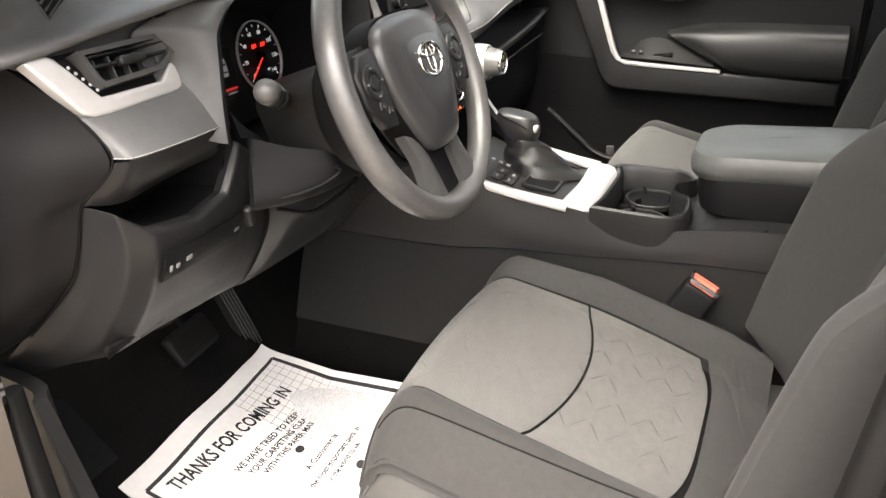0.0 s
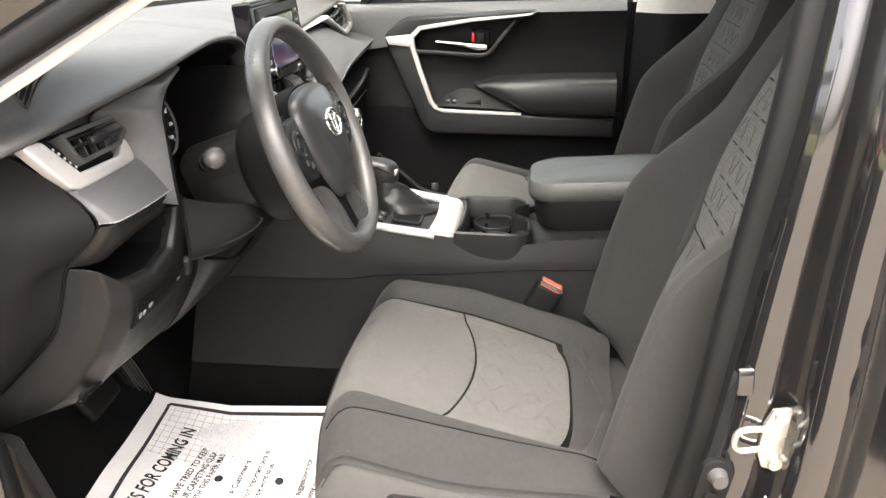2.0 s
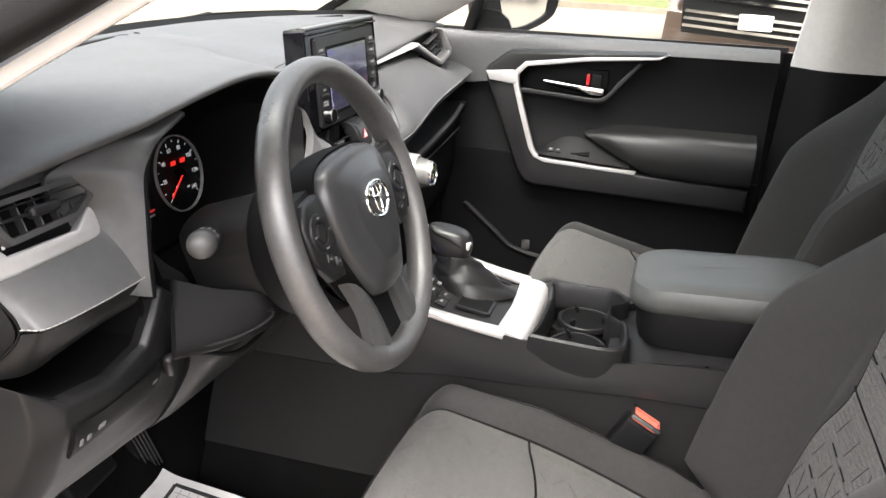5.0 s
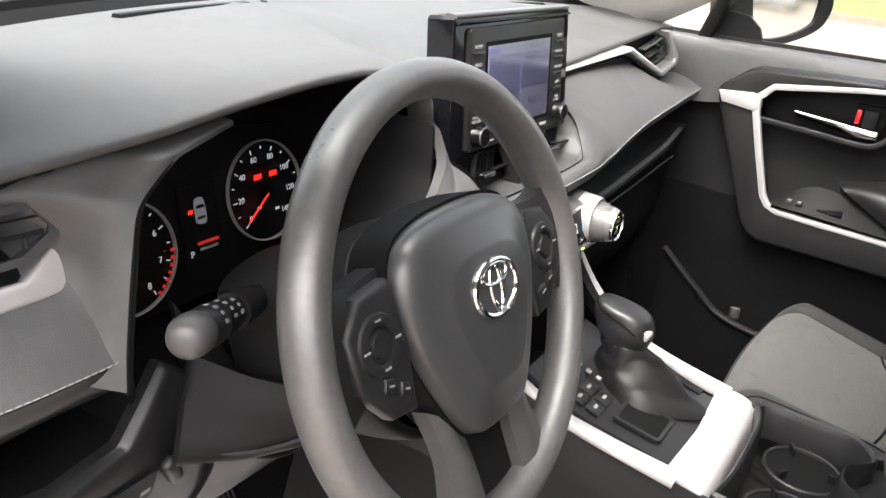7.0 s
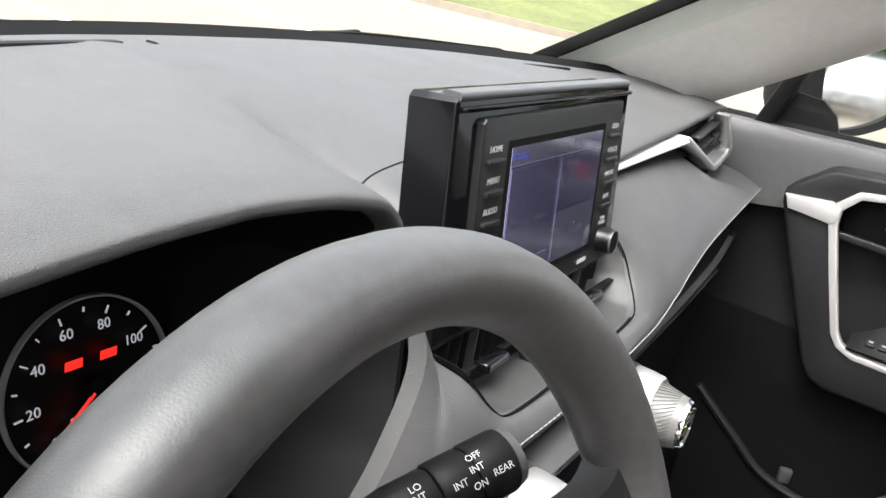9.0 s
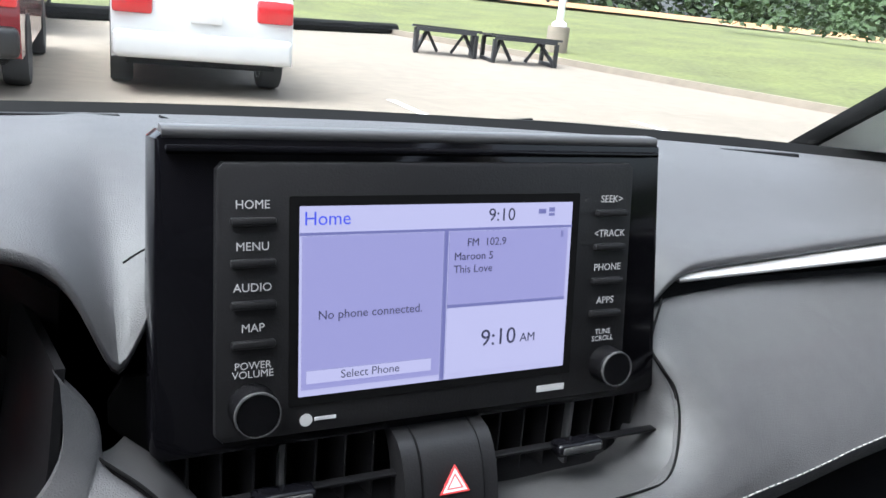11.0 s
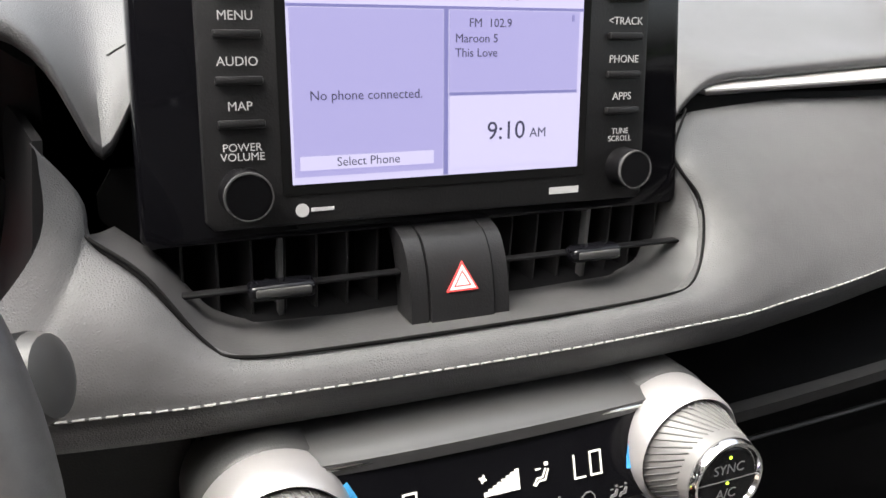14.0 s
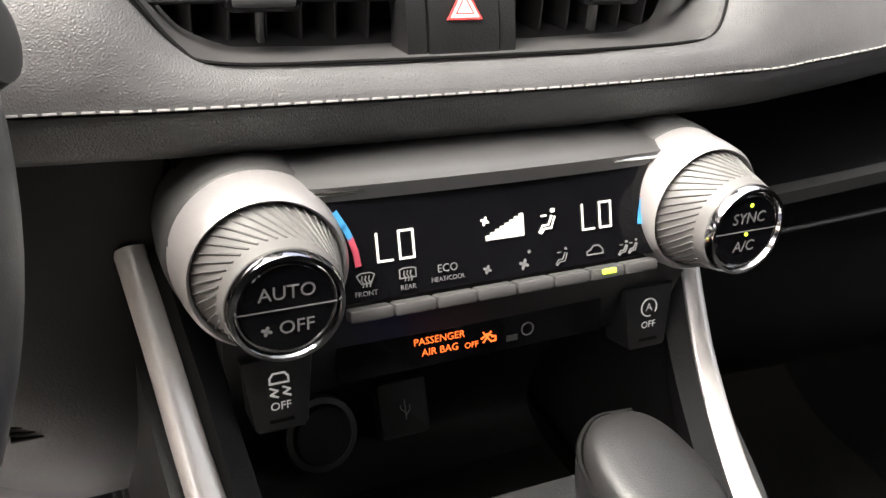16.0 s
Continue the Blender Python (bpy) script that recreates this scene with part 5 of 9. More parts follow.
# ---- centre vents and hazard switch ----
vents = thing("centre_vents", (0, 0.0, 1.0), "pair of black slatted centre air vents under the screen", "air vent")
_pi = [(-0.152, 1.078), (-0.159, 1.066), (-0.159, 1.055), (-0.122, 1.012), (-0.08, 1.005), (0.05, 1.0055), (0.144, 1.0065), (0.153, 1.016), (0.154, 1.035), (0.146, 1.064), (0.136, 1.078)]
_U = _PT[3:14]
_V = [(-0.153, 0.012, 1.056), (-0.136, 0.006, 1.043), (-0.116, 0.0, 1.016), (-0.10, -0.004, 1.009), (-0.05, -0.006, 1.008), (0.05, -0.006, 1.008), (0.112, -0.004, 1.009), (0.130, 0.0, 1.013), (0.143, 0.008, 1.032), (0.145, 0.014, 1.051), (0.138, 0.02, 1.068)]
part("surround", skin([[(x, y, z - 0.0006) for x, y, z in _U], [tuple((Vector(a) + Vector(b)) / 2 + Vector((0, -0.004, 0))) for a, b in zip(_U, _V)], _V], 120, 8, 0.006), "plastic_grey", vents, "grey moulded surround")
part("surround_gap", sweep(spline([(x, y - 0.0004, z + 0.0002) for x, y, z in _U], 120), circle(0.0012, 6), up=(0, 1, 0)), "black", vents)
part("duct", prism(_pi, 0.004, pose(0, 0.034, 0)), "black", vents)
part("duct_floor", patch([[(-0.13, -0.012, 1.009), (0, -0.014, 1.007), (0.15, -0.012, 1.009)], [(-0.12, 0.034, 1.012), (0, 0.034, 1.011), (0.145, 0.034, 1.012)]], 12, 4, 0.003, (0, 0, -1)), "plastic_dark", vents)
for _x0, _x1 in ((-0.142, -0.024), (0.026, 0.145)):
    part("slat", rbox((_x1 - _x0, 0.006, 0.0018), ((_x0 + _x1) / 2, -0.009, 1.0295), (0, 0, 0), 0.0007), "plastic_dark", vents)
for _x in (-0.085, 0.085):
    t = part("slat_tab", rbox((0.031, 0.012, 0.0080), (_x, -0.014, 1.030), (0, 0, 0), 0.003, 3), "gloss", vents)
    part("tab_inset", rbox((0.026, 0.003, 0.0042), (_x, -0.0192, 1.0305), (0, 0, 0), 0.0012), "plastic_grey", t)
for _x0 in (-0.137, 0.034):
    for _i in range(7):
        part("vane", rbox((0.0014, 0.022, 0.052), (_x0 + 0.008 + _i * 0.0158, 0.016, 1.034), (0, 0, 14), 0.0004, 1), "plastic", vents)
for _x in (-0.082, 0.09):
    part("linkage", rbox((0.0028, 0.006, 0.046), (_x, 0.004, 1.032), (0, 0, 0), 0.0008), "satin_grey", vents)
hazard = thing("hazard_switch", (0.002, -0.01, 1.0), "charcoal hazard switch with a red warning triangle", "hazard switch")
for _x0, _x1, _mt, _o in ((-0.0255, -0.0165, "plastic", 0.0), (-0.0155, 0.0185, "plastic", -0.0012), (0.0195, 0.0275, "plastic", 0.0)):
    part("switch_segment", patch([[(_x0, 0.0, 1.050), (_x1, 0.0, 1.050)], [(_x0, -0.0115 + _o, 1.0465), (_x1, -0.0115 + _o, 1.0465)], [(_x0, -0.0205 + _o, 1.036), (_x1, -0.0205 + _o, 1.036)], [(_x0, -0.0265 + _o, 1.020), (_x1, -0.0265 + _o, 1.020)], [(_x0, -0.0300 + _o, 1.0015), (_x1, -0.0300 + _o, 1.0015)]], 4, 20, 0.02, (0, 1, 0)), _mt, hazard)
HZ = pose(0.0013, -0.0258, 1.0295, -13, 0, 0)


def triangle(r0, r1):
    r0, r1 = r0 * 0.84, r1 * 0.84
    o = [(r0 * math.sin(radians(a)), r0 * math.cos(radians(a))) for a in (0, 120, 240)]
    i = [(r1 * math.sin(radians(a)), r1 * math.cos(radians(a))) for a in (0, 120, 240)]
    return frame_ring(o, i, 0.0006, HZ @ pose(0, -0.0004, -0.0015))


# Both triangle colours have a small glow added to them.
M["hazard_red"] = material("hazard_red", (0.65, 0.05, 0.05), 0.45, emit=((1.0, 0.12, 0.1), 0.10), vary=0.05)
M["hazard_white"] = material("hazard_white", (0.8, 0.72, 0.7), 0.5, emit=((1.0, 0.8, 0.75), 0.08), vary=0.03)
part("triangle", triangle(0.0118, 0.0098), "hazard_red", hazard, "red triangle outline")
part("triangle", triangle(0.0098, 0.0066), "hazard_white", hazard)
part("triangle", triangle(0.0066, 0.0050), "hazard_red", hazard)
part("triangle", triangle(0.0050, 0.0001), "hazard_white", hazard)

# ---- climate panel ----
CLI = pose(0, -0.0795, 0.942, -20, 0, 0)
climate = thing("climate_control_unit", (0, -0.05, 0.87), "gloss black climate control unit between two silver dials", "climate control")
part("face", prism([(-0.084, 0.024), (-0.080, 0.0255), (0.088, 0.0255), (0.092, 0.023), (0.082, -0.0185), (-0.078, -0.0185)], 0.03, CLI @ pose(0, 0, 0)), "gloss", climate, "gloss black display strip")
part("hood", patch([[(-0.135, 0.0, 0.966), (-0.06, -0.02, 0.972), (0.0, -0.025, 0.974), (0.06, -0.02, 0.973), (0.14, 0.0, 0.967)], [(-0.10, -0.05, 0.972), (-0.06, -0.058, 0.974), (0.0, -0.06, 0.975), (0.06, -0.058, 0.974), (0.10, -0.05, 0.972)], [(-0.094, -0.070, 0.970), (-0.06, -0.0725, 0.970), (0.0, -0.0735, 0.970), (0.06, -0.0725, 0.970), (0.097, -0.070, 0.970)]], 30, 14, 0.006, (0, 0, -1)), "satin_grey", climate, "satin grey hood over the display")
part("hood_edge", rbox((0.176, 0.002, 0.0016), CLI @ Vector((0.004, -0.0012, 0.0268)), (-20, 0, 0), 0.0005), "chrome", climate)
part("body", patch([[(-0.128, -0.02, 0.975), (-0.06, -0.03, 0.965), (0.06, -0.03, 0.965), (0.134, -0.02, 0.975)], [(-0.12, -0.068, 0.93), (-0.06, -0.07, 0.925), (0.06, -0.07, 0.925), (0.124, -0.068, 0.93)], [(-0.118, -0.066, 0.893), (-0.06, -0.0685, 0.893), (0.06, -0.0685, 0.893), (0.12, -0.066, 0.893)], [(-0.112, -0.058, 0.862), (-0.06, -0.0615, 0.866), (0.06, -0.0615, 0.868), (0.115, -0.058, 0.864)]], 24, 16, 0.02, (0, 1, 0)), "plastic", climate)
for _i in range(8):
    _x = -0.0632 + _i * 0.01885
    part("key", rbox((0.0182, 0.008, 0.0052), CLI @ Vector((_x, -0.0035, -0.0225)), (-20, 0, 0), 0.0012), "satin_grey", climate, "grey rocker key")
M["lime"] = material("lime_lamp", (0.4, 0.6, 0.05), 0.4, emit=((0.6, 1.0, 0.05), 0.5), vary=0.02)
M["lamp_panel"] = material("panel_lamp", (0.5, 0.5, 0.45), 0.4, emit=((1.0, 0.98, 0.85), 0.2), vary=0.02)
M["amber"] = material("amber_lamp", (0.5, 0.1, 0.02), 0.4, emit=((1.0, 0.16, 0.03), 0.28), vary=0.02)
M["print"] = material("grey_print", (0.17, 0.17, 0.17), 0.6, vary=0.05)
M["blue_mark"] = material("blue_mark", (0.05, 0.32, 0.62), 0.5, vary=0.05)
M["red_mark"] = material("red_mark", (0.55, 0.08, 0.12), 0.5, vary=0.05)
part("key_lamp", rbox((0.0075, 0.001, 0.0022), CLI @ Vector((0.0500, -0.0079, -0.0217)), (-20, 0, 0), 0.0003, 1), "lime", climate)


def strokes(lines, w, m, y=-0.0006, thick=0.0003):
    """Flat ribbons of width w along lines of (x, z)."""
    bms = []
    for ln in lines:
        for (xa, za), (xb, zb) in zip(ln, ln[1:]):
            L = math.hypot(xb - xa, zb - za)
            a = -math.degrees(math.atan2(zb - za, xb - xa))
            b = rbox((L + w * 0.7, thick, w), (0, 0, 0), (0, 0, 0), 0)
            b.transform(m @ pose((xa + xb) / 2, y, (za + zb) / 2, 0, a, 0))
            bms.append(b)
    return join(*bms)


def segment_digits(x, z, w, h, m):
    L = [[(x, z + h), (x, z), (x + w, z)]]
    x2 = x + w * 1.55
    O = [[(x2, z), (x2 + w, z), (x2 + w, z + h), (x2, z + h), (x2, z)]]
    return strokes(L + O, 0.0009, m)


part("readout", segment_digits(-0.0565, -0.0030, 0.0062, 0.0115, CLI), "lamp_panel", climate, "lit white LO readout")
part("readout", segment_digits(0.0420, -0.0025, 0.0060, 0.0115, CLI), "lamp_panel", climate, "lit white LO readout")
for _i in range(8):
    _h3 = 0.0022 + _i * 0.0011
    part("fan_bar", rbox((0.0021, 0.0003, _h3), CLI @ Vector((-0.0063 + _i * 0.0024, -0.0006, -0.001 + _h3 / 2)), (-20, 0, 0), 0), "lamp_panel", climate)


def fan_icon(x, z, s, mat, m=CLI, par=None, y=-0.0006):
    bms = []
    for a in (0, 90, 180, 270):
        b = lathe([(0.0, 0.0), (0.5, 0.0), (0.5, 0.12)], 10)
        b.transform(m @ pose(x, y, z, 0, a + 20, 0) @ pose(s * 0.55, 0, 0) @ Matrix.Diagonal((s * 0.9, 0.0018, s * 0.62, 1)))
        bms.append(b)
    part("fan_symbol", join(*bms), mat, par or climate)


fan_icon(-0.0073, 0.0075, 0.0021, "lamp_panel")
fan_icon(-0.0076, -0.0135, 0.0021, "print")
fan_icon(0.0105, -0.0138, 0.0026, "print")
fan_icon(0.0135, -0.0085, 0.0010, "print")


def seated(x, z, s):
    return [[(x - 0.9 * s, z - 0.9 * s), (x - 0.5 * s, z - 0.3 * s), (x + 0.1 * s, z - 0.3 * s), (x + 0.5 * s, z + 0.5 * s)], [(x - 0.7 * s, z - 1.0 * s), (x - 0.3 * s, z - 0.6 * s), (x + 0.4 * s, z - 0.6 * s), (x + 0.8 * s, z + 0.4 * s)], [(x - 0.6 * s, z + 0.6 * s), (x - 0.1 * s, z + 0.6 * s)], [(x + 0.5 * s, z + 0.9 * s), (x + 0.75 * s, z + 0.9 * s), (x + 0.75 * s, z + 1.1 * s), (x + 0.5 * s, z + 1.1 * s), (x + 0.5 * s, z + 0.9 * s)]]


part("airflow_symbol", strokes(seated(0.0235, 0.0035, 0.0048), 0.0008, CLI), "lamp_panel", climate)
part("airflow_symbol", strokes(seated(0.0300, -0.0132, 0.0036), 0.0005, CLI), "print", climate)
part("airflow_symbol", strokes(seated(0.0635, -0.0140, 0.0030) + seated(0.0690, -0.0138, 0.0030), 0.0005, CLI), "print", climate)


def screen_icon(x, z, s, curved):
    top = 0.85 if curved else 1.0
    o = [[(x - s, z + 0.6 * s * top), (x - s * 0.5, z + 0.75 * s), (x + 0.5 * s, z + 0.75 * s), (x + s, z + 0.6 * s * top), (x + s * (0.55 if curved else 1.0), z - 0.4 * s), (x - s * (0.55 if curved else 1.0), z - 0.4 * s), (x - s, z + 0.6 * s * top)]]
    for k in (-0.4, 0.0, 0.4):
        o.append([(x + k * s, z - 0.75 * s), (x + k * s + 0.12 * s, z - 0.4 * s), (x + k * s - 0.12 * s, z), (x + k * s, z + 0.4 * s)])
    return o


part("demist_symbol", strokes(screen_icon(-0.0625, -0.0095, 0.0038, True), 0.0005, CLI), "print", climate)
part("demist_symbol", strokes(screen_icon(-0.0443, -0.0098, 0.0036, False), 0.0005, CLI), "print", climate)
part("recirculation_symbol", strokes([[(0.0435, -0.0145), (0.0435, -0.0130), (0.0455, -0.0122), (0.0470, -0.0105), (0.0500, -0.0105), (0.0520, -0.0125), (0.0522, -0.0145), (0.0435, -0.0145)]], 0.0006, CLI), "print", climate)
for _w, _s, _x, _z in (("FRONT", 0.0030, -0.0628, -0.0152), ("REAR", 0.0030, -0.0445, -0.0152), ("ECO", 0.0048, -0.0262, -0.0098), ("HEAT/COOL", 0.0028, -0.0262, -0.0142)):
    caption(_w, _s, _x, _z, "print", climate, CLI, -0.0006, name="key_word")
for _p, _mt in (([(-0.0725, 0.0185), (-0.0695, 0.0130), (-0.0675, 0.0085)], "blue_mark"), ([(-0.0672, 0.0075), (-0.0658, 0.0025), (-0.0652, -0.0028)], "red_mark"), ([(0.0800, 0.0185), (0.0772, 0.0130), (0.0758, 0.0085)], "red_mark"), ([(0.0755, 0.0075), (0.0742, 0.0025), (0.0735, -0.0028)], "blue_mark")):
    part("temperature_mark", strokes([_p], 0.0026, CLI), _mt, climate)


def climate_dial(x, top, low, fan, lamp):
    dm = Matrix.Translation(CLI @ Vector((x, 0, 0.0016))) @ pose(0, 0, 0, -3, 0, 0)
    d = thing("climate_dial", dm @ Vector((0, 0, -0.033)), "silver knurled rotary dial with black twin buttons", "dial", "climate dials")
    part("collar", lathe([(0.0285, -0.004), (0.0291, -0.0072), (0.0302, -0.0085), (0.0318, -0.0060), (0.0330, 0.002), (0.0338, 0.012), (0.0340, 0.030), (0.033, 0.045)], 64, dm), "collar", d, "satin silver collar")
    part("pod", lathe([(0.0338, 0.016), (0.0350, 0.018), (0.0356, 0.026), (0.0358, 0.040), (0.035, 0.055)], 48, dm), "plastic_grey", d, "dark satin pod behind the collar")
    k = part("knob", lathe([(0.0205, -0.0325), (0.0218, -0.0318), (0.0235, -0.022), (0.0265, -0.010), (0.0285, -0.004), (0.0285, 0.004)], 64, dm), "knob_grey", d, "grey knurled knob")
    for i in range(42):
        a = 2 * math.pi * i / 42
        pts = [dm @ Vector((r * math.cos(a + o), y, r * math.sin(a + o))) for r, y, o in ((0.0284, -0.006, 0.0), (0.0262, -0.0125, -0.14), (0.0243, -0.0200, -0.32), (0.0229, -0.0260, -0.50))]
        part("flute", sweep(pts, circle(0.0005, 5), up=(1, 0.3, 0.2)), "flute", k)
    part("chrome_ring", lathe([(0.0180, -0.034), (0.0190, -0.0362), (0.0205, -0.0362), (0.0215, -0.0335), (0.0212, -0.031), (0.0180, -0.031)], 64, dm), "chrome", d, "chrome ring")
    part("button", lathe([(0.0, -0.0348), (0.0165, -0.0348), (0.0178, -0.0338), (0.0180, -0.030)], 48, dm), "gloss", d)
    part("button_gap", rbox((0.0355, 0.0004, 0.0004), dm @ Vector((0, -0.0349, 0.0)), (-3, 0, 0), 0), "print", d)
    caption(top, 0.0074, 0, 0.0062, "print", d, dm, -0.0350, name="key_word")
    caption(low, 0.0074, 0.003 if fan else 0.0, -0.0075, "print", d, dm, -0.0350, name="key_word")
    if fan:
        fan_icon(-0.0078, -0.0078, 0.0021, "print", dm, d, -0.0350)
    if lamp:
        for z in (0.0125, -0.0015):
            part("button_lamp", lathe([(0, -0.0003), (0.0009, -0.0003), (0.0009, 0.0)], 12, dm @ pose(0, -0.0349, z)), "lime", d)


climate_dial(-0.1022, "AUTO", "OFF", True, False)
climate_dial(0.1068, "SYNC", "A/C", False, True)
LOW = pose(0, -0.065, 0.883, -12, 0, 0)
part("airbag_strip", prism(rounded(0.139, 0.017, 0.0008), 0.004, LOW @ pose(-0.0005, -0.0052, -0.0005)), "gloss", climate, "gloss black airbag indicator strip")
for _w, _s, _x, _z in (("PASSENGER", 0.0050, -0.0208, 0.0035), ("AIR BAG", 0.0050, -0.0205, -0.0022), ("OFF", 0.0042, -0.0043, -0.0030)):
    caption(_w, _s, _x, _z, "amber", climate, LOW, -0.0056, name="airbag_word")
part("airbag_symbol", strokes([[(0.002, 0.002), (0.006, -0.003)], [(0.002, -0.003), (0.006, 0.002)], [(0.001, -0.001), (0.004, 0.001), (0.0065, 0.0)], [(0.0065, -0.003), (0.0085, -0.003), (0.0085, -0.0008), (0.0065, -0.0008)]], 0.0008, LOW, -0.0056), "amber", climate)
part("airbag_symbol", frame_ring([(0.0035 * math.cos(a) + 0.0262, 0.0035 * math.sin(a) - 0.0005) for a in np.linspace(0, 6.1, 20)], [(0.0029 * math.cos(a) + 0.0262, 0.0029 * math.sin(a) - 0.0005) for a in np.linspace(0, 6.1, 20)], 0.0003, LOW @ pose(0, -0.0056, 0)), "print", climate)
part("airbag_symbol", rbox((0.006, 0.0003, 0.003), LOW @ Vector((0.0175, -0.0056, -0.0035)), (-12, 0, 0), 0), "plastic_grey", climate)
for _x, _k in ((-0.0968, "traction"), (0.0972, "idle_stop")):
    b = part("toggle_key", prism([(-0.0155, 0.011), (0.0155, 0.011), (0.0118, -0.021), (0.010, -0.0232), (-0.010, -0.0232), (-0.0118, -0.021)], 0.02, LOW @ pose(_x, -0.008, -0.0005), 0.0015), "plastic", climate, "charcoal push switch")
    caption("OFF", 0.0052, _x, -0.0118 if _k == "traction" else -0.0105, "white_mark", b, LOW, -0.0083, name="key_word")
    part("key_ridge", rbox((0.011, 0.0012, 0.0014), LOW @ Vector((_x, -0.0083, -0.0185)), (-12, 0, 0), 0.0004), "black", b)
    if _k == "traction":
        part("symbol", strokes([[(_x - 0.004, -0.001), (_x - 0.004, 0.0015), (_x - 0.0025, 0.0035), (_x + 0.0025, 0.0035), (_x + 0.004, 0.0015), (_x + 0.004, -0.001), (_x - 0.004, -0.001)], [(_x - 0.004, -0.003), (_x - 0.001, -0.0045), (_x - 0.004, -0.006), (_x - 0.001, -0.0075)], [(_x + 0.0015, -0.003), (_x + 0.0045, -0.0045), (_x + 0.0015, -0.006), (_x + 0.0045, -0.0075)]], 0.0008, LOW, -0.0083), "white_mark", b)
    else:
        part("symbol", strokes([[(0.0048 * math.cos(a) + _x, 0.0048 * math.sin(a) - 0.001) for a in np.linspace(-0.6, 4.9, 18)]], 0.0007, LOW, -0.0083), "white_mark", b)
        caption("A", 0.0062, _x, -0.001, "white_mark", b, LOW, -0.0083, name="key_word")
# bin under the climate panel with its sockets
part("bin_back", patch([[(-0.11, -0.04, 0.865), (0.0, -0.03, 0.866), (0.115, -0.04, 0.865)], [(-0.105, 0.0, 0.83), (0.0, 0.02, 0.83), (0.105, 0.0, 0.83)], [(-0.10, 0.03, 0.76), (0.0, 0.04, 0.755), (0.10, 0.03, 0.76)], [(-0.10, 0.0, 0.735), (0.0, 0.0, 0.73), (0.10, 0.0, 0.735)], [(-0.10, -0.12, 0.735), (0.0, -0.12, 0.73), (0.10, -0.12, 0.735)]], 20, 24, 0.004), "plastic", climate, "black storage bin")
usb = thing("usb_socket", (0.004, 0.02, 0.755), "black USB socket with a white symbol", "USB socket")
part("cover", prism(rounded(0.033, 0.036, 0.003), 0.012, pose(0.004, 0.022, 0.772, -25, 0, 0), 0.002), "plastic_grey", usb)
part("symbol", strokes([[(0, -0.006), (0, 0.006)], [(0, -0.0022), (-0.003, 0.0008), (-0.003, 0.003)], [(0, -0.0038), (0.003, -0.0008), (0.003, 0.0022)]], 0.0007, pose(0.004, 0.0212, 0.772, -25, 0, 0)), "ink_light", usb)
lighter = thing("power_socket", (-0.055, 0.01, 0.755), "round black power socket with its cap closed", "power socket")
part("cap", lathe([(0, -0.006), (0.017, -0.006), (0.019, -0.003), (0.019, 0.01)], 32, pose(-0.052, 0.016, 0.772, -25, 0, 8)), "plastic", lighter)
part("collar", lathe([(0.0195, -0.003), (0.0225, -0.002), (0.0235, 0.004), (0.0195, 0.006)], 32, pose(-0.052, 0.016, 0.772, -25, 0, 8)), "plastic_grey", lighter)
_mat2 = thing("bin_mat", (0, -0.06, 0.733), "black ribbed rubber mat in the storage bin", "bin mat")
part("sheet", rbox((0.18, 0.11, 0.003), (0, -0.06, 0.7365), (2, 0, 0), 0.001), "rubber", _mat2)
for _i in range(5):
    for _j in range(9):
        part("rib", rbox((0.012, 0.002, 0.002), (-0.078 + _j * 0.0195 + (0.009 if _i % 2 else 0), -0.105 + _i * 0.022, 0.7385), (2, 0, 0), 0.0005, 1), "rubber", _mat2)

# ---- steering wheel ----
WM = pose(-0.362, -0.157, 1.022, -21, 0, 0)
wheel = thing("steering_wheel", (-0.362, -0.157, 0.85), "dark grey moulded three-spoke steering wheel with a padded hub", "steering wheel")
_ring = [WM @ Vector((0.1725 * math.cos(2 * math.pi * i / 120), 0, 0.1725 * math.sin(2 * math.pi * i / 120))) for i in range(120)]


def rim_section(f):
    a = 2 * math.pi * f
    grip = 0.0012 * (max(0, math.cos(2 * (a - radians(35)))) ** 6)
    return circle(0.0152 + grip, 18, 0.0178 + grip)


part("rim", sweep(_ring, rim_section, closed=True, up=WM.to_3x3() @ Vector((0, 1, 0))), "rim", wheel, "grained grey rim, shiny with wear")
_half = [(0.0, 0.079), (0.04, 0.077), (0.074, 0.067), (0.088, 0.045), (0.090, 0.020), (0.083, -0.012), (0.066, -0.050), (0.046, -0.083), (0.030, -0.095), (0.0, -0.098)]
_shield = spline([(x, 0, z) for x, z in _half] + [(-x, 0, z) for x, z in _half[-2:0:-1]] + [(0, 0, 0.079)], 49)[:-1]


def hub(k0, y0, rings):
    rows = []
    for k, y in rings:
        rows.append([WM @ Vector((p.x * k, y0 + y, (p.z + 0.005) * k - 0.005)) for p in _shield])
    bm = bmesh.new()
    V = grid(bm, rows, closed_u=True)
    bm.faces.new(V[-1])
    return bm


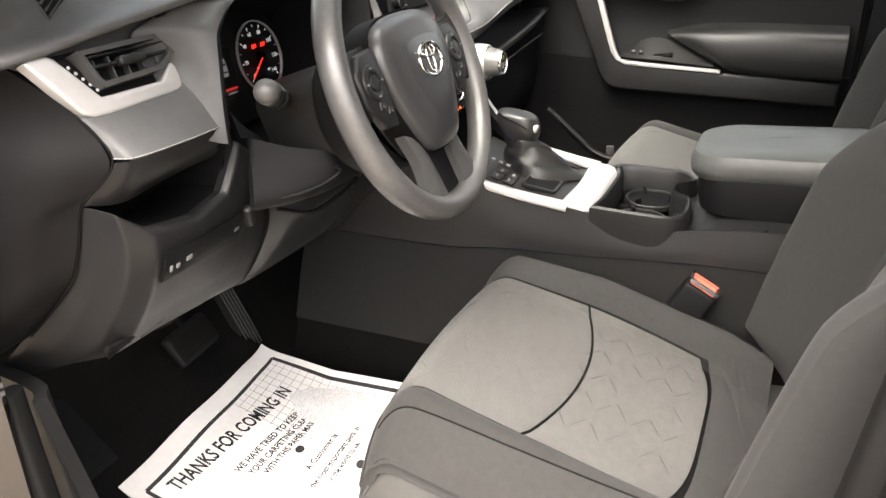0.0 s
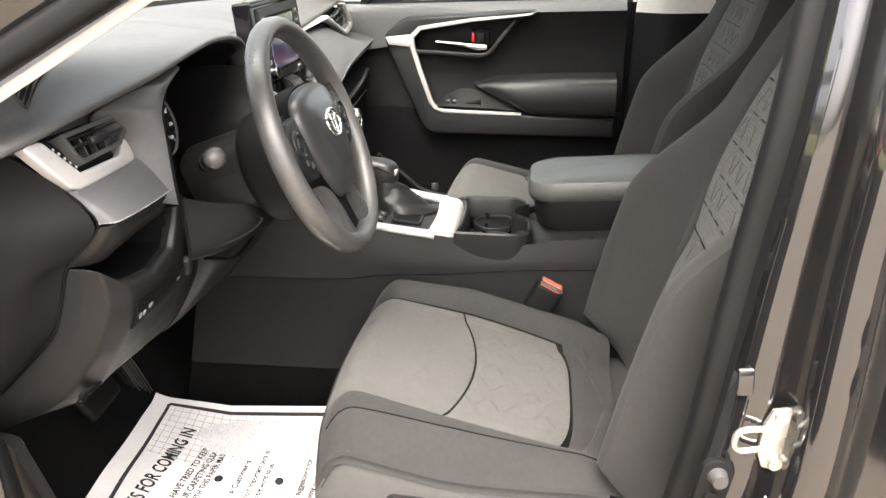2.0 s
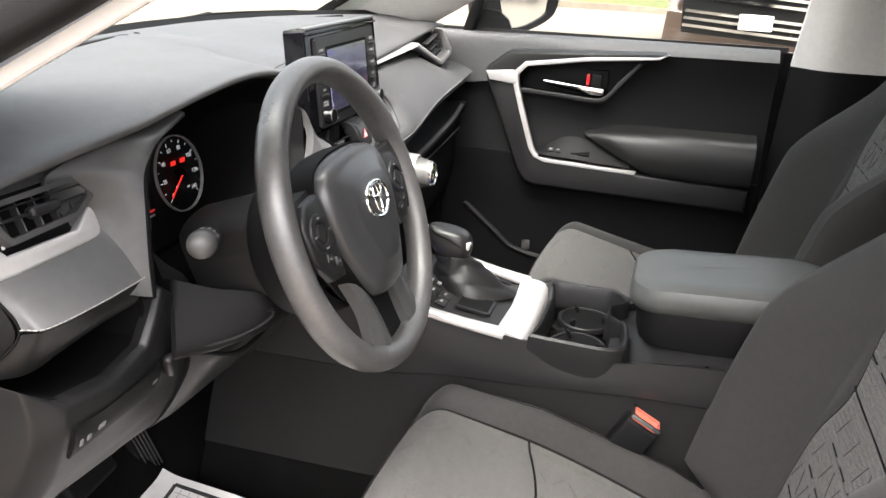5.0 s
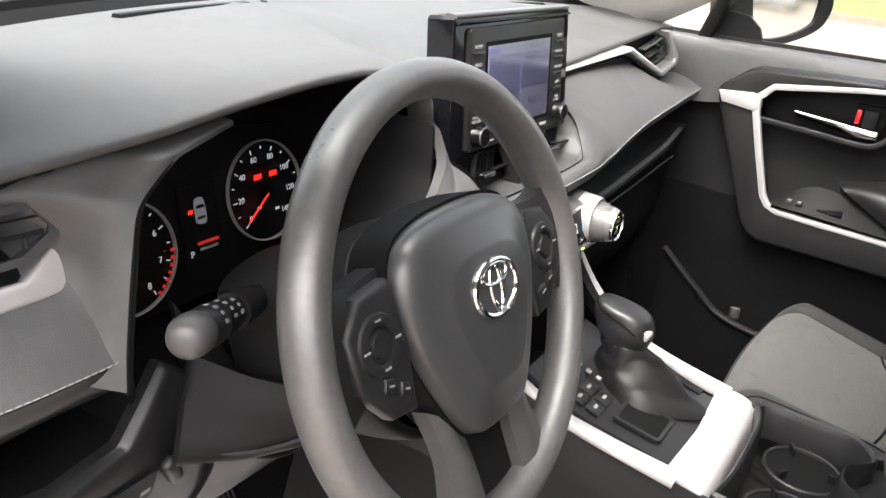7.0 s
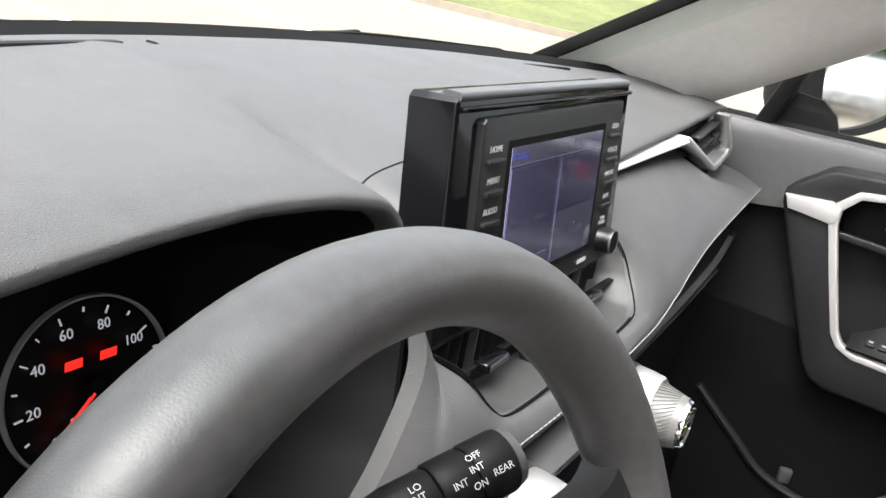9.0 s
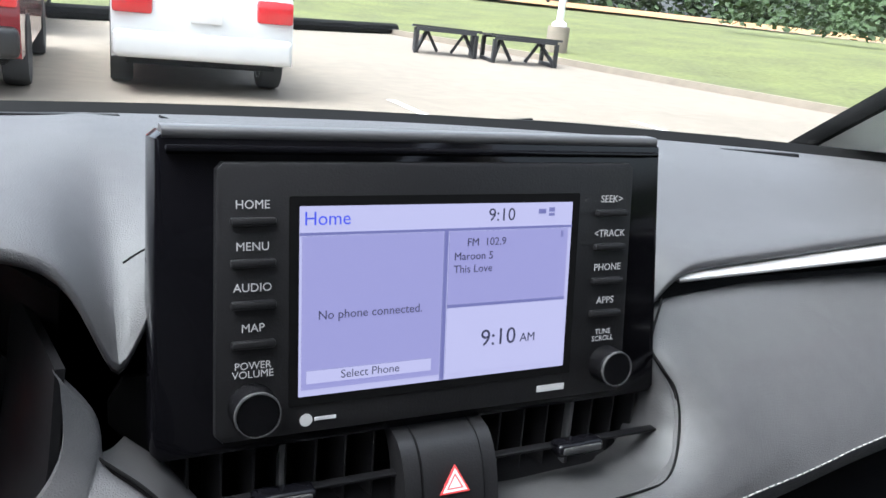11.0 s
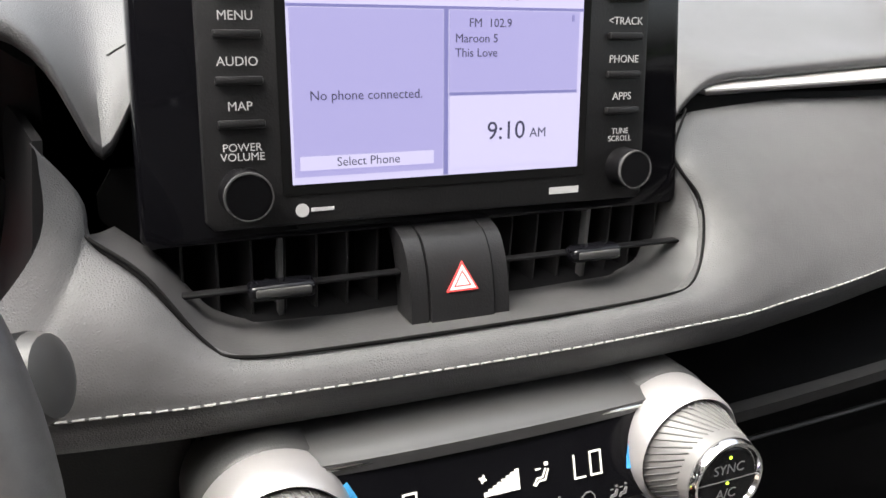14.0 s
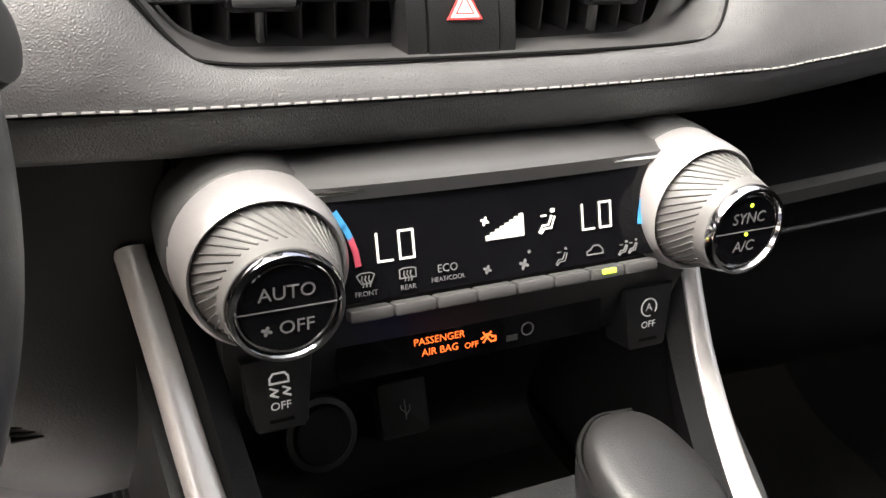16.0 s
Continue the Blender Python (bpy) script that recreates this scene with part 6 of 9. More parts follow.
part("hub_pad", hub(1, 0, [(1.0, 0.035), (1.0, -0.004), (0.985, -0.012), (0.94, -0.0175), (0.80, -0.0225), (0.66, -0.025), (0.60, -0.0285), (0.56, -0.0295), (0.3, -0.031), (0.02, -0.0315)]), "hub", wheel, "smooth charcoal airbag cover")
part("hub_gap", hub(1, 0, [(1.03, 0.03), (1.03, -0.004), (0.99, -0.003)]), "black", wheel)
part("hub_frame", patch([[WM @ Vector(p) for p in ((-0.12, 0.02, 0.037), (-0.08, 0.012, 0.052), (0, 0.012, 0.064), (0.08, 0.012, 0.052), (0.12, 0.02, 0.037))], [WM @ Vector(p) for p in ((-0.12, 0.02, 0.035), (-0.09, 0.004, 0.045), (0, 0.004, 0.055), (0.09, 0.004, 0.045), (0.12, 0.02, 0.035))]], 24, 6, 0.02, WM.to_3x3() @ Vector((0, 1, 0))), "pad", wheel, "grained shroud behind the hub")
for _s in (-1, 1):
    part("spoke", patch([[WM @ Vector((_s * x, y, z)) for x, y, z in ((0.07, 0.004, 0.058), (0.11, 0.004, 0.052), (0.14, -0.004, 0.055), (0.165, -0.006, 0.075))], [WM @ Vector((_s * x, y, z)) for x, y, z in ((0.07, -0.002, 0.02), (0.11, -0.006, 0.015), (0.14, -0.008, 0.015), (0.170, -0.006, 0.02))], [WM @ Vector((_s * x, y, z)) for x, y, z in ((0.065, 0.006, -0.03), (0.105, 0.004, -0.03), (0.135, 0.0, -0.028), (0.166, -0.004, -0.045))]], 18, 12, 0.018, WM.to_3x3() @ Vector((0, 1, 0))), "plastic", wheel, "grained black spoke")
    sp = part("switch_pad", prism([(x * _s, z) for x, z in [(0.095, 0.05), (0.13, 0.046), (0.148, 0.025), (0.145, -0.012), (0.118, -0.042), (0.092, -0.045), (0.088, 0.0)]], 0.012, WM @ pose(0, -0.0115, 0), 0.005, 3), "plastic", wheel, "black switch pod")
    part("control_ring", lathe([(0.0125, 0.0), (0.0130, -0.0028), (0.0165, -0.0036), (0.0205, -0.0026), (0.0215, 0.0)], 36, WM @ pose(_s * 0.119, -0.0112, 0.012)), "plastic", sp)
    part("control_centre", lathe([(0, -0.0032), (0.0085, -0.0032), (0.0095, 0.0)], 28, WM @ pose(_s * 0.119, -0.0112, 0.012)), "plastic", sp)
    for _a in (0, 90, 180, 270):
        part("control_mark", rbox((0.006, 0.0003, 0.0016), WM @ Vector((_s * 0.119 + 0.0165 * math.cos(radians(_a)), -0.0150, 0.012 + 0.0165 * math.sin(radians(_a)))), (-21, 0, 0), 0), "mark_grey", sp)
    for _k in range(2):
        part("small_key", rbox((0.013, 0.004, 0.010), WM @ Vector((_s * (0.103 + 0.015 * _k), -0.0115, -0.025 + 0.008 * _k)), (-21, _s * -20, 0), 0.0015), "plastic", sp)
        part("control_mark", rbox((0.006, 0.0003, 0.0014), WM @ Vector((_s * (0.103 + 0.015 * _k), -0.0138, -0.025 + 0.008 * _k)), (-21, _s * -20, 0), 0), "mark_grey", sp)
    part("lower_spoke", patch([[WM @ Vector((_s * x, y, z)) for x, y, z in ((0.036, 0.004, -0.078), (0.030, 0.0, -0.115), (0.030, -0.006, -0.160))], [WM @ Vector((_s * x, y, z)) for x, y, z in ((0.052, -0.002, -0.072), (0.046, -0.006, -0.112), (0.050, -0.009, -0.158))], [WM @ Vector((_s * x, y, z)) for x, y, z in ((0.066, 0.006, -0.062), (0.062, 0.0, -0.105), (0.076, -0.004, -0.150))]], 14, 8, 0.014, WM.to_3x3() @ Vector((0, 1, 0))), "plastic_grey", wheel, "satin grey lower spoke")
part("lower_web", patch([[WM @ Vector(p) for p in ((-0.032, 0.012, -0.085), (0, 0.012, -0.09), (0.032, 0.012, -0.085))], [WM @ Vector(p) for p in ((-0.03, 0.006, -0.165), (0, 0.006, -0.168), (0.03, 0.006, -0.165))]], 8, 5, 0.01, WM.to_3x3() @ Vector((0, 1, 0))), "plastic_dark", wheel)
# maker's emblem as plain ovals
EM = WM @ pose(0, -0.0318, 0.012)


def oval(a, b, r, dx=0, dz=0):
    return sweep([EM @ Vector((dx + a * math.cos(2 * math.pi * i / 40), 0, dz + b * math.sin(2 * math.pi * i / 40))) for i in range(40)], circle(r, 8), closed=True, up=EM.to_3x3() @ Vector((0, 1, 0)))


em = part("emblem", oval(0.0300, 0.0205, 0.0024), "chrome", wheel, "chrome emblem of plain ovals")
part("emblem_oval", oval(0.0185, 0.0075, 0.0017, 0, 0.0105), "chrome", em)
part("emblem_oval", oval(0.0075, 0.0185, 0.0017), "chrome", em)

# ---- column and stalks ----
column = thing("steering_column", (-0.362, -0.03, 0.88), "dark grey plastic steering column shroud", "steering column")
def shroud_ring(y, k):
    return [WM @ Vector((x * k, y, z * k)) for x, z in ((-0.062, 0.0), (-0.056, 0.036), (0, 0.05), (0.056, 0.036), (0.062, 0.0), (0.054, -0.055), (0, -0.075), (-0.054, -0.055), (-0.062, -0.0))]


part("shroud", patch([shroud_ring(0.03, 1.0), shroud_ring(0.09, 1.06), shroud_ring(0.20, 1.1)], 60, 12), "plastic", column, "two-piece shroud")
part("shroud_collar", sweep([WM @ Vector((0.072 * math.cos(2 * math.pi * i / 48), 0.026, 0.068 * math.sin(2 * math.pi * i / 48) - 0.004)) for i in range(48)], circle(0.009, 8, 0.012), closed=True, up=WM.to_3x3() @ Vector((0, 1, 0))), "plastic_dark", column)
part("wheel_housing", patch([[WM @ Vector((rx * math.cos(a), y, rz * math.sin(a) - 0.019)) for a in [2 * math.pi * i / 24 for i in range(25)]] for y, rx, rz in ((0.034, 0.085, 0.080), (0.040, 0.094, 0.088), (0.070, 0.096, 0.090), (0.098, 0.092, 0.086), (0.106, 0.080, 0.074))], 72, 16), "plastic_dark", column, "black housing behind the steering wheel")
part("shroud_screw", lathe([(0, -0.001), (0.0045, -0.001), (0.0045, 0.004)], 14, WM @ pose(-0.064, 0.075, -0.02, 0, 0, -80)), "black", column)
part("column_apron", skin([[(-0.475, 0.02, 0.952), (-0.452, -0.020, 0.938), (-0.425, -0.062, 0.930), (-0.36, -0.085, 0.925), (-0.29, -0.062, 0.935)], [(-0.490, 0.012, 0.915), (-0.462, -0.030, 0.905), (-0.428, -0.072, 0.908), (-0.36, -0.092, 0.905), (-0.285, -0.070, 0.910)], [(-0.505, 0.005, 0.872), (-0.468, -0.030, 0.870), (-0.430, -0.062, 0.878), (-0.36, -0.075, 0.880), (-0.285, -0.060, 0.880)], [(-0.495, 0.03, 0.855), (-0.455, 0.02, 0.850), (-0.42, 0.0, 0.850), (-0.36, -0.01, 0.850), (-0.29, 0.0, 0.850)]], 50, 24, 0.006), "plastic_dark", column, "dark moulded apron under the column")
part("tilt_lever_slot", sweep([Vector((-0.452, -0.043, 0.893)) + Vector((0.030, -0.0335, 0.012)) * math.cos(a) + Vector((0.004, 0.004, 0.010)) * math.sin(a) for a in [2 * math.pi * i / 28 for i in range(28)]], circle(0.003, 6), closed=True, up=(0.6, 0.6, 0.3)), "plastic_dark", column)
part("column_lock", patch([[(-0.46, 0.03, 0.90), (-0.44, 0.01, 0.87), (-0.40, 0.0, 0.86)], [(-0.46, 0.06, 0.98), (-0.45, 0.05, 0.96), (-0.43, 0.04, 0.94)]], 8, 6, 0.01), "plastic", column)
stalk = thing("lamp_stalk", (-0.47, -0.03, 0.99), "black lamp stalk with a pale grey end cap", "control stalk")
_p0, _p1 = Vector((-0.435, -0.005, 0.995)), Vector((-0.565, -0.075, 1.040))
_dir = (_p1 - _p0).normalized()
part("arm", sweep([_p0 - _dir * 0.04, _p0, _p0.lerp(_p1, 0.35)], lambda f: circle(0.011 + 0.004 * f, 14)), "plastic_dark", stalk)
part("barrel", sweep([_p0.lerp(_p1, k) for k in (0.35, 0.40, 0.50, 0.58, 0.62)], lambda f: circle((0.0105, 0.0128, 0.0136, 0.0140, 0.0134)[round(f * 4)], 22)), "plastic_dark", stalk)
part("twist_ring", sweep([_p0.lerp(_p1, k) for k in (0.625, 0.64, 0.72, 0.79, 0.805)], lambda f: circle((0.0134, 0.0146, 0.0148, 0.0146, 0.0136)[round(f * 4)], 24)), "plastic", stalk, "knurled black twist ring")
part("end_cap", sweep([_p0.lerp(_p1, k) for k in (0.81, 0.825, 0.87, 0.92, 0.955, 0.978, 0.99)], lambda f: circle((0.0136, 0.0144, 0.0150, 0.0146, 0.0128, 0.0092, 0.0035)[round(f * 6)], 26)), "cap_grey", stalk, "rounded pale grey end cap")
_sup = Vector((0.0, -0.6, 0.8))
_sup = (_sup - _dir * _sup.dot(_dir)).normalized()
_sside = _dir.cross(_sup)
for _k, _r, _n in ((0.45, 0.0136, 3), (0.56, 0.0140, 4), (0.70, 0.0149, 4)):
    for _i in range(_n):
        _a = -0.5 + 0.42 * _i
        _nrm = _sup * math.cos(_a) + _sside * math.sin(_a)
        _tan = _dir.cross(_nrm)
        _o = _p0.lerp(_p1, _k) + _nrm * _r
        bm = rbox((0.0052 - 0.0012 * (_i % 2), 0.0028, 0.0006), (0, 0, 0), (0, 0, 0), 0)
        bm.transform(Matrix(((_dir.x, _tan.x, _nrm.x, _o.x), (_dir.y, _tan.y, _nrm.y, _o.y), (_dir.z, _tan.z, _nrm.z, _o.z), (0, 0, 0, 1))))
        part("stalk_mark", bm, "mark_grey", stalk)
wiper = thing("wiper_stalk", (-0.2, -0.06, 1.01), "black wiper stalk with white printed settings", "control stalk")
_q0, _q1 = Vector((-0.315, -0.022, 0.996)), Vector((-0.177, -0.078, 1.035))
part("arm", sweep([_q0.lerp(_q1, k) for k in (-0.2, 0.0, 0.3, 0.5)], lambda f: circle((0.010, 0.010, 0.011, 0.0155)[round(f * 3)], 16)), "plastic_dark", wiper)
for _k0, _k1, _r in ((0.5, 0.66, 0.0158), (0.665, 0.80, 0.0168), (0.805, 0.95, 0.0172)):
    part("barrel", sweep([_q0.lerp(_q1, k) for k in (_k0, _k0 + 0.01, _k1 - 0.01, _k1)], lambda f, r=_r: circle(r * (0.94 if f in (0, 1) else 1.0), 22)), "plastic_dark", wiper)
# Lighter than the barrel: light on the cap is put into its grey.
part("end_cap", sweep([_q0.lerp(_q1, k) for k in (0.95, 0.985, 1.0)], lambda f: circle((0.0168, 0.015, 0.009)[round(f * 2)], 20)), "cap_grey", wiper)
_wd = (_q1 - _q0).normalized()
_wup = Vector((0, -0.62, 0.78))
_wup = (_wup - _wd * _wup.dot(_wd)).normalized()
_wn = _wd.cross(_wup)


def on_stalk(words, k, up, size, r):
    n = (_wup * math.cos(up) - _wn * math.sin(up) * -1).normalized()
    o = _q0.lerp(_q1, k) + n * (r + 0.0004)
    tdir = n.cross(_wd)
    m = Matrix((( _wd.x, -n.x, -tdir.x * -1, o.x), (_wd.y, -n.y, -tdir.y * -1, o.y), (_wd.z, -n.z, -tdir.z * -1, o.z), (0, 0, 0, 1)))
    part("stalk_word", text_bm(words, size, m, 0.0001), "white_mark", wiper)


for _w, _k, _u in (("MIST", 0.56, 0.5), ("OFF", 0.57, 0.2), ("INT", 0.58, -0.1), ("LO", 0.585, -0.4), ("INT", 0.725, 0.1), ("ON", 0.79, 0.35), ("INT", 0.80, -0.1), ("OFF", 0.81, -0.45), ("REAR", 0.885, 0.25)):
    on_stalk(_w, _k, _u, 0.0052, 0.0172)

# ---- centre console ----
console = thing("centre_console", (0, -0.4, 0.37), "dark grey centre console with a silver shifter surround and cup holders", "centre console")
for _s in (-1, 1):
    part("side_panel", patch([[(_s * 0.150, 0.12, 0.93), (_s * 0.135, -0.1, 0.825), (_s * 0.112, -0.2, 0.785), (_s * 0.108, -0.325, 0.768), (_s * 0.108, -0.43, 0.750), (_s * 0.115, -0.55, 0.772), (_s * 0.115, -0.75, 0.785)], [(_s * 0.155, 0.12, 0.80), (_s * 0.138, -0.1, 0.74), (_s * 0.120, -0.2, 0.728), (_s * 0.114, -0.325, 0.718), (_s * 0.114, -0.43, 0.722), (_s * 0.119, -0.55, 0.735), (_s * 0.119, -0.75, 0.75)], [(_s * 0.155, 0.12, 0.69), (_s * 0.138, -0.1, 0.686), (_s * 0.120, -0.2, 0.690), (_s * 0.114, -0.325, 0.695), (_s * 0.114, -0.43, 0.705), (_s * 0.119, -0.55, 0.715), (_s * 0.119, -0.75, 0.72)]], 40, 12, 0.008), "plastic", console)
    _t0 = [(0.153, 0.16, 0.687), (0.136, -0.1, 0.683), (0.117, -0.2, 0.687), (0.111, -0.325, 0.692), (0.111, -0.43, 0.702), (0.116, -0.55, 0.712), (0.116, -0.75, 0.717)]
    _t1 = [(0.156, 0.2, 0.495), (0.141, -0.1, 0.488), (0.126, -0.2, 0.490), (0.121, -0.325, 0.490), (0.121, -0.43, 0.490), (0.121, -0.55, 0.490), (0.121, -0.75, 0.490)]
    _t2 = [(0.13, 0.24, 0.37), (0.13, -0.1, 0.36), (0.13, -0.2, 0.36), (0.13, -0.325, 0.36), (0.13, -0.43, 0.36), (0.13, -0.55, 0.36), (0.13, -0.75, 0.36)]
    part("lower_panel", patch([[(_s * x, y, z) for x, y, z in r] for r in (_t0, [tuple((Vector(a) + Vector(b)) / 2 + Vector((0.003, 0, 0))) for a, b in zip(_t0, _t1)], _t1)], 40, 12, 0.008), "trim_low", console, "matt charcoal lower side panel")
    part("carpet_flank", patch([[(_s * (x - 0.004), y, z) for x, y, z in r] for r in (_t1, [tuple((Vector(a) + Vector(b)) / 2) for a, b in zip(_t1, _t2)], _t2)], 40, 10, 0.006), "carpet", console, "black carpet on the tunnel")
    # silver rail that climbs to the climate dial
    part("silver_rail", sweep(spline([(_s * 0.147, -0.018, 0.928), (_s * 0.141, -0.045, 0.895), (_s * 0.132, -0.09, 0.842), (_s * 0.121, -0.15, 0.800), (_s * 0.114, -0.22, 0.782), (_s * 0.108, -0.30, 0.770)], 30), lambda f: rounded(0.012 + 0.014 * f * f, 0.012, 0.004, 4), up=(0, 0.5, 1)), "silver", console, "satin silver rail")
    part("rail_edge", sweep(spline([(_s * 0.135, -0.020, 0.925), (_s * 0.128, -0.047, 0.892), (_s * 0.118, -0.092, 0.838), (_s * 0.107, -0.152, 0.795), (_s * 0.097, -0.22, 0.775), (_s * 0.090, -0.27, 0.764)], 24), [(-0.006, -0.012), (0.006, -0.012), (0.006, 0.006), (-0.006, 0.006)], up=(0, 0.5, 1)), "plastic_dark", console)
part("silver_rear", skin([[(-0.098, -0.286, 0.772), (0.0, -0.292, 0.773), (0.098, -0.286, 0.772)], [(-0.112, -0.298, 0.7745), (0.0, -0.303, 0.7745), (0.112, -0.298, 0.7745)], [(-0.115, -0.318, 0.772), (0.0, -0.320, 0.773), (0.115, -0.318, 0.772)], [(-0.113, -0.334, 0.764), (0.0, -0.336, 0.765), (0.113, -0.334, 0.764)], [(-0.110, -0.342, 0.745), (0.0, -0.342, 0.745), (0.110, -0.342, 0.745)]], 24, 20, 0.01, (0, 0, -1)), "silver", console, "satin silver rear of the surround")
part("shift_plate", patch([[(-0.098, -0.10, 0.808), (0, -0.10, 0.810), (0.098, -0.10, 0.808)], [(-0.095, -0.2, 0.775), (0, -0.2, 0.776), (0.095, -0.2, 0.775)], [(-0.094, -0.294, 0.766), (0, -0.298, 0.767), (0.094, -0.294, 0.766)]], 12, 12, 0.006, (0, 0, -1)), "plastic", console, "grey switch plate")
# A thin slab: the shade inside the pocket is put in as black.
part("storage_pocket", rbox((0.05, 0.052, 0.002), (-0.03, -0.236, 0.7745), (8, 0, 0), 0.003), "black", console)
part("pocket_rim", frame_ring(rounded(0.058, 0.060, 0.006), rounded(0.049, 0.051, 0.004), 0.004, Matrix.Translation((-0.03, -0.236, 0.7775)) @ pose(0, 0, 0, -82, 0, 0)), "plastic", console)
for _i in range(4):
    part("console_switch", rbox((0.024, 0.018, 0.005), (-0.058 + 0.026 * (_i % 2), -0.185 + 0.021 * (_i // 2), 0.7815 + 0.006 * (_i // 2)), (18, 0, 0), 0.0012), "plastic", console)
    part("switch_mark", rbox((0.009, 0.004, 0.0006), (-0.058 + 0.026 * (_i % 2), -0.185 + 0.021 * (_i // 2), 0.7845 + 0.006 * (_i // 2)), (18, 0, 0), 0), "mark_grey", console)
M["lamp_blue"] = material("blue_lamp", (0.02, 0.02, 0.4), 0.4, emit=((0.08, 0.10, 1.0), 1.2), vary=0.02)
for _i in range(4):
    part("gear_mark", rbox((0.007, 0.007, 0.003), (-0.01 - 0.0 * _i, -0.125 - 0.014 * _i, 0.806 - 0.0044 * _i), (18, 0, 0), 0.001), "lamp_blue" if _i == 0 else "mark_grey", console)
# gear lever
lever = thing("gear_lever", (0.035, -0.17, 0.77), "black leather gear lever with a creased gaiter", "gear lever")


def gaiter(f, a):
    g = (1 - f) ** 1.35
    w, l = 0.0215 + 0.032 * g, 0.027 + 0.046 * g
    fold = math.sin(f * 8 + 1.5 * math.cos(a) + 1.9 * math.sin(a) + 0.6 * math.sin(3 * a))
    k = 1 + 0.16 * (abs(fold) - 0.5) * (0.25 + 0.75 * f) * (1 if f < 0.95 else 0)
    pleat = 1 + 0.07 * math.cos(4 * a) * g
    return Vector((0.036 - 0.005 * f + k * pleat * w * math.cos(a), -0.213 + 0.040 * f + k * pleat * l * math.sin(a), 0.772 + 0.066 * f + 0.004 * math.sin(a * 2 + 7 * f) * f * (1 - f) * 4))
bm = bmesh.new()
grid(bm, [[gaiter(j / 40, 2 * math.pi * i / 48) for i in range(48)] for j in range(41)], closed_u=True)
part("gaiter", bm, "leather", lever, "creased black gaiter")
part("neck_ring", lathe([(0.018, -0.003), (0.0225, -0.003), (0.0225, 0.003), (0.018, 0.003)], 28, Matrix.Translation((0.032, -0.174, 0.832)) @ pose(0, 0, 0, 75, 0, 0)), "chrome", lever)
_rows = []
for _f, _rx, _ry, _dy, _z in ((0, 0.018, 0.022, -0.176, 0.832), (0.2, 0.023, 0.031, -0.174, 0.842), (0.45, 0.0265, 0.037, -0.172, 0.857), (0.7, 0.0260, 0.038, -0.170, 0.871), (0.88, 0.0215, 0.032, -0.169, 0.882), (1.0, 0.009, 0.014, -0.168, 0.886)):
    _rows.append([(0.031 + _rx * math.copysign(abs(math.cos(a)) ** 0.8, math.cos(a)), _dy + _ry * math.copysign(abs(math.sin(a)) ** 0.85, math.sin(a)) - 0.35 * (_ry * math.sin(a)) * 0.0, _z - 0.006 + 0.16 * _ry * math.sin(a)) for a in [2 * math.pi * i / 36 for i in range(36)]])
_cols = [spline([r[i] for r in _rows], 22) for i in range(36)]
bm = bmesh.new()
_v = grid(bm, [[_cols[i][j] for i in range(36)] for j in range(22)], closed_u=True)
bm.faces.new(_v[-1])
part("grip", bm, "grip", lever, "smooth black leather grip")
part("grip_seam", sweep(spline([(0.0045, -0.195, 0.856), (0.0035, -0.175, 0.866), (0.0058, -0.15, 0.875), (0.021, -0.136, 0.879), (0.041, -0.136, 0.879)], 24), circle(0.0012, 6)), "black", lever)
part("release_button", rbox((0.014, 0.010, 0.014), (0.021, -0.204, 0.854), (20, 0, 0), 0.004, 3), "silver", lever, "silver release button")
# cup holder
cup = thing("cup_holder", (-0.01, -0.40, 0.70), "black double cup holder with a raised rim", "cup holder")
_co = [(-0.118, -0.338), (-0.06, -0.345), (0.06, -0.345), (0.108, -0.338), (0.112, -0.40), (0.110, -0.452), (0.075, -0.478), (0.052, -0.468), (0.036, -0.452), (0.004, -0.452), (-0.014, -0.468), (-0.030, -0.482), (-0.100, -0.484), (-0.122, -0.460), (-0.122, -0.40)]
_co = [(p.x, p.z) for p in spline([(x, 0, y) for x, y in _co + _co[:1]], 61)[:-1]]
_ci = [(x * 0.90, -0.408 + (y + 0.408) * 0.86) for x, y in _co]
bm = bmesh.new()
grid(bm, [[(x * 0.975, -0.408 + (y + 0.408) * 0.98, 0.704) for x, y in _co], [(x * 0.99, y, 0.750) for x, y in _co], [(x, y, 0.770) for x, y in _co], [(x * 0.995, -0.408 + (y + 0.408) * 0.99, 0.7775) for x, y in _co], [(x * 0.965, -0.408 + (y + 0.408) * 0.95, 0.7805) for x, y in _co], [(x * 0.93, -0.408 + (y + 0.408) * 0.90, 0.7785) for x, y in _co], [(x, y, 0.770) for x, y in _ci], [(x * 0.98, -0.408 + (y + 0.408) * 0.97, 0.735) for x, y in _ci]], closed_u=True)
part("rim", bm, "plastic", cup, "moulded black raised rim")
_deck = prism([(x, y) for x, y in _ci], 0.004, Matrix.Translation((0, 0, 0.736)) @ pose(0, 0, 0, -90, 0, 0) @ Matrix.Diagonal((1, 1, -1, 1)))
part("floor_plate", _deck, "black", cup)
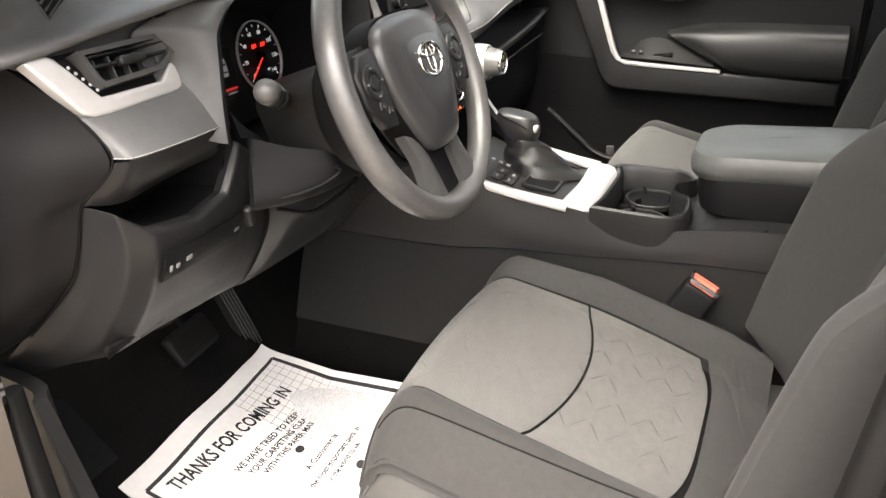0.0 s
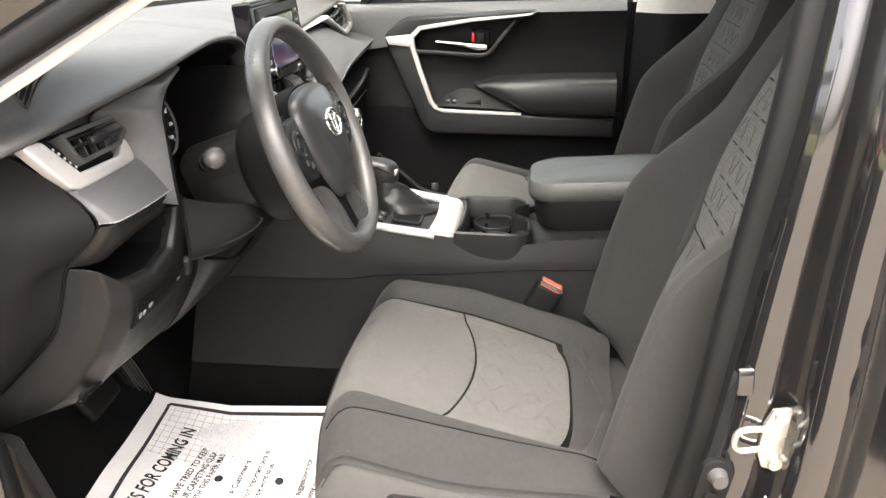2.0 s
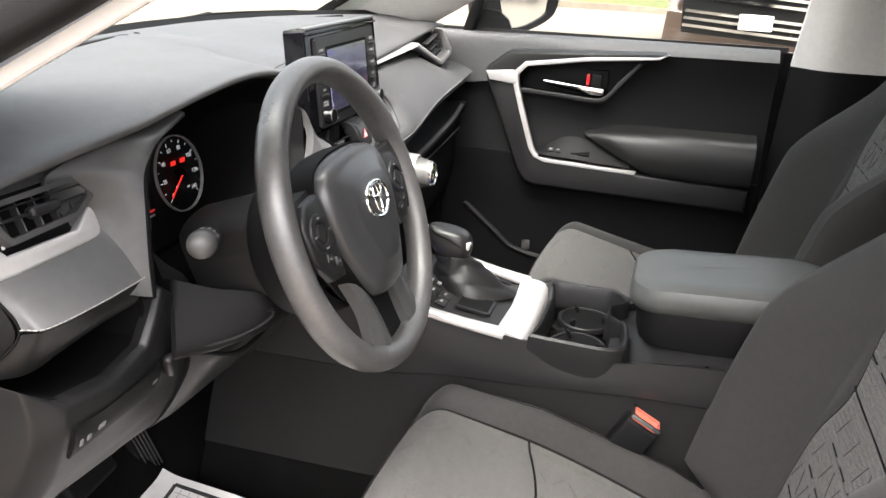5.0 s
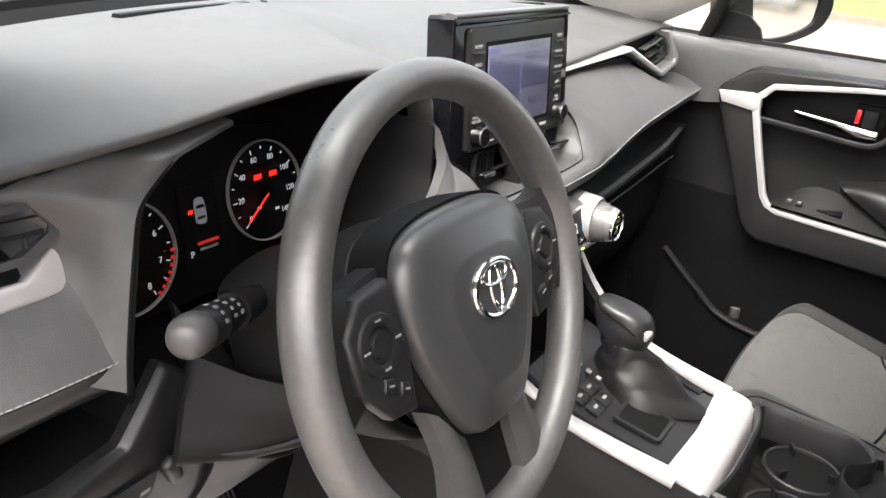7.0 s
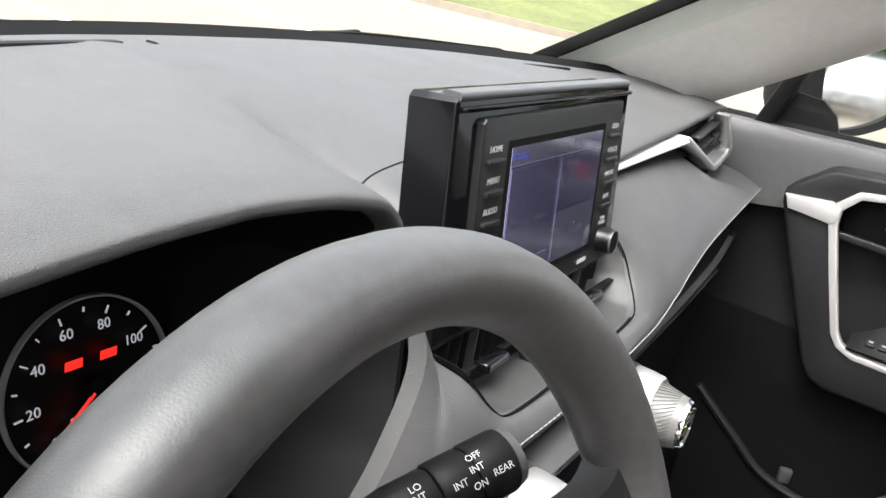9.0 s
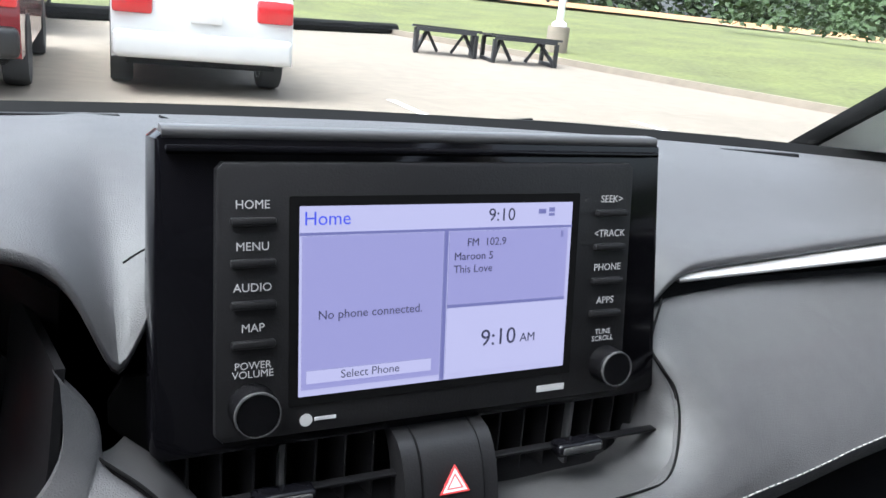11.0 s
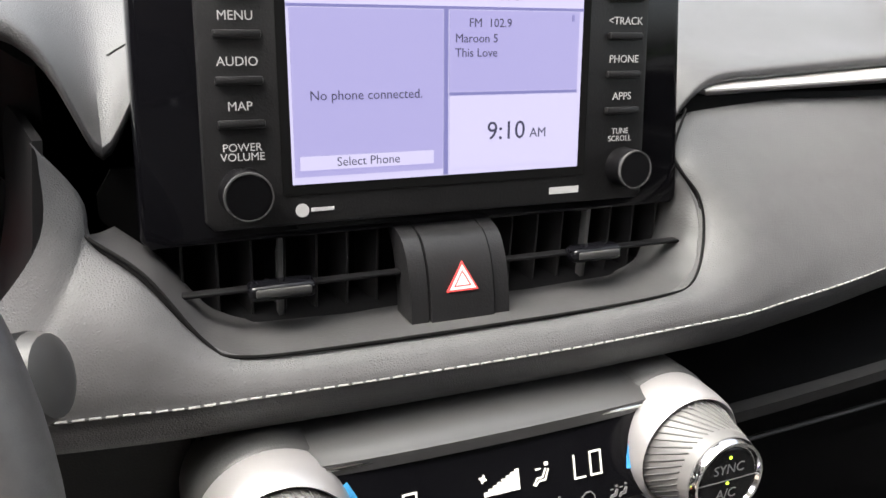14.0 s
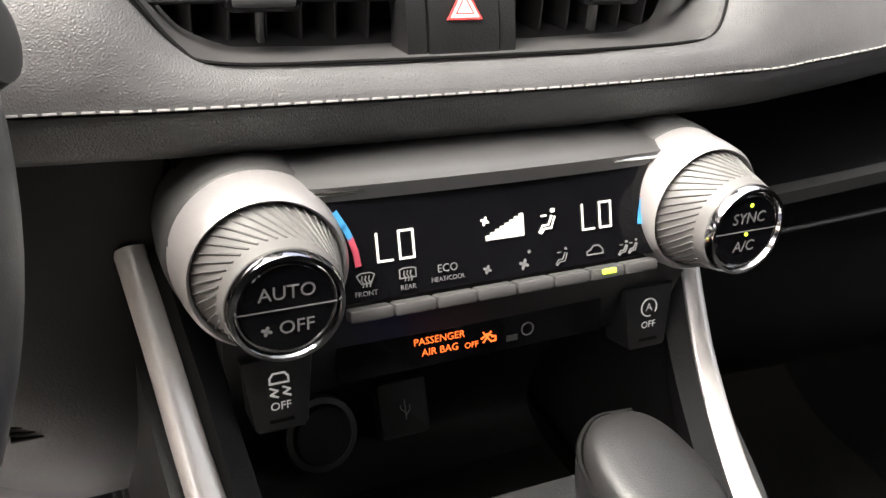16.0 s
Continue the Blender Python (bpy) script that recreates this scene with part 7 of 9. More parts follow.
for _x in (-0.052, 0.050):
    part("well_lip", lathe([(0.0400, 0.003), (0.0410, -0.0015), (0.0435, -0.0025), (0.0455, -0.0010), (0.0460, 0.006)], 40, Matrix.Translation((_x, -0.408, 0.7425)) @ pose(0, 0, 0, -90, 0, 0), False), "plastic", cup)
    # Wells are flat discs; black stands in for their shaded depth.
    part("well", lathe([(0.0402, 0.0), (0.0395, 0.0), (0.030, 0.0004), (0.0, 0.0006)], 36, Matrix.Translation((_x, -0.408, 0.7412)) @ pose(0, 0, 0, -90, 0, 0), False), "black", cup)
    for _a in (30, 150, 270):
        part("rubber_fin", rbox((0.004, 0.014, 0.012), (_x + 0.035 * math.cos(radians(_a)), -0.408 + 0.035 * math.sin(radians(_a)), 0.746), (0, 0, _a + 90), 0.002), "plastic_dark", cup)
# rear of the console and the armrest
part("rear_deck", patch([[(-0.108, -0.455, 0.738), (0, -0.455, 0.745), (0.108, -0.455, 0.738)], [(-0.112, -0.50, 0.750), (0, -0.50, 0.772), (0.112, -0.50, 0.750)], [(-0.115, -0.56, 0.772), (0, -0.56, 0.79), (0.115, -0.56, 0.772)], [(-0.115, -0.78, 0.785), (0, -0.78, 0.79), (0.115, -0.78, 0.785)]], 16, 20, 0.01), "plastic", console)
part("deck_line", sweep([(-0.117, -0.60, 0.778), (-0.1175, -0.565, 0.745), (-0.117, -0.535, 0.722)], circle(0.0016, 6), up=(1, 0, 0)), "black", console)
arm = thing("armrest", (0, -0.61, 0.79), "padded dark vinyl armrest lid on its black box", "armrest")
_rows = []
for _z, _k, _o in ((0.845, 0.90, 0.0), (0.852, 0.97, 0.0), (0.862, 1.0, 0.0), (0.875, 0.99, 0.0), (0.884, 0.95, 0.0), (0.8885, 0.85, 0.0), (0.891, 0.6, 0.0), (0.892, 0.1, 0.0)):
    ring = []
    for x, y in rounded(0.195, 0.30, 0.055, 8):
        ring.append((0.0 + x * _k, -0.625 + y * (1 - (1 - _k) * 0.6), _z - 0.014 * max(0, y + 0.02) / 0.15))
    _rows.append(ring)
bm = bmesh.new()
_v = grid(bm, _rows, closed_u=True)
bm.faces.new(_v[0])
bm.faces.new(_v[-1])
part("lid", bm, "vinyl", arm, "soft padded lid")
bm = bmesh.new()
_v = grid(bm, [[(x * k, -0.62 + y * k, z) for x, y in rounded(0.185, 0.27, 0.05, 8)] for z, k in ((0.78, 0.92), (0.80, 0.96), (0.835, 0.98), (0.846, 0.95))], closed_u=True)
bm.faces.new(_v[-1])
part("box", bm, "plastic_dark", arm, "black box under the lid")
# belt buckles beside the seats
def buckle(x, y, z, tilt):
    b = thing("belt_buckle", (x, y, z - 0.1), "black seat belt buckle with a red release button", "seat belt buckle", "belt buckles")
    m = pose(x, y, z, tilt, 0, 0)
    bb = rbox((0.03, 0.052, 0.085), (0, 0, -0.045), (0, 0, 0), 0.006, 3)
    bb.transform(m)
    part("case", bb, "plastic_dark", b)
    bb = rbox((0.020, 0.040, 0.010), (0, 0, -0.001), (0, 0, 0), 0.003, 3)
    bb.transform(m)
    part("release_button", bb, "red", b, "red release button")
    bb = frame_ring(rounded(0.028, 0.050, 0.004), rounded(0.022, 0.042, 0.003), 0.006, m @ pose(0, 0, 0.001, 90, 0, 0))
    part("button_rim", bb, "chrome", b)
    bb = rbox((0.02, 0.03, 0.12), (0, 0, -0.14), (0, 0, 0), 0.004)
    bb.transform(m)
    part("stem", bb, "black", b)


buckle(-0.150, -0.525, 0.690, 28)

# ---- front seats ----
M["cloth_side"] = material("seat_side_vinyl", (0.055, 0.054, 0.052), 0.45, bump=0.25, bscale=600, grain="cells", vary=0.1)


def seat(cx, sgn, slide=0.0, lift_up=0.0):
    """A front seat, slid along and raised on its rails."""
    s = thing("front_seat", (cx, -0.4, 0.36), "dark grey cloth bucket seat with lighter quilted inserts", "car seat", "front seats")

    def cush(u, v):
        """Top of the cushion; u across from -1 to 1, v from the front edge to the back."""
        b = max(0.0, (abs(u) - 0.62) / 0.38)
        f = max(0.0, 1 - v / 0.16)
        x = cx + u * (0.258 - 0.012 * v)
        y = -0.178 - 0.46 * v - 0.018 * u * u * f
        z = 0.692 - 0.1285 * v + 0.006 * math.cos(u * 2.2) + (0.054 if u * sgn > 0 else 0.016) * math.sin(math.pi * min(1.0, b * 0.95)) * min(1.0, 0.3 + 1.6 * v) - 0.040 * b ** 2.6 - 0.062 * f ** 2.4
        if v > 0.86:
            z -= 0.012 * (v - 0.86) / 0.14
        if u * sgn < 0:
            z += 0.058 * max(0.0, (v - 0.4) / 0.55) ** 1.3 * b ** 1.2
        return Vector((x, y, z))

    def groove(p, d, w=0.010, h=0.004):
        p.z -= h * math.exp(-(d / w) ** 2)
        return p

    def band(u0, u1, v0, v1, nu, nv, lift=0.0, seam=None):
        bm = bmesh.new()
        rows = []
        for j in range(nv + 1):
            row = []
            for i in range(nu + 1):
                fu, fv = i / nu, j / nv
                v = (v0(fu) if callable(v0) else v0) * (1 - fv) + (v1(fu) if callable(v1) else v1) * fv
                ua = u0(v) if callable(u0) else u0
                ub = u1(v) if callable(u1) else u1
                p = cush(ua + (ub - ua) * fu, v)
                e = min(fu * (ub - ua) * 0.25 if u0 != -1.0 else 9, (1 - fu) * (ub - ua) * 0.25 if u1 != 1.0 else 9)
                ev = min(fv * (1.0 if seam != "front" else 9), (1 - fv)) * 0.46 * abs(((v1(0.5) if callable(v1) else v1) - (v0(0.5) if callable(v0) else v0)))
                p.z += lift + 0.004 * (1 - math.exp(-min(e, ev) / 0.006)) - 0.004
                row.append(p)
            rows.append(row)
        grid(bm, rows)
        return bm

    def edge(v):
        return 0.62 + 0.03 * math.sin(math.pi * v) - 0.55 * max(0, (v - 0.80) / 0.14) ** 3

    def waist(f):
        return 0.44 + 0.075 * (1 - (2 * f - 1) ** 2) - 0.03

    part("cushion_insert", band(lambda v: -edge(v), edge, 0.0, lambda f: waist(f) - 0.004, 30, 24, 0.0, "front"), "insert", s, "lighter ribbed cloth insert")
    part("cushion_insert", band(lambda v: -edge(min(v, 0.9)), lambda v: edge(min(v, 0.9)), lambda f: waist(f) + 0.004, lambda f: 0.83 - 0.05 * abs(2 * f - 1) ** 4, 30, 24), "insert", s, "lighter quilted cloth insert")
    for q in (-1, 1):
        lo, hi = (-1.0, lambda v: -max(0.01, edge(v)) - 0.008) if q < 0 else (lambda v: max(0.01, edge(v)) + 0.008, 1.0)
        part("cushion_bolster", band(lo, hi, 0.0, 1.0, 16, 44, 0.0, "front"), "cloth", s)
    part("cushion_core", band(-0.93, 0.93, 0.01, 0.97, 30, 30, -0.009), "black", s)
    part("cushion_tail", rbox((0.47, 0.13, 0.08), (cx, -0.675, 0.503), (-6, 0, 0), 0.02, 3), "cloth", s)
    part("cushion_rear", band(-0.72, 0.72, lambda f: 0.84 - 0.05 * abs(2 * f - 1) ** 4, 1.0, 24, 8, -0.004), "cloth", s)
    # seams
    part("seam", sweep([cush((2 * k / 24 - 1) * edge(0.45), waist(k / 24)) + Vector((0, 0, -0.0030)) for k in range(25)], circle(0.0014, 6)), "black", s)
    for q in (-1, 1):
        part("seam", sweep([cush(q * (0.80 + 0.06 * math.exp(-k / 3)), 0.03 + 0.93 * k / 40) + Vector((0, 0, -0.0002)) for k in range(41)], circle(0.0014, 6)), "black", s)
    # valance round the cushion
    rows = []
    per = [(-1, v) for v in np.linspace(0.94, 0.0, 26)] + [(u, 0.0) for u in np.linspace(-0.94, 0.94, 28)] + [(1, v) for v in np.linspace(0.0, 0.94, 26)]
    for dz, out in ((0.0, 0.0), (-0.005, 0.003), (-0.010, 0.002), (-0.014, -0.003), (-0.017, -0.006), (-0.021, 0.001), (-0.030, 0.005), (-0.10, 0.008), (-0.20, -0.02)):
        row = []
        for u, v in per:
            p = cush(u, v)
            ox = math.copysign(out, u) if abs(u) > 0.9 else 0
            oy = out if v < 0.05 else 0
            zb = p.z + dz
            row.append(Vector((p.x + ox, p.y + oy, zb)))
        rows.append(row)
    bm = bmesh.new()
    grid(bm, rows[:5])
    part("cushion_side", bm, "cloth", s)
    bm = bmesh.new()
    grid(bm, rows[4:])
    part("seat_base", bm, "cloth_side", s, "smooth vinyl skirt of the seat base")
    part("side_cover", rbox((0.03, 0.36, 0.10), (cx - 0.262 * sgn * -1 * -1, -0.47, 0.50), (6, 0, 0), 0.012, 3), "plastic", s)
    for q in (-1, 1):
        part("seat_rail", rbox((0.04, 0.42, 0.105 + lift_up), (cx + q * 0.19, -0.42, 0.3825 - lift_up / 2), (0, 0, 0), 0.006), "black", s)
    # backrest
    def fade(v):
        q = min(1.0, max(0.0, (v - 0.46) / 0.28))
        return q * q * (3 - 2 * q)

    def back(u, v):
        w = 0.262 - 0.012 * v - 0.10 * max(0.0, (v - 0.62) / 0.38) ** 1.6
        b = max(0.0, (abs(u) - 0.56) / 0.44)
        wing = (0.105 * math.sin(min(b * 1.9, 1.75)) - 0.03 * max(0, b - 0.8)) * (1 - 0.93 * fade(v)) * min(1.0, max(0.0, 0.55 + v / 0.14))
        y = -0.685 - 0.20 * v - 0.02 * math.sin(math.pi * v) * -1 + wing
        z = 0.585 + 0.63 * v
        return Vector((cx + u * w, y, z))

    def bedge(v):
        k = 0.50 - 0.15 * math.exp(-((v - 0.42) / 0.10) ** 2) if v < 0.95 else 0.46
        return k + 0.05 * math.sin(math.pi * max(0.0, v))

    def bband(u0, u1, v0, v1, nu, nv, sink=0.0):
        bm = bmesh.new()
        rows = []
        for j in range(nv + 1):
            v = v0 + (v1 - v0) * j / nv
            ua = u0(v) if callable(u0) else u0
            ub = u1(v) if callable(u1) else u1
            row = []
            for i in range(nu + 1):
                u = ua + (ub - ua) * i / nu
                p = back(u, v)
                e = min(abs(u - ua) if ua > -1 else 9, abs(ub - u) if ub < 1 else 9) * 0.25
                p.y += 0.004 * (1 - math.exp(-e / 0.006)) - 0.004 + sink
                row.append(p)
            rows.append(row)
        grid(bm, rows)
        return bm

    part("back_insert", bband(lambda v: -bedge(v), bedge, -0.10, 0.43, 28, 28), "insert", s, "lighter quilted cloth insert")
    part("back_insert", bband(lambda v: -bedge(v), bedge, 0.435, 0.97, 28, 30), "insert", s, "lighter quilted cloth insert")
    for q in (-1, 1):
        lo, hi = (-1.0, lambda v: -bedge(v) - 0.008) if q < 0 else (lambda v: bedge(v) + 0.008, 1.0)
        part("back_bolster", bband(lo, hi, -0.14, 1.0, 22, 50), "cloth", s)
    part("seam", sweep([back((2 * k / 20 - 1) * bedge(0.43), 0.432) + Vector((0, -0.002, 0)) for k in range(21)], circle(0.0022, 6)), "black", s)
    # rear shell
    per = [(-1, v) for v in np.linspace(0, 1, 30)] + [(u, 1.0) for u in np.linspace(-0.95, 0.95, 24)] + [(1, v) for v in np.linspace(1, 0, 30)]
    rows = []
    for dy, sh in ((0.0, 1.0), (-0.012, 1.02), (-0.04, 1.025), (-0.09, 1.0), (-0.13, 0.93)):
        row = []
        for u, v in per:
            p = back(u, v)
            row.append(Vector((cx + (p.x - cx) * sh, p.y + dy, p.z + (0.006 if v > 0.97 and dy < 0 else 0))))
        rows.append(row)
    bm = bmesh.new()
    grid(bm, rows)
    part("back_side", bm, "cloth", s)
    part("back_panel", patch([[(cx - 0.2, -0.76, 0.6), (cx, -0.78, 0.6), (cx + 0.2, -0.76, 0.6)], [(cx - 0.22, -0.86, 0.9), (cx, -0.88, 0.9), (cx + 0.22, -0.86, 0.9)], [(cx - 0.15, -0.99, 1.2), (cx, -1.0, 1.215), (cx + 0.15, -0.99, 1.2)]], 16, 16, 0.02, (0, -1, 0)), "cloth_side", s)
    # headrest
    rows = []
    for k, o in ((0.1, 0.055), (0.6, 0.052), (0.9, 0.04), (1.0, 0.01), (1.0, -0.02), (0.88, -0.042), (0.1, -0.05)):
        rows.append([(cx + x * k, -0.885 + o - 0.25 * z * 0.6 - 0.02, 1.325 + z * k) for x, z in rounded(0.27, 0.20, 0.07, 8)])
    bm = bmesh.new()
    v = grid(bm, rows, closed_u=True)
    bm.faces.new(v[0])
    bm.faces.new(v[-1])
    part("headrest", bm, "cloth", s)
    for q in (-1, 1):
        part("headrest_post", sweep([(cx + q * 0.06, -0.885, 1.19), (cx + q * 0.06, -0.90, 1.28)], circle(0.006, 10)), "chrome", s)
    # quilt stitches, short dark dashes in diamonds
    rnd = random.Random(7)
    dashes = []

    def dash(fn, u, v, du, dv, off):
        a, b = fn(u - du, v - dv), fn(u + du, v + dv)
        n = Vector((0, 0.3, 1)) if off == "c" else Vector((0, 1, 0.2))
        a, b = a + n * 0.0007, b + n * 0.0007
        dashes.append(sweep([a, b], circle(0.0005, 4)))

    for r in range(7):
        for c in range(5):
            u, v = -0.42 + 0.21 * c + 0.02 * (r % 2), 0.48 + 0.047 * r
            if rnd.random() < 0.75:
                dash(cush, u, v, 0.045, 0.016 if (r + c) % 2 else -0.016, "c")
    for r in range(4):
        for c in range(5):
            if rnd.random() < 0.45:
                dash(cush, -0.45 + 0.22 * c, 0.08 + 0.08 * r, 0.03, 0.012 if (r + c) % 2 else -0.012, "c")
    lines = []
    for r in range(12):
        v = 0.02 + 0.080 * r
        half = bedge(v) - 0.04
        for c in range(-2, 3):
            u = 0.19 * c + (0.095 if r % 2 else 0.0)
            if abs(u) + 0.05 > half or abs(v - 0.432) < 0.025:
                continue
            lines.append((u, v, 0.052, 0.0))
            for q in (-1, 1):
                if abs(u + q * 0.055) < half - 0.03 and abs(v + 0.040 - 0.432) > 0.03 and rnd.random() < 0.85:
                    dash(back, u + q * 0.055, v + 0.040, 0.026, -0.023 * q, "b")
    for u, v, du, dv in lines:
        a, b = back(u - du, v) + Vector((0, 0.0006, 0)), back(u + du, v) + Vector((0, 0.0006, 0))
        part("quilt_stitch", sweep([a, b], circle(0.0011, 5)), "black", s)
    for d in dashes:
        part("quilt_stitch", d, "quilt", s)
    s.location = Vector(s.location) + Vector((0, slide, lift_up))
    return s


seat(-0.362, 1)
seat(0.362, -1, -0.09, 0.065)
# rear bench, seen between the front seats
bench = thing("rear_bench", (0, -1.5, 0.4), "dark grey cloth rear bench seat", "rear seat")
part("cushion", rbox((1.3, 0.5, 0.16), (0, -1.45, 0.60), (4, 0, 0), 0.05, 4), "cloth", bench)
part("backrest", rbox((1.3, 0.16, 0.62), (0, -1.78, 0.93), (-14, 0, 0), 0.05, 4), "cloth", bench)
for _x in (-0.36, 0.36):
    part("headrest", rbox((0.26, 0.09, 0.16), (_x, -1.87, 1.30), (-10, 0, 0), 0.035, 3), "cloth", bench)

# ---- passenger door ----
door = thing("passenger_door", (0.84, -0.3, 0.4), "closed passenger door with black trim and silver accents", "car door")
_yy = (0.10, -0.08, -0.25, -0.45, -0.72)


def door_curve(xs, zs):
    return [(x, y, z) for x, y, z in zip(xs, _yy, zs)]


part("sill_trim", patch([door_curve((0.87, 0.87, 0.87, 0.87, 0.87), (1.110, 1.112, 1.116, 1.120, 1.124)), door_curve((0.835, 0.835, 0.835, 0.835, 0.835), (1.116, 1.118, 1.122, 1.126, 1.128)), door_curve((0.812, 0.812, 0.812, 0.812, 0.812), (1.100, 1.104, 1.108, 1.112, 1.116)), door_curve((0.800, 0.800, 0.800, 0.800, 0.800), (0.985, 1.010, 1.085, 1.098, 1.104))], 20, 14, 0.02, (1, 0, 0)), "pad", door, "grained grey upper trim")
part("upper_panel", patch([door_curve((0.803, 0.803, 0.803, 0.803, 0.803), (0.988, 1.012, 1.086, 1.099, 1.105)), door_curve((0.81, 0.812, 0.812, 0.812, 0.81), (0.965, 0.98, 1.02, 1.02, 1.02)), door_curve((0.80, 0.81, 0.81, 0.81, 0.80), (0.93, 0.93, 0.93, 0.93, 0.93)), door_curve((0.80, 0.79, 0.79, 0.79, 0.79), (0.83, 0.83, 0.82, 0.82, 0.82))], 24, 20, 0.02, (1, 0, 0)), "plastic_dark", door)
part("lower_panel", patch([door_curve((0.80, 0.785, 0.785, 0.785, 0.785), (0.83, 0.83, 0.82, 0.82, 0.82)), door_curve((0.80, 0.79, 0.79, 0.79, 0.79), (0.75, 0.75, 0.74, 0.74, 0.74)), door_curve((0.80, 0.80, 0.80, 0.80, 0.80), (0.66, 0.66, 0.66, 0.66, 0.66)), door_curve((0.81, 0.81, 0.81, 0.81, 0.81), (0.44, 0.44, 0.44, 0.44, 0.44))], 20, 16, 0.02, (1, 0, 0)), "plastic_dark", door)
# grab frame: a raised C of grey plastic with the silver line along its inner edge; outlines run (backwards, up)
DR = pose(0, 0, 0, 0, 0, -90)


def mitred(points):
    """The outline of a strip along points of (a, b, width)."""
    left, right = [], []
    for i, (a, b, w) in enumerate(points):
        p = Vector((a, b))
        d0 = (p - Vector(points[i - 1][:2])).normalized() if i else None
        d1 = (Vector(points[i + 1][:2]) - p).normalized() if i < len(points) - 1 else None
        d = ((d0 or d1) + (d1 or d0)).normalized()
        n = Vector((-d.y, d.x))
        k = w / 2 / max(0.5, n.dot(Vector((-(d1 or d0).y, (d1 or d0).x))))
        left.append(tuple(p + n * k))
        right.append(tuple(p - n * k))
    return left + right[::-1]


part("grab_frame", prism([(0.050, 1.042), (0.062, 1.054), (0.098, 1.083), (0.112, 1.088), (0.30, 1.099), (0.472, 1.108), (0.455, 1.094), (0.30, 1.080), (0.148, 1.057), (0.124, 1.030), (0.128, 1.008), (0.178, 0.855), (0.190, 0.838), (0.212, 0.828), (0.30, 0.824), (0.437, 0.820), (0.70, 0.812), (0.70, 0.757), (0.19, 0.762), (0.165, 0.772), (0.148, 0.795), (0.052, 1.020)], 0.05, Matrix.Translation((0.748, 0, 0)) @ DR, 0.007, 3), "plastic", door, "dark grey grab frame round the door pull")
part("silver_line", prism(mitred([(0.478, 1.1075, 0.001), (0.456, 1.0975, 0.006), (0.30, 1.0835, 0.009), (0.150, 1.0605, 0.011), (0.126, 1.036, 0.014), (0.128, 1.010, 0.013), (0.150, 0.940, 0.012), (0.178, 0.857, 0.011), (0.190, 0.840, 0.010), (0.212, 0.8305, 0.0095), (0.30, 0.8268, 0.009), (0.437, 0.8225, 0.007)]), 0.014, Matrix.Translation((0.741, 0, 0)) @ DR, 0.002), "silver", door, "satin silver outline trim")
part("silver_corner", prism([(0.053, 1.0365), (0.118, 1.0430), (0.132, 1.036), (0.132, 1.018), (0.124, 1.010), (0.062, 1.0165)], 0.016, Matrix.Translation((0.7385, 0, 0)) @ DR, 0.003), "silver", door, "broad silver corner of the trim")
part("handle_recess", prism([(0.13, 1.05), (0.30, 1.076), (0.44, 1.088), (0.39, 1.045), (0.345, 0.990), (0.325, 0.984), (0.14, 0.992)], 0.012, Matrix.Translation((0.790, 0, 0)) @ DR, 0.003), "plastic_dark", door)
part("recess_lip", sweep(spline([(0.768, -0.135, 0.994), (0.765, -0.24, 0.989), (0.764, -0.315, 0.985), (0.765, -0.345, 0.994), (0.768, -0.372, 1.027), (0.775, -0.415, 1.078)], 40), rounded(0.012, 0.009, 0.003, 4), up=(-1, 0, 0.01)), "plastic", door, "dark lip under the door lever")
part("handle_lever", prism([(0.190, 1.0235), (0.196, 1.0255), (0.300, 1.0170), (0.336, 1.0165), (0.340, 1.013), (0.338, 1.000), (0.300, 0.9985), (0.200, 1.0150)], 0.012, Matrix.Translation((0.755, 0, 0)) @ DR, 0.003), "chrome", door, "chrome door lever")
part("lock_recess", rbox((0.012, 0.052, 0.044), (0.783, -0.318, 1.034), (0, 0, 0), 0.004), "black", door)
part("lock_tab", rbox((0.012, 0.009, 0.026), (0.776, -0.2975, 1.033), (0, 0, 0), 0.002), "tail_red", door, "red lock marker")
part("lock_button", rbox((0.014, 0.026, 0.032), (0.774, -0.318, 1.032), (0, 0, 0), 0.004), "plastic_dark", door)
part("armrest_pad", patch([[(0.80, -0.30, 0.905), (0.80, -0.38, 0.925), (0.80, -0.50, 0.932), (0.80, -0.70, 0.935)], [(0.770, -0.31, 0.898), (0.752, -0.38, 0.908), (0.745, -0.50, 0.915), (0.745, -0.70, 0.918)], [(0.755, -0.38, 0.862), (0.737, -0.42, 0.868), (0.732, -0.52, 0.872), (0.732, -0.70, 0.872)], [(0.755, -0.44, 0.832), (0.745, -0.47, 0.828), (0.742, -0.55, 0.826), (0.742, -0.70, 0.826)], [(0.77, -0.46, 0.82), (0.77, -0.48, 0.815), (0.765, -0.55, 0.812), (0.765, -0.70, 0.812)]], 24, 24, 0.01), "door_vinyl", door, "padded vinyl door armrest")
part("switch_plate", patch([[(0.735, -0.20, 0.845), (0.765, -0.20, 0.86)], [(0.742, -0.28, 0.842), (0.78, -0.28, 0.89)], [(0.752, -0.42, 0.832), (0.77, -0.42, 0.85)]], 6, 14, 0.006), "plastic_dark", door)
for _y in (-0.228, -0.246):
    part("window_switch", rbox((0.014, 0.013, 0.006), (0.752, _y, 0.856), (0, -28, 0), 0.0015), "plastic", door)
    part("switch_mark", rbox((0.003, 0.006, 0.0006), (0.7505, _y, 0.8595), (0, -28, 0), 0), "white_mark", door)
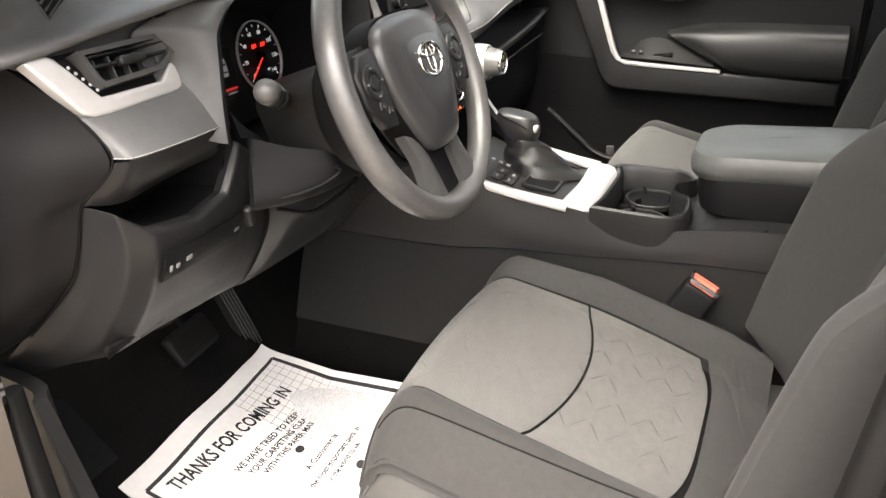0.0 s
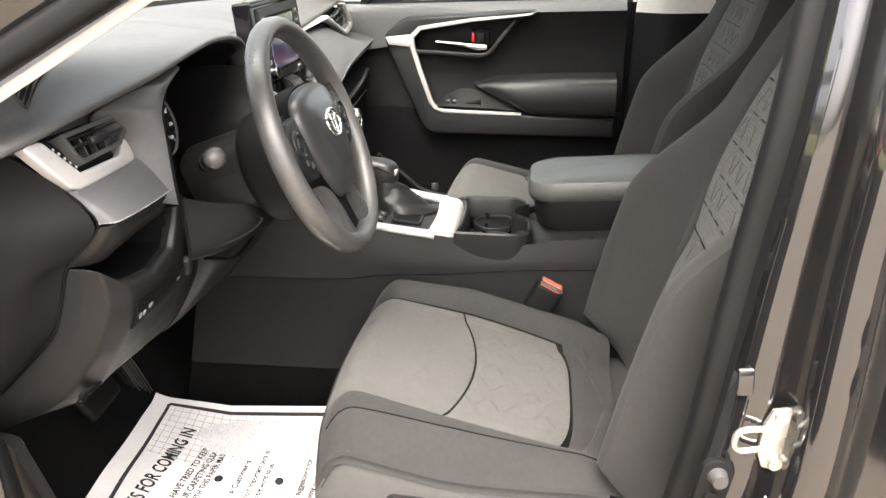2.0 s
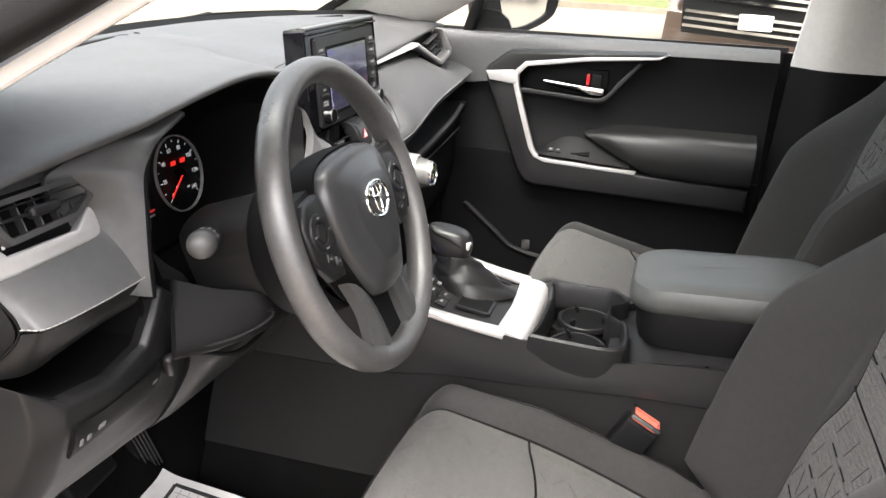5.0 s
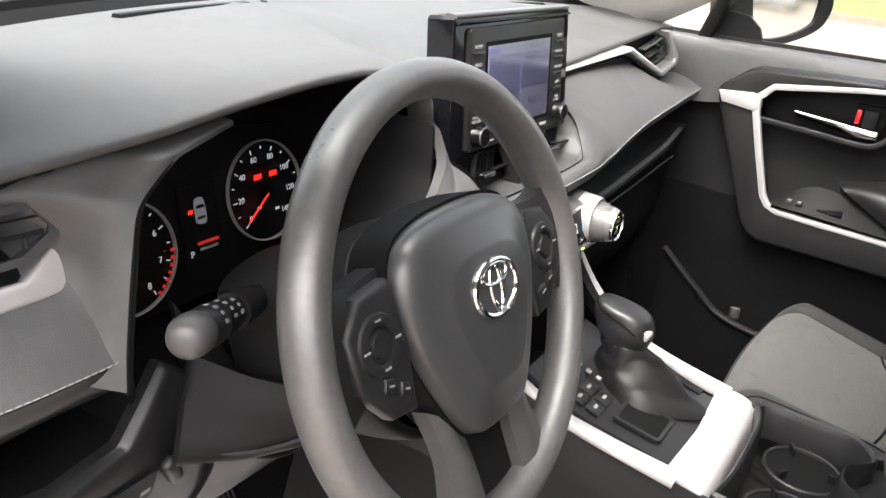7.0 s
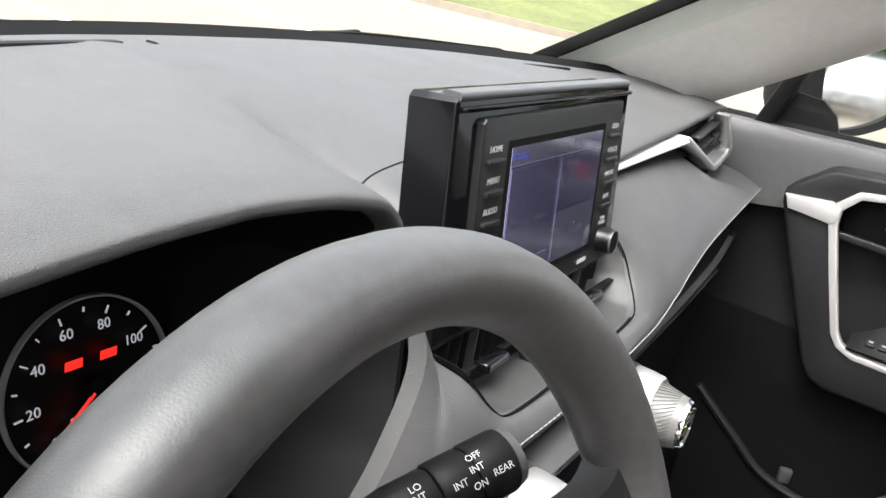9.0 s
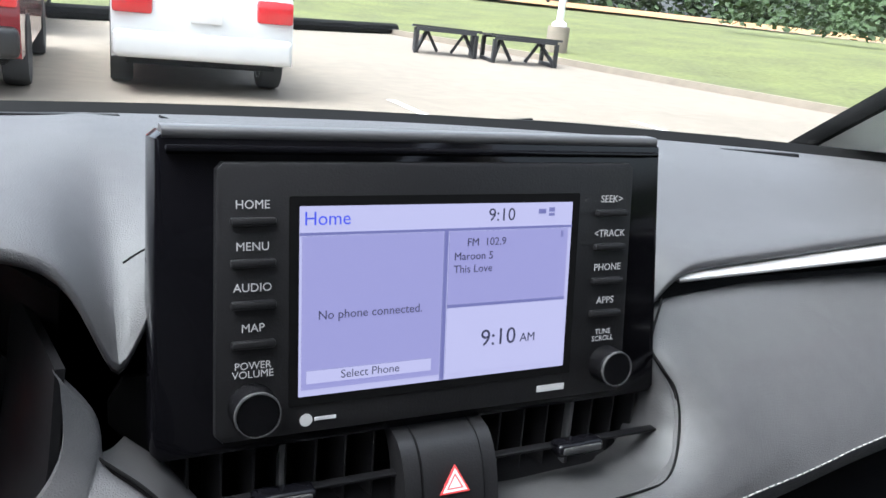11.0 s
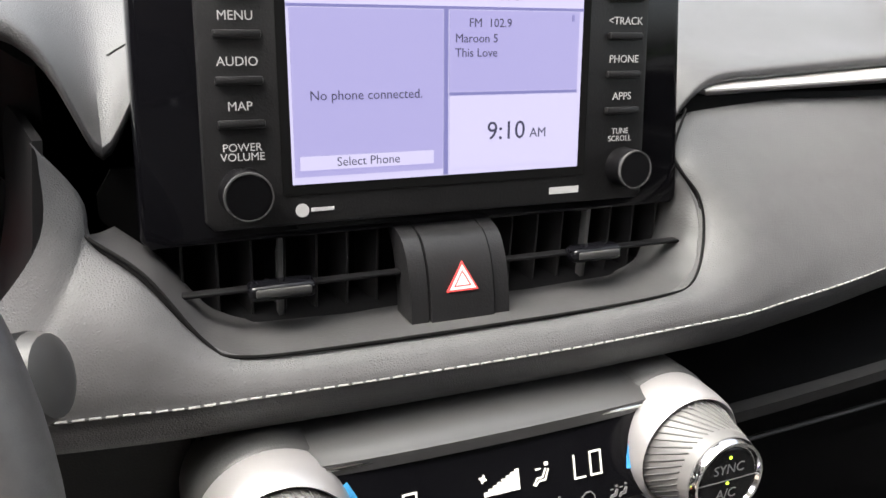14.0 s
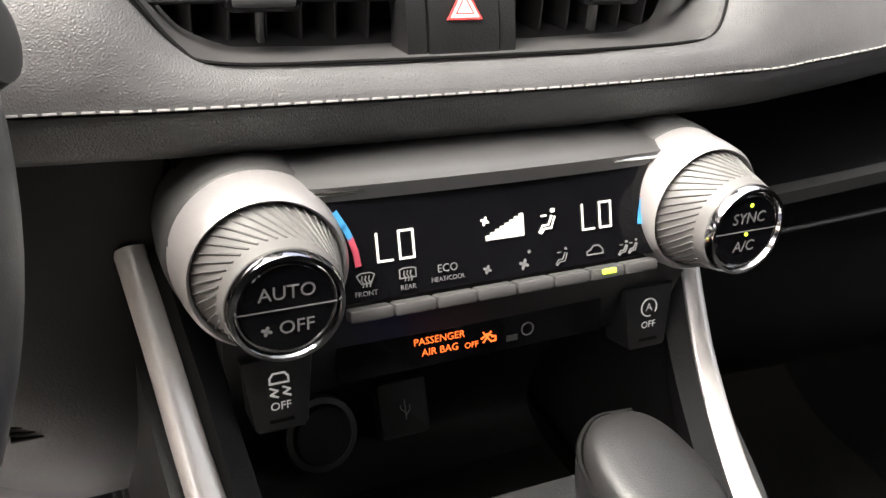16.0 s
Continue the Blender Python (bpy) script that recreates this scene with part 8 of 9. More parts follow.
part("window_switch", rbox((0.016, 0.045, 0.006), (0.757, -0.30, 0.854), (0, -28, 0), 0.0015), "black", door)
part("pocket_lip", sweep(spline([(0.735, -0.02, 0.70), (0.745, -0.10, 0.63), (0.752, -0.16, 0.585), (0.752, -0.28, 0.565), (0.752, -0.50, 0.555)], 30), circle(0.007, 8)), "plastic", door)
part("pocket_front", patch([[(0.735, -0.02, 0.70), (0.745, -0.10, 0.63), (0.752, -0.16, 0.585), (0.752, -0.28, 0.565), (0.752, -0.60, 0.555)], [(0.76, -0.02, 0.44), (0.76, -0.10, 0.44), (0.76, -0.16, 0.44), (0.76, -0.28, 0.44), (0.76, -0.60, 0.44)]], 20, 5, 0.01), "plastic_dark", door)
part("pocket_hook", rbox((0.012, 0.02, 0.026), (0.772, -0.183, 0.592), (0, 0, 20), 0.004), "plastic_grey", door)
part("window_seal", sweep([(0.862, 0.10, 1.117), (0.862, -0.25, 1.122), (0.862, -0.74, 1.128)], [(-0.008, -0.006), (0.008, -0.006), (0.006, 0.006), (-0.006, 0.006)]), "rubber", door)
part("window_pane", patch([[(0.868, 0.02, 1.118), (0.868, -0.35, 1.122), (0.868, -0.74, 1.128)], [(0.70, -0.13, 1.53), (0.69, -0.4, 1.57), (0.69, -0.74, 1.58)]], 6, 6), "glass", door).visible_shadow = False
part("quarter_post", sweep([(0.862, 0.028, 1.11), (0.80, -0.035, 1.27), (0.72, -0.125, 1.48)], rounded(0.026, 0.04, 0.006, 3), up=(1, 0, 0)), "rubber", door)
part("quarter_pane", patch([[(0.866, 0.06, 1.118), (0.862, 0.10, 1.118), (0.84, 0.26, 1.10)], [(0.80, -0.02, 1.28), (0.80, 0.0, 1.28), (0.79, 0.04, 1.28)]], 6, 6), "glass", door).visible_shadow = False
part("mirror_sail", prism([(0.06, 0.0), (-0.06, 0.0), (-0.045, 0.035), (-0.02, 0.055), (0.035, 0.06)], 0.012, Matrix.Translation((0.868, -0.03, 1.113)) @ pose(0, 0, 0, 0, 0, 90)), "plastic_dark", door)
part("outer_skin", patch([[(0.90, 0.25, 1.10), (0.90, -0.3, 1.115), (0.90, -0.76, 1.12)], [(0.93, 0.25, 0.8), (0.93, -0.3, 0.8), (0.93, -0.76, 0.8)], [(0.90, 0.25, 0.35), (0.90, -0.3, 0.35), (0.90, -0.76, 0.35)]], 8, 8, 0.01, (-1, 0, 0)), "paint", door)

# ---- door mirror ----
mirror = thing("door_mirror", (0.97, -0.03, 1.09), "black-cased passenger door mirror", "door mirror")
M["mirror"] = material("mirror_glass", (0.72, 0.73, 0.74), 0.015, metal=1.0, vary=0.01)
MM = pose(1.02, -0.085, 1.199, 0.8, 0, -40) @ Matrix.Diagonal((1.15, 1, 1.08, 1))
def mirror_loop(points):
    return [(p.x, p.z) for p in spline([(x, 0, z) for x, z in points + points[:1]], 49)[:-1]]


_mo = mirror_loop([(-0.135, 0.060), (-0.122, -0.020), (-0.106, -0.078), (-0.044, -0.088), (0.020, -0.082), (0.080, -0.054), (0.099, -0.020), (0.097, 0.010), (0.084, 0.045), (0.040, 0.076), (-0.042, 0.088), (-0.112, 0.085)])
_mi = mirror_loop([(-0.088, 0.060), (-0.082, 0.009), (-0.063, -0.056), (-0.038, -0.076), (0.012, -0.069), (0.061, -0.045), (0.069, -0.020), (0.068, 0.010), (0.056, 0.043), (0.027, 0.070), (-0.028, 0.076), (-0.074, 0.076)])
_rows = [[MM @ Vector((x, y, z)) for x, z in _mi] for y in (0.006, -0.004)]
_rows += [[MM @ Vector((x * k, y, z * k)) for x, z in _mo] for k, y in ((0.96, -0.007), (1.0, 0.0), (1.02, 0.03), (0.98, 0.07), (0.8, 0.11), (0.4, 0.125))]
bm = bmesh.new()
_v = grid(bm, _rows, closed_u=True)
bm.faces.new(_v[-1])
part("case", bm, "plastic_dark", mirror, "black case")
part("mirror_glass", prism(_mi, 0.004, MM @ pose(0, 0.001, 0)), "mirror", mirror, "silvered mirror glass")
part("mount_arm", rbox((0.12, 0.06, 0.03), (0.915, -0.01, 1.105), (0, -4, 10), 0.01, 3), "plastic_dark", mirror)

# ---- pillars, sills, roof ----
def pillar(side, x, y, z, dz=0.0):
    """Points up the windscreen pillar, which leans back and inwards, from a foot given for the right-hand side."""
    return [(side * (x - 0.31 * k), y - 1.69 * k, z + k + dz) for k in (0.0, 0.15, 0.30, 0.44)]


for _s, _nm in ((1, "wall_a_pillar_right"), (-1, "wall_a_pillar_left")):
    solo(_nm, patch([pillar(_s, 0.618, 0.318, 1.152), pillar(_s, 0.67, 0.245, 1.138), pillar(_s, 0.735, 0.17, 1.116), pillar(_s, 0.778, 0.14, 1.108), pillar(_s, 0.785, 0.138, 1.122)], 24, 20, 0.012), "headliner", "pale beige windscreen pillar trim", "windscreen pillar", "structure")
    solo("trim_windscreen_edge", sweep(pillar(_s, 0.612, 0.328, 1.152), rounded(0.02, 0.012, 0.004, 3), up=(1, 0, 0)), "black", "black edge of the windscreen", "windscreen edge", "structure")
solo("trim_a_pillar_seal", sweep(spline([(-0.79, 0.17, 0.98), (-0.795, 0.155, 1.07)] + pillar(-1, 0.795, 0.13, 1.145), 40), rounded(0.032, 0.034, 0.010, 4), up=(1, 0, 0)), "rubber", "black rubber door seal on the windscreen pillar", "door seal", "structure")
solo("wall_a_pillar_body", skin([[(-0.79, 0.16, 0.4), (-0.80, 0.15, 0.8), (-0.80, 0.16, 1.05)] + pillar(-1, 0.80, 0.13, 1.165), [(-0.83, 0.20, 0.4), (-0.84, 0.20, 0.8), (-0.84, 0.20, 1.08)] + pillar(-1, 0.825, 0.15, 1.20), [(-0.86, 0.25, 0.4), (-0.87, 0.25, 0.8), (-0.87, 0.25, 1.1)] + pillar(-1, 0.815, 0.20, 1.225), [(-0.88, 0.34, 0.4), (-0.89, 0.34, 0.8), (-0.88, 0.34, 1.08)] + pillar(-1, 0.74, 0.30, 1.215)], 60, 20, 0.01, (1, 0.5, 0)), "paint", "dark grey painted windscreen pillar and door frame", "door frame", "structure")
# driver's door pillar
_B = [(-0.72, 0.36), (-0.68, 0.6), (-0.705, 0.8), (-0.73, 1.0), (-0.757, 1.2), (-0.80, 1.56)]


def bcurve(dy, xs):
    return [(x, y + dy, z) for (y, z), x in zip(_B, xs)]


solo("trim_b_pillar_seal", sweep(spline(bcurve(0.015, (-0.765, -0.755, -0.752, -0.745, -0.735, -0.66)), 40), rounded(0.034, 0.030, 0.010, 4), up=(1, 0, 0)), "rubber", "black ribbed rubber door seal on the pillar", "door seal", "structure")
_lean = (0.0, 0.004, 0.007, 0.014, 0.026, 0.100)
_taper = (1.0, 1.0, 0.85, 0.6, 0.40, 0.3)


def pillar_line(dy, x):
    """One line up the pillar; the flange next to the seal narrows upwards and the outer skin leans further in."""
    k = 1 + 1.3 * min(1.0, max(0.0, (-dy - 0.03) / 0.1))
    return [(x + q * k, y + (dy * w if dy > -0.05 else dy + 0.05 * (1 - w)), z) for (y, z), q, w in zip(_B, _lean, _taper)]


solo("wall_b_pillar", patch([pillar_line(dy, x) for dy, x in ((0.005, -0.765), (-0.008, -0.793), (-0.012, -0.796), (-0.030, -0.799), (-0.036, -0.797), (-0.046, -0.786), (-0.056, -0.786), (-0.066, -0.800), (-0.080, -0.836), (-0.088, -0.844), (-0.096, -0.845), (-0.104, -0.840), (-0.114, -0.828), (-0.126, -0.829), (-0.148, -0.856), (-0.172, -0.880), (-0.182, -0.886), (-0.30, -0.893))], 50, 90, 0.01), "paint", "gloss dark grey painted door pillar", "door pillar", "structure")
solo("wall_b_pillar_trim", patch([[(-0.70, -0.74, 0.4), (-0.70, -0.72, 0.8), (-0.69, -0.77, 1.15), (-0.61, -0.83, 1.58)], [(-0.755, -0.71, 0.4), (-0.745, -0.70, 0.8), (-0.735, -0.755, 1.2), (-0.655, -0.80, 1.56)]], 20, 6, 0.02), "plastic", "grey inner pillar trim", "pillar trim", "structure")
striker = thing("door_striker", (-0.80, -0.735, 0.77), "bright zinc door striker loop bolted to the pillar", "door striker")
part("plate", prism([(-0.020, 0.02), (-0.012, 0.040), (0.010, 0.044), (0.021, 0.025), (0.021, -0.03), (0.008, -0.044), (-0.012, -0.040), (-0.021, -0.02)], 0.005, Matrix.Translation((-0.806, -0.752, 0.818)) @ pose(0, 0, 0, 0, 4, -84) @ Matrix.Diagonal((0.78, 1, 0.86, 1)), 0.001), "zinc", striker)
part("loop", sweep(spline([(-0.805, -0.745, 0.830), (-0.811, -0.722, 0.832), (-0.813, -0.711, 0.829), (-0.813, -0.708, 0.819), (-0.813, -0.711, 0.809), (-0.811, -0.722, 0.806), (-0.805, -0.745, 0.808)], 40), circle(0.0034, 10), up=(1, 0, 0)), "zinc", striker)
for _z in (0.846, 0.790):
    part("screw", lathe([(0, -0.003), (0.007, -0.003), (0.008, 0.0), (0.008, 0.003)], 16, Matrix.Translation((-0.808, -0.753, _z)) @ pose(0, 0, 0, 0, 0, -84)), "zinc", striker)


def stud(y, z, x, r=0.016):
    s = thing("hinge_bolt", (x, y, z - r), "dark steel hinge bolt with its washer", "bolt", "hinge bolts")
    m = Matrix.Translation((x, y, z)) @ pose(0, 0, 0, 0, 0, -78)
    part("washer", lathe([(0.0, -0.002), (r, -0.002), (r * 1.05, 0.0), (r * 1.05, 0.004)], 24, m), "paint", s)
    part("head", lathe([(0.0, -0.009), (r * 0.5, -0.009), (r * 0.58, -0.007), (r * 0.6, -0.002)], 6, m), "plastic_dark", s)
    part("socket", lathe([(0.0, -0.0095), (r * 0.25, -0.0095), (r * 0.25, -0.008)], 6, m), "black", s)


stud(-0.862, 0.935, -0.868)
stud(-0.856, 0.880, -0.868)
switch = thing("door_switch", (-0.80, -0.70, 0.73), "black rubber courtesy light switch on the pillar", "door switch")
_dm = Matrix.Translation((-0.80, -0.696, 0.762)) @ pose(0, 0, 0, 0, 10, -84)
part("base", prism([(x, z) for x, z in rounded(0.036, 0.062, 0.015, 6)], 0.008, _dm @ pose(0, -0.006, -0.006), 0.002), "rubber", switch)
part("plunger", lathe([(0, -0.018), (0.008, -0.018), (0.0095, -0.014), (0.011, -0.006)], 20, _dm @ pose(0, 0, 0.006)), "plastic_grey", switch)
part("lower_screw", lathe([(0, -0.010), (0.008, -0.010), (0.009, -0.006)], 16, _dm @ pose(0, 0, -0.022)), "rubber", switch)
sticker = thing("tyre_sticker", (-0.80, -0.742, 0.65), "white tyre label with a yellow mark on the pillar", "sticker")
_sm = Matrix.Translation((-0.8145, -0.742, 0.690)) @ pose(0, 0, 0, 0, 6, -86)
M["yellow"] = material("yellow_print", (0.55, 0.55, 0.02), 0.6)
part("sheet", prism([(-0.022, -0.06), (0.030, -0.06), (0.030, 0.015), (-0.002, 0.065), (-0.012, 0.03)], 0.001, _sm @ pose(0, -0.002, 0)), "paper", sticker)
part("print_mark", rbox((0.011, 0.0006, 0.018), _sm @ Vector((0.021, -0.003, 0.004)), (0, 6, -86), 0), "yellow", sticker)
part("print_mark", rbox((0.0015, 0.0006, 0.07), _sm @ Vector((-0.004, -0.003, -0.015)), (0, -12, -86), 0), "ink_light", sticker)
solo("trim_pillar_clip", rbox((0.006, 0.018, 0.030), (-0.797, -0.715, 0.880), (0, 10, 6), 0.004, 3), "paint", "painted seam step on the pillar", "pillar seam", "structure")
# the open driver's door, swung out ahead of the opening
# Out of view: added to shade the dash and darken the pillar's reflections.
open_door = thing("driver_door", (-1.3, 0.1, 0.4), "open driver's door with dark trim", "car door")
_dd = Matrix.Translation((-0.90, 0.24, 0)) @ pose(0, 0, 0, 0, 0, 17)


def door_sheet(rows, y, thick):
    return patch([[_dd @ Vector((-a, y + b, z)) for a, b in r] for z, r in rows], 16, 14, thick, _dd.to_3x3() @ Vector((0, 1, 0)))


part("inner_trim", door_sheet([(0.42, [(0.02, 0), (0.4, -0.01), (0.86, 0)]), (0.70, [(0.0, 0), (0.42, -0.04), (0.90, 0)]), (0.92, [(0.0, 0), (0.42, -0.05), (0.93, 0)]), (1.10, [(0.03, 0), (0.42, -0.02), (0.95, 0)])], -0.03, 0.03), "plastic_dark", open_door)
part("outer_skin", door_sheet([(0.38, [(0.0, 0), (0.4, 0.01), (0.88, 0)]), (0.75, [(0.0, 0.02), (0.42, 0.04), (0.94, 0.02)]), (1.09, [(0.0, 0), (0.42, 0.01), (0.97, 0)])], 0.03, 0.02), "paint", open_door)
part("window_frame", sweep([_dd @ Vector(p) for p in ((-0.06, 0.0, 1.10), (-0.40, 0.01, 1.38), (-0.62, 0.01, 1.53), (-0.92, 0.01, 1.55), (-0.97, 0.0, 1.10))], rounded(0.05, 0.04, 0.01, 3)), "rubber", open_door)
# passenger's pillar
solo("wall_b_pillar_right", patch([[(0.80, -0.735, 0.4), (0.80, -0.735, 0.8), (0.80, -0.745, 1.10)], [(0.75, -0.80, 0.4), (0.75, -0.81, 0.8), (0.755, -0.82, 1.10)], [(0.76, -0.95, 0.4), (0.76, -0.95, 0.8), (0.77, -0.95, 1.10)]], 16, 10, 0.02, (1, 0, 0)), "plastic_dark", "black lower pillar trim", "pillar trim", "structure")
solo("wall_b_pillar_right_upper", patch([[(0.80, -0.745, 1.10), (0.76, -0.76, 1.3), (0.67, -0.78, 1.60)], [(0.755, -0.82, 1.10), (0.72, -0.83, 1.3), (0.64, -0.84, 1.60)], [(0.77, -0.95, 1.10), (0.74, -0.93, 1.3), (0.66, -0.92, 1.60)]], 16, 10, 0.02, (1, 0, 0)), "headliner", "pale beige upper pillar trim", "pillar trim", "structure")
# Unseen rear glass and pillars, added to cut light from behind.
M["privacy_glass"] = glass_material("privacy_glass", (0.10, 0.11, 0.105))
for _s, _nm in ((1, "window_rear_right"), (-1, "window_rear_left")):
    solo(_nm, patch([[(_s * 0.85, -0.86, 1.11), (_s * 0.85, -1.4, 1.12), (_s * 0.84, -1.86, 1.14)], [(_s * 0.66, -0.90, 1.585), (_s * 0.65, -1.4, 1.60), (_s * 0.64, -1.78, 1.58)]], 8, 6, 0.006, (_s, 0, 0)), "privacy_glass", "dark tinted rear door window", "rear window", "structure")
    solo("wall_c_pillar", patch([[(_s * 0.85, -1.84, 1.10), (_s * 0.84, -2.1, 1.10), (_s * 0.80, -2.36, 1.10)], [(_s * 0.64, -1.74, 1.62), (_s * 0.63, -2.1, 1.62), (_s * 0.60, -2.36, 1.62)]], 8, 6, 0.03, (_s, 0, 0)), "headliner", "pale beige rear pillar trim", "rear pillar", "structure")
solo("window_hatch", patch([[(-0.78, -2.33, 1.13), (0, -2.36, 1.13), (0.78, -2.33, 1.13)], [(-0.60, -2.27, 1.60), (0, -2.29, 1.64), (0.60, -2.27, 1.60)]], 8, 6, 0.006, (0, -1, 0)), "privacy_glass", "dark tinted hatch window", "hatch window", "structure")
solo("wall_rear_right", rbox((0.04, 1.4, 0.75), (0.83, -1.62, 0.74), bevel=0.01), "plastic_dark", "black rear door trim", "rear door", "structure")
solo("wall_rear_left", rbox((0.04, 1.3, 0.75), (-0.83, -1.62, 0.74), bevel=0.01), "plastic_dark", "black rear door trim", "rear door", "structure")
solo("baseboard_sill_right", rbox((0.16, 2.6, 0.26), (0.86, -0.95, 0.34), bevel=0.03), "plastic_dark", "black plastic sill under the passenger door", "door sill", "structure")
# driver's sill
solo("baseboard_sill", patch([[(-0.68, 0.35, 0.42), (-0.68, -0.2, 0.40), (-0.68, -0.8, 0.40)], [(-0.72, 0.35, 0.425), (-0.72, -0.2, 0.41), (-0.72, -0.8, 0.41)], [(-0.79, 0.35, 0.42), (-0.79, -0.2, 0.405), (-0.79, -0.8, 0.405)], [(-0.86, 0.35, 0.36), (-0.86, -0.2, 0.35), (-0.86, -0.8, 0.35)], [(-0.88, 0.35, 0.2), (-0.88, -0.2, 0.2), (-0.88, -0.8, 0.2)]], 10, 20, 0.01), "plastic", "grey plastic scuff plate on the door sill", "door sill", "structure")
solo("trim_sill_seal", sweep([(-0.775, 0.17, 0.72), (-0.775, 0.15, 0.5), (-0.77, 0.08, 0.428), (-0.77, -0.2, 0.425), (-0.77, -0.66, 0.43)], rounded(0.024, 0.028, 0.009, 4), up=(1, 0, 0)), "rubber", "black rubber door seal along the sill", "door seal", "structure")
solo("wall_kick_panel", patch([[(-0.745, 0.06, 0.41), (-0.745, 0.10, 0.55), (-0.745, 0.15, 0.70)], [(-0.72, 0.2, 0.41), (-0.72, 0.2, 0.55), (-0.72, 0.2, 0.70)], [(-0.70, 0.45, 0.41), (-0.70, 0.45, 0.55), (-0.70, 0.45, 0.70)]], 10, 10, 0.02, (-1, 0, 0)), "plastic", "grey plastic kick panel", "kick panel", "structure")

# ---- foot well ----
solo("floor", patch([[(-0.80, -2.3, 0.343), (0.80, -2.3, 0.343)], [(-0.80, -0.6, 0.333), (0.80, -0.6, 0.333)], [(-0.80, -0.1, 0.323), (0.80, -0.1, 0.323)], [(-0.80, 0.12, 0.343), (0.80, 0.12, 0.343)], [(-0.80, 0.30, 0.388), (0.80, 0.30, 0.388)], [(-0.80, 0.46, 0.548), (0.80, 0.46, 0.548)], [(-0.80, 0.52, 0.8), (0.80, 0.52, 0.8)]], 10, 60, 0.03, (0, 0, -1)), "carpet", "black carpeted car floor and toe board", "car floor", "structure")


def floor_z(y):
    return float(np.interp(y, (-0.6, -0.1, 0.12, 0.30, 0.46), (0.333, 0.323, 0.343, 0.390, 0.548)))


mat = thing("floor_mat", (-0.38, 0.1, 0.35), "black carpet floor mat in the driver's footwell", "floor mat")
bm = patch([[(x, y, floor_z(y) + 0.010) for x in (-0.67, -0.5, -0.3, -0.16)] for y in (-0.2, -0.05, 0.1, 0.22, 0.32, 0.38)], 20, 30, 0.007, (0, 0, -1))
part("carpet_pad", bm, "carpet", mat)
# printed paper mat
paper = thing("paper_mat", (-0.36, 0.1, 0.36), "white printed paper floor mat with a thick black border", "paper mat")


def sheet(a, b):
    """a: along the car from the front edge backwards, 0 to 0.55; b: from the tunnel outwards, 0 to 0.42."""
    x = -0.171 - b * 0.995 - a * 0.02
    y = 0.284 - a * 0.995 - b * 0.06
    z = floor_z(y) + 0.0160 + 0.2 * a * (max(0.0, 0.282 - b) / 0.3) ** 1.5 + 0.0025 * math.sin(a * 21 + 1) * math.sin(b * 9) + 0.0018 * math.sin(b * 31 + a * 12) + 0.010 * max(0, 1 - b / 0.04) ** 2 + 0.008 * max(0, 1 - a / 0.04) ** 2
    return Vector((x, y, z))


bm = bmesh.new()
grid(bm, [[sheet(0.55 * i / 60, 0.42 * j / 56) for j in range(57)] for i in range(61)])
_pp = part("sheet", bm, "paper", paper)


def printed(words, size, a, b0, b1, slope=0.13):
    """Words that read outwards from b0 to b1, the line drifting back by slope."""
    bm = text_bm(words, size, Matrix.Identity(4), 0.0001, "LEFT", 0.022)
    x0, x1 = min(v.co.x for v in bm.verts), max(v.co.x for v in bm.verts)
    for v in bm.verts:
        b = b0 + (b1 - b0) * (v.co.x - x0) / (x1 - x0)
        p = sheet(a - v.co.z + slope * (b0 - b), b)
        p.z += 0.0012
        v.co = p
    return part("printed_line", bm, "ink", _pp)


printed("THANKS FOR COMING IN", 0.036, 0.062, 0.368, 0.072)
for _w, _a, _b0, _b1 in (("WE HAVE TRIED TO KEEP", 0.124, 0.28, 0.112), ("YOUR CARPETING CLEAN", 0.145, 0.27, 0.106), ("WITH THIS PAPER MAT", 0.166, 0.256, 0.12), ("A Customer is", 0.228, 0.22, 0.135), ("the most important person", 0.252, 0.25, 0.108), ("in the world to us.", 0.275, 0.226, 0.14), ("Your suggestions for", 0.345, 0.235, 0.12), ("improving our service", 0.368, 0.235, 0.115), ("are always welcome", 0.391, 0.23, 0.12)):
    printed(_w, 0.0165, _a, _b0, _b1)


def ribbon(pts, w, name, mat_name):
    bms = []
    for (a0, b0), (a1, b1) in zip(pts, pts[1:]):
        n = max(2, int(math.hypot(a1 - a0, b1 - b0) / 0.012))
        d = Vector((a1 - a0, b1 - b0)).normalized()
        nx, ny = -d.y * w / 2, d.x * w / 2
        rows = []
        for k in range(n + 1):
            a, b = a0 + (a1 - a0) * k / n, b0 + (b1 - b0) * k / n
            row = []
            for sg in (-1, 1):
                p = sheet(a + sg * nx, b + sg * ny)
                p.z += 0.0010
                row.append(p)
            rows.append(row)
        bm = bmesh.new()
        grid(bm, rows)
        bms.append(bm)
    return part(name, join(*bms), mat_name, _pp)


ribbon([(0.54, 0.014), (0.034, 0.016), (0.034, 0.396), (0.54, 0.396)], 0.007, "border", "ink")
M["grid_ink"] = material("grid_ink", (0.3, 0.3, 0.31), 0.8, vary=0.05)
for _k in range(9):
    ribbon([(0.04, 0.030 + _k * 0.016), (0.36, 0.030 + _k * 0.016)], 0.0011, "grid_line", "grid_ink")
for _k in range(19):
    ribbon([(0.050 + _k * 0.017, 0.020), (0.050 + _k * 0.017, 0.162)], 0.0011, "grid_line", "grid_ink")
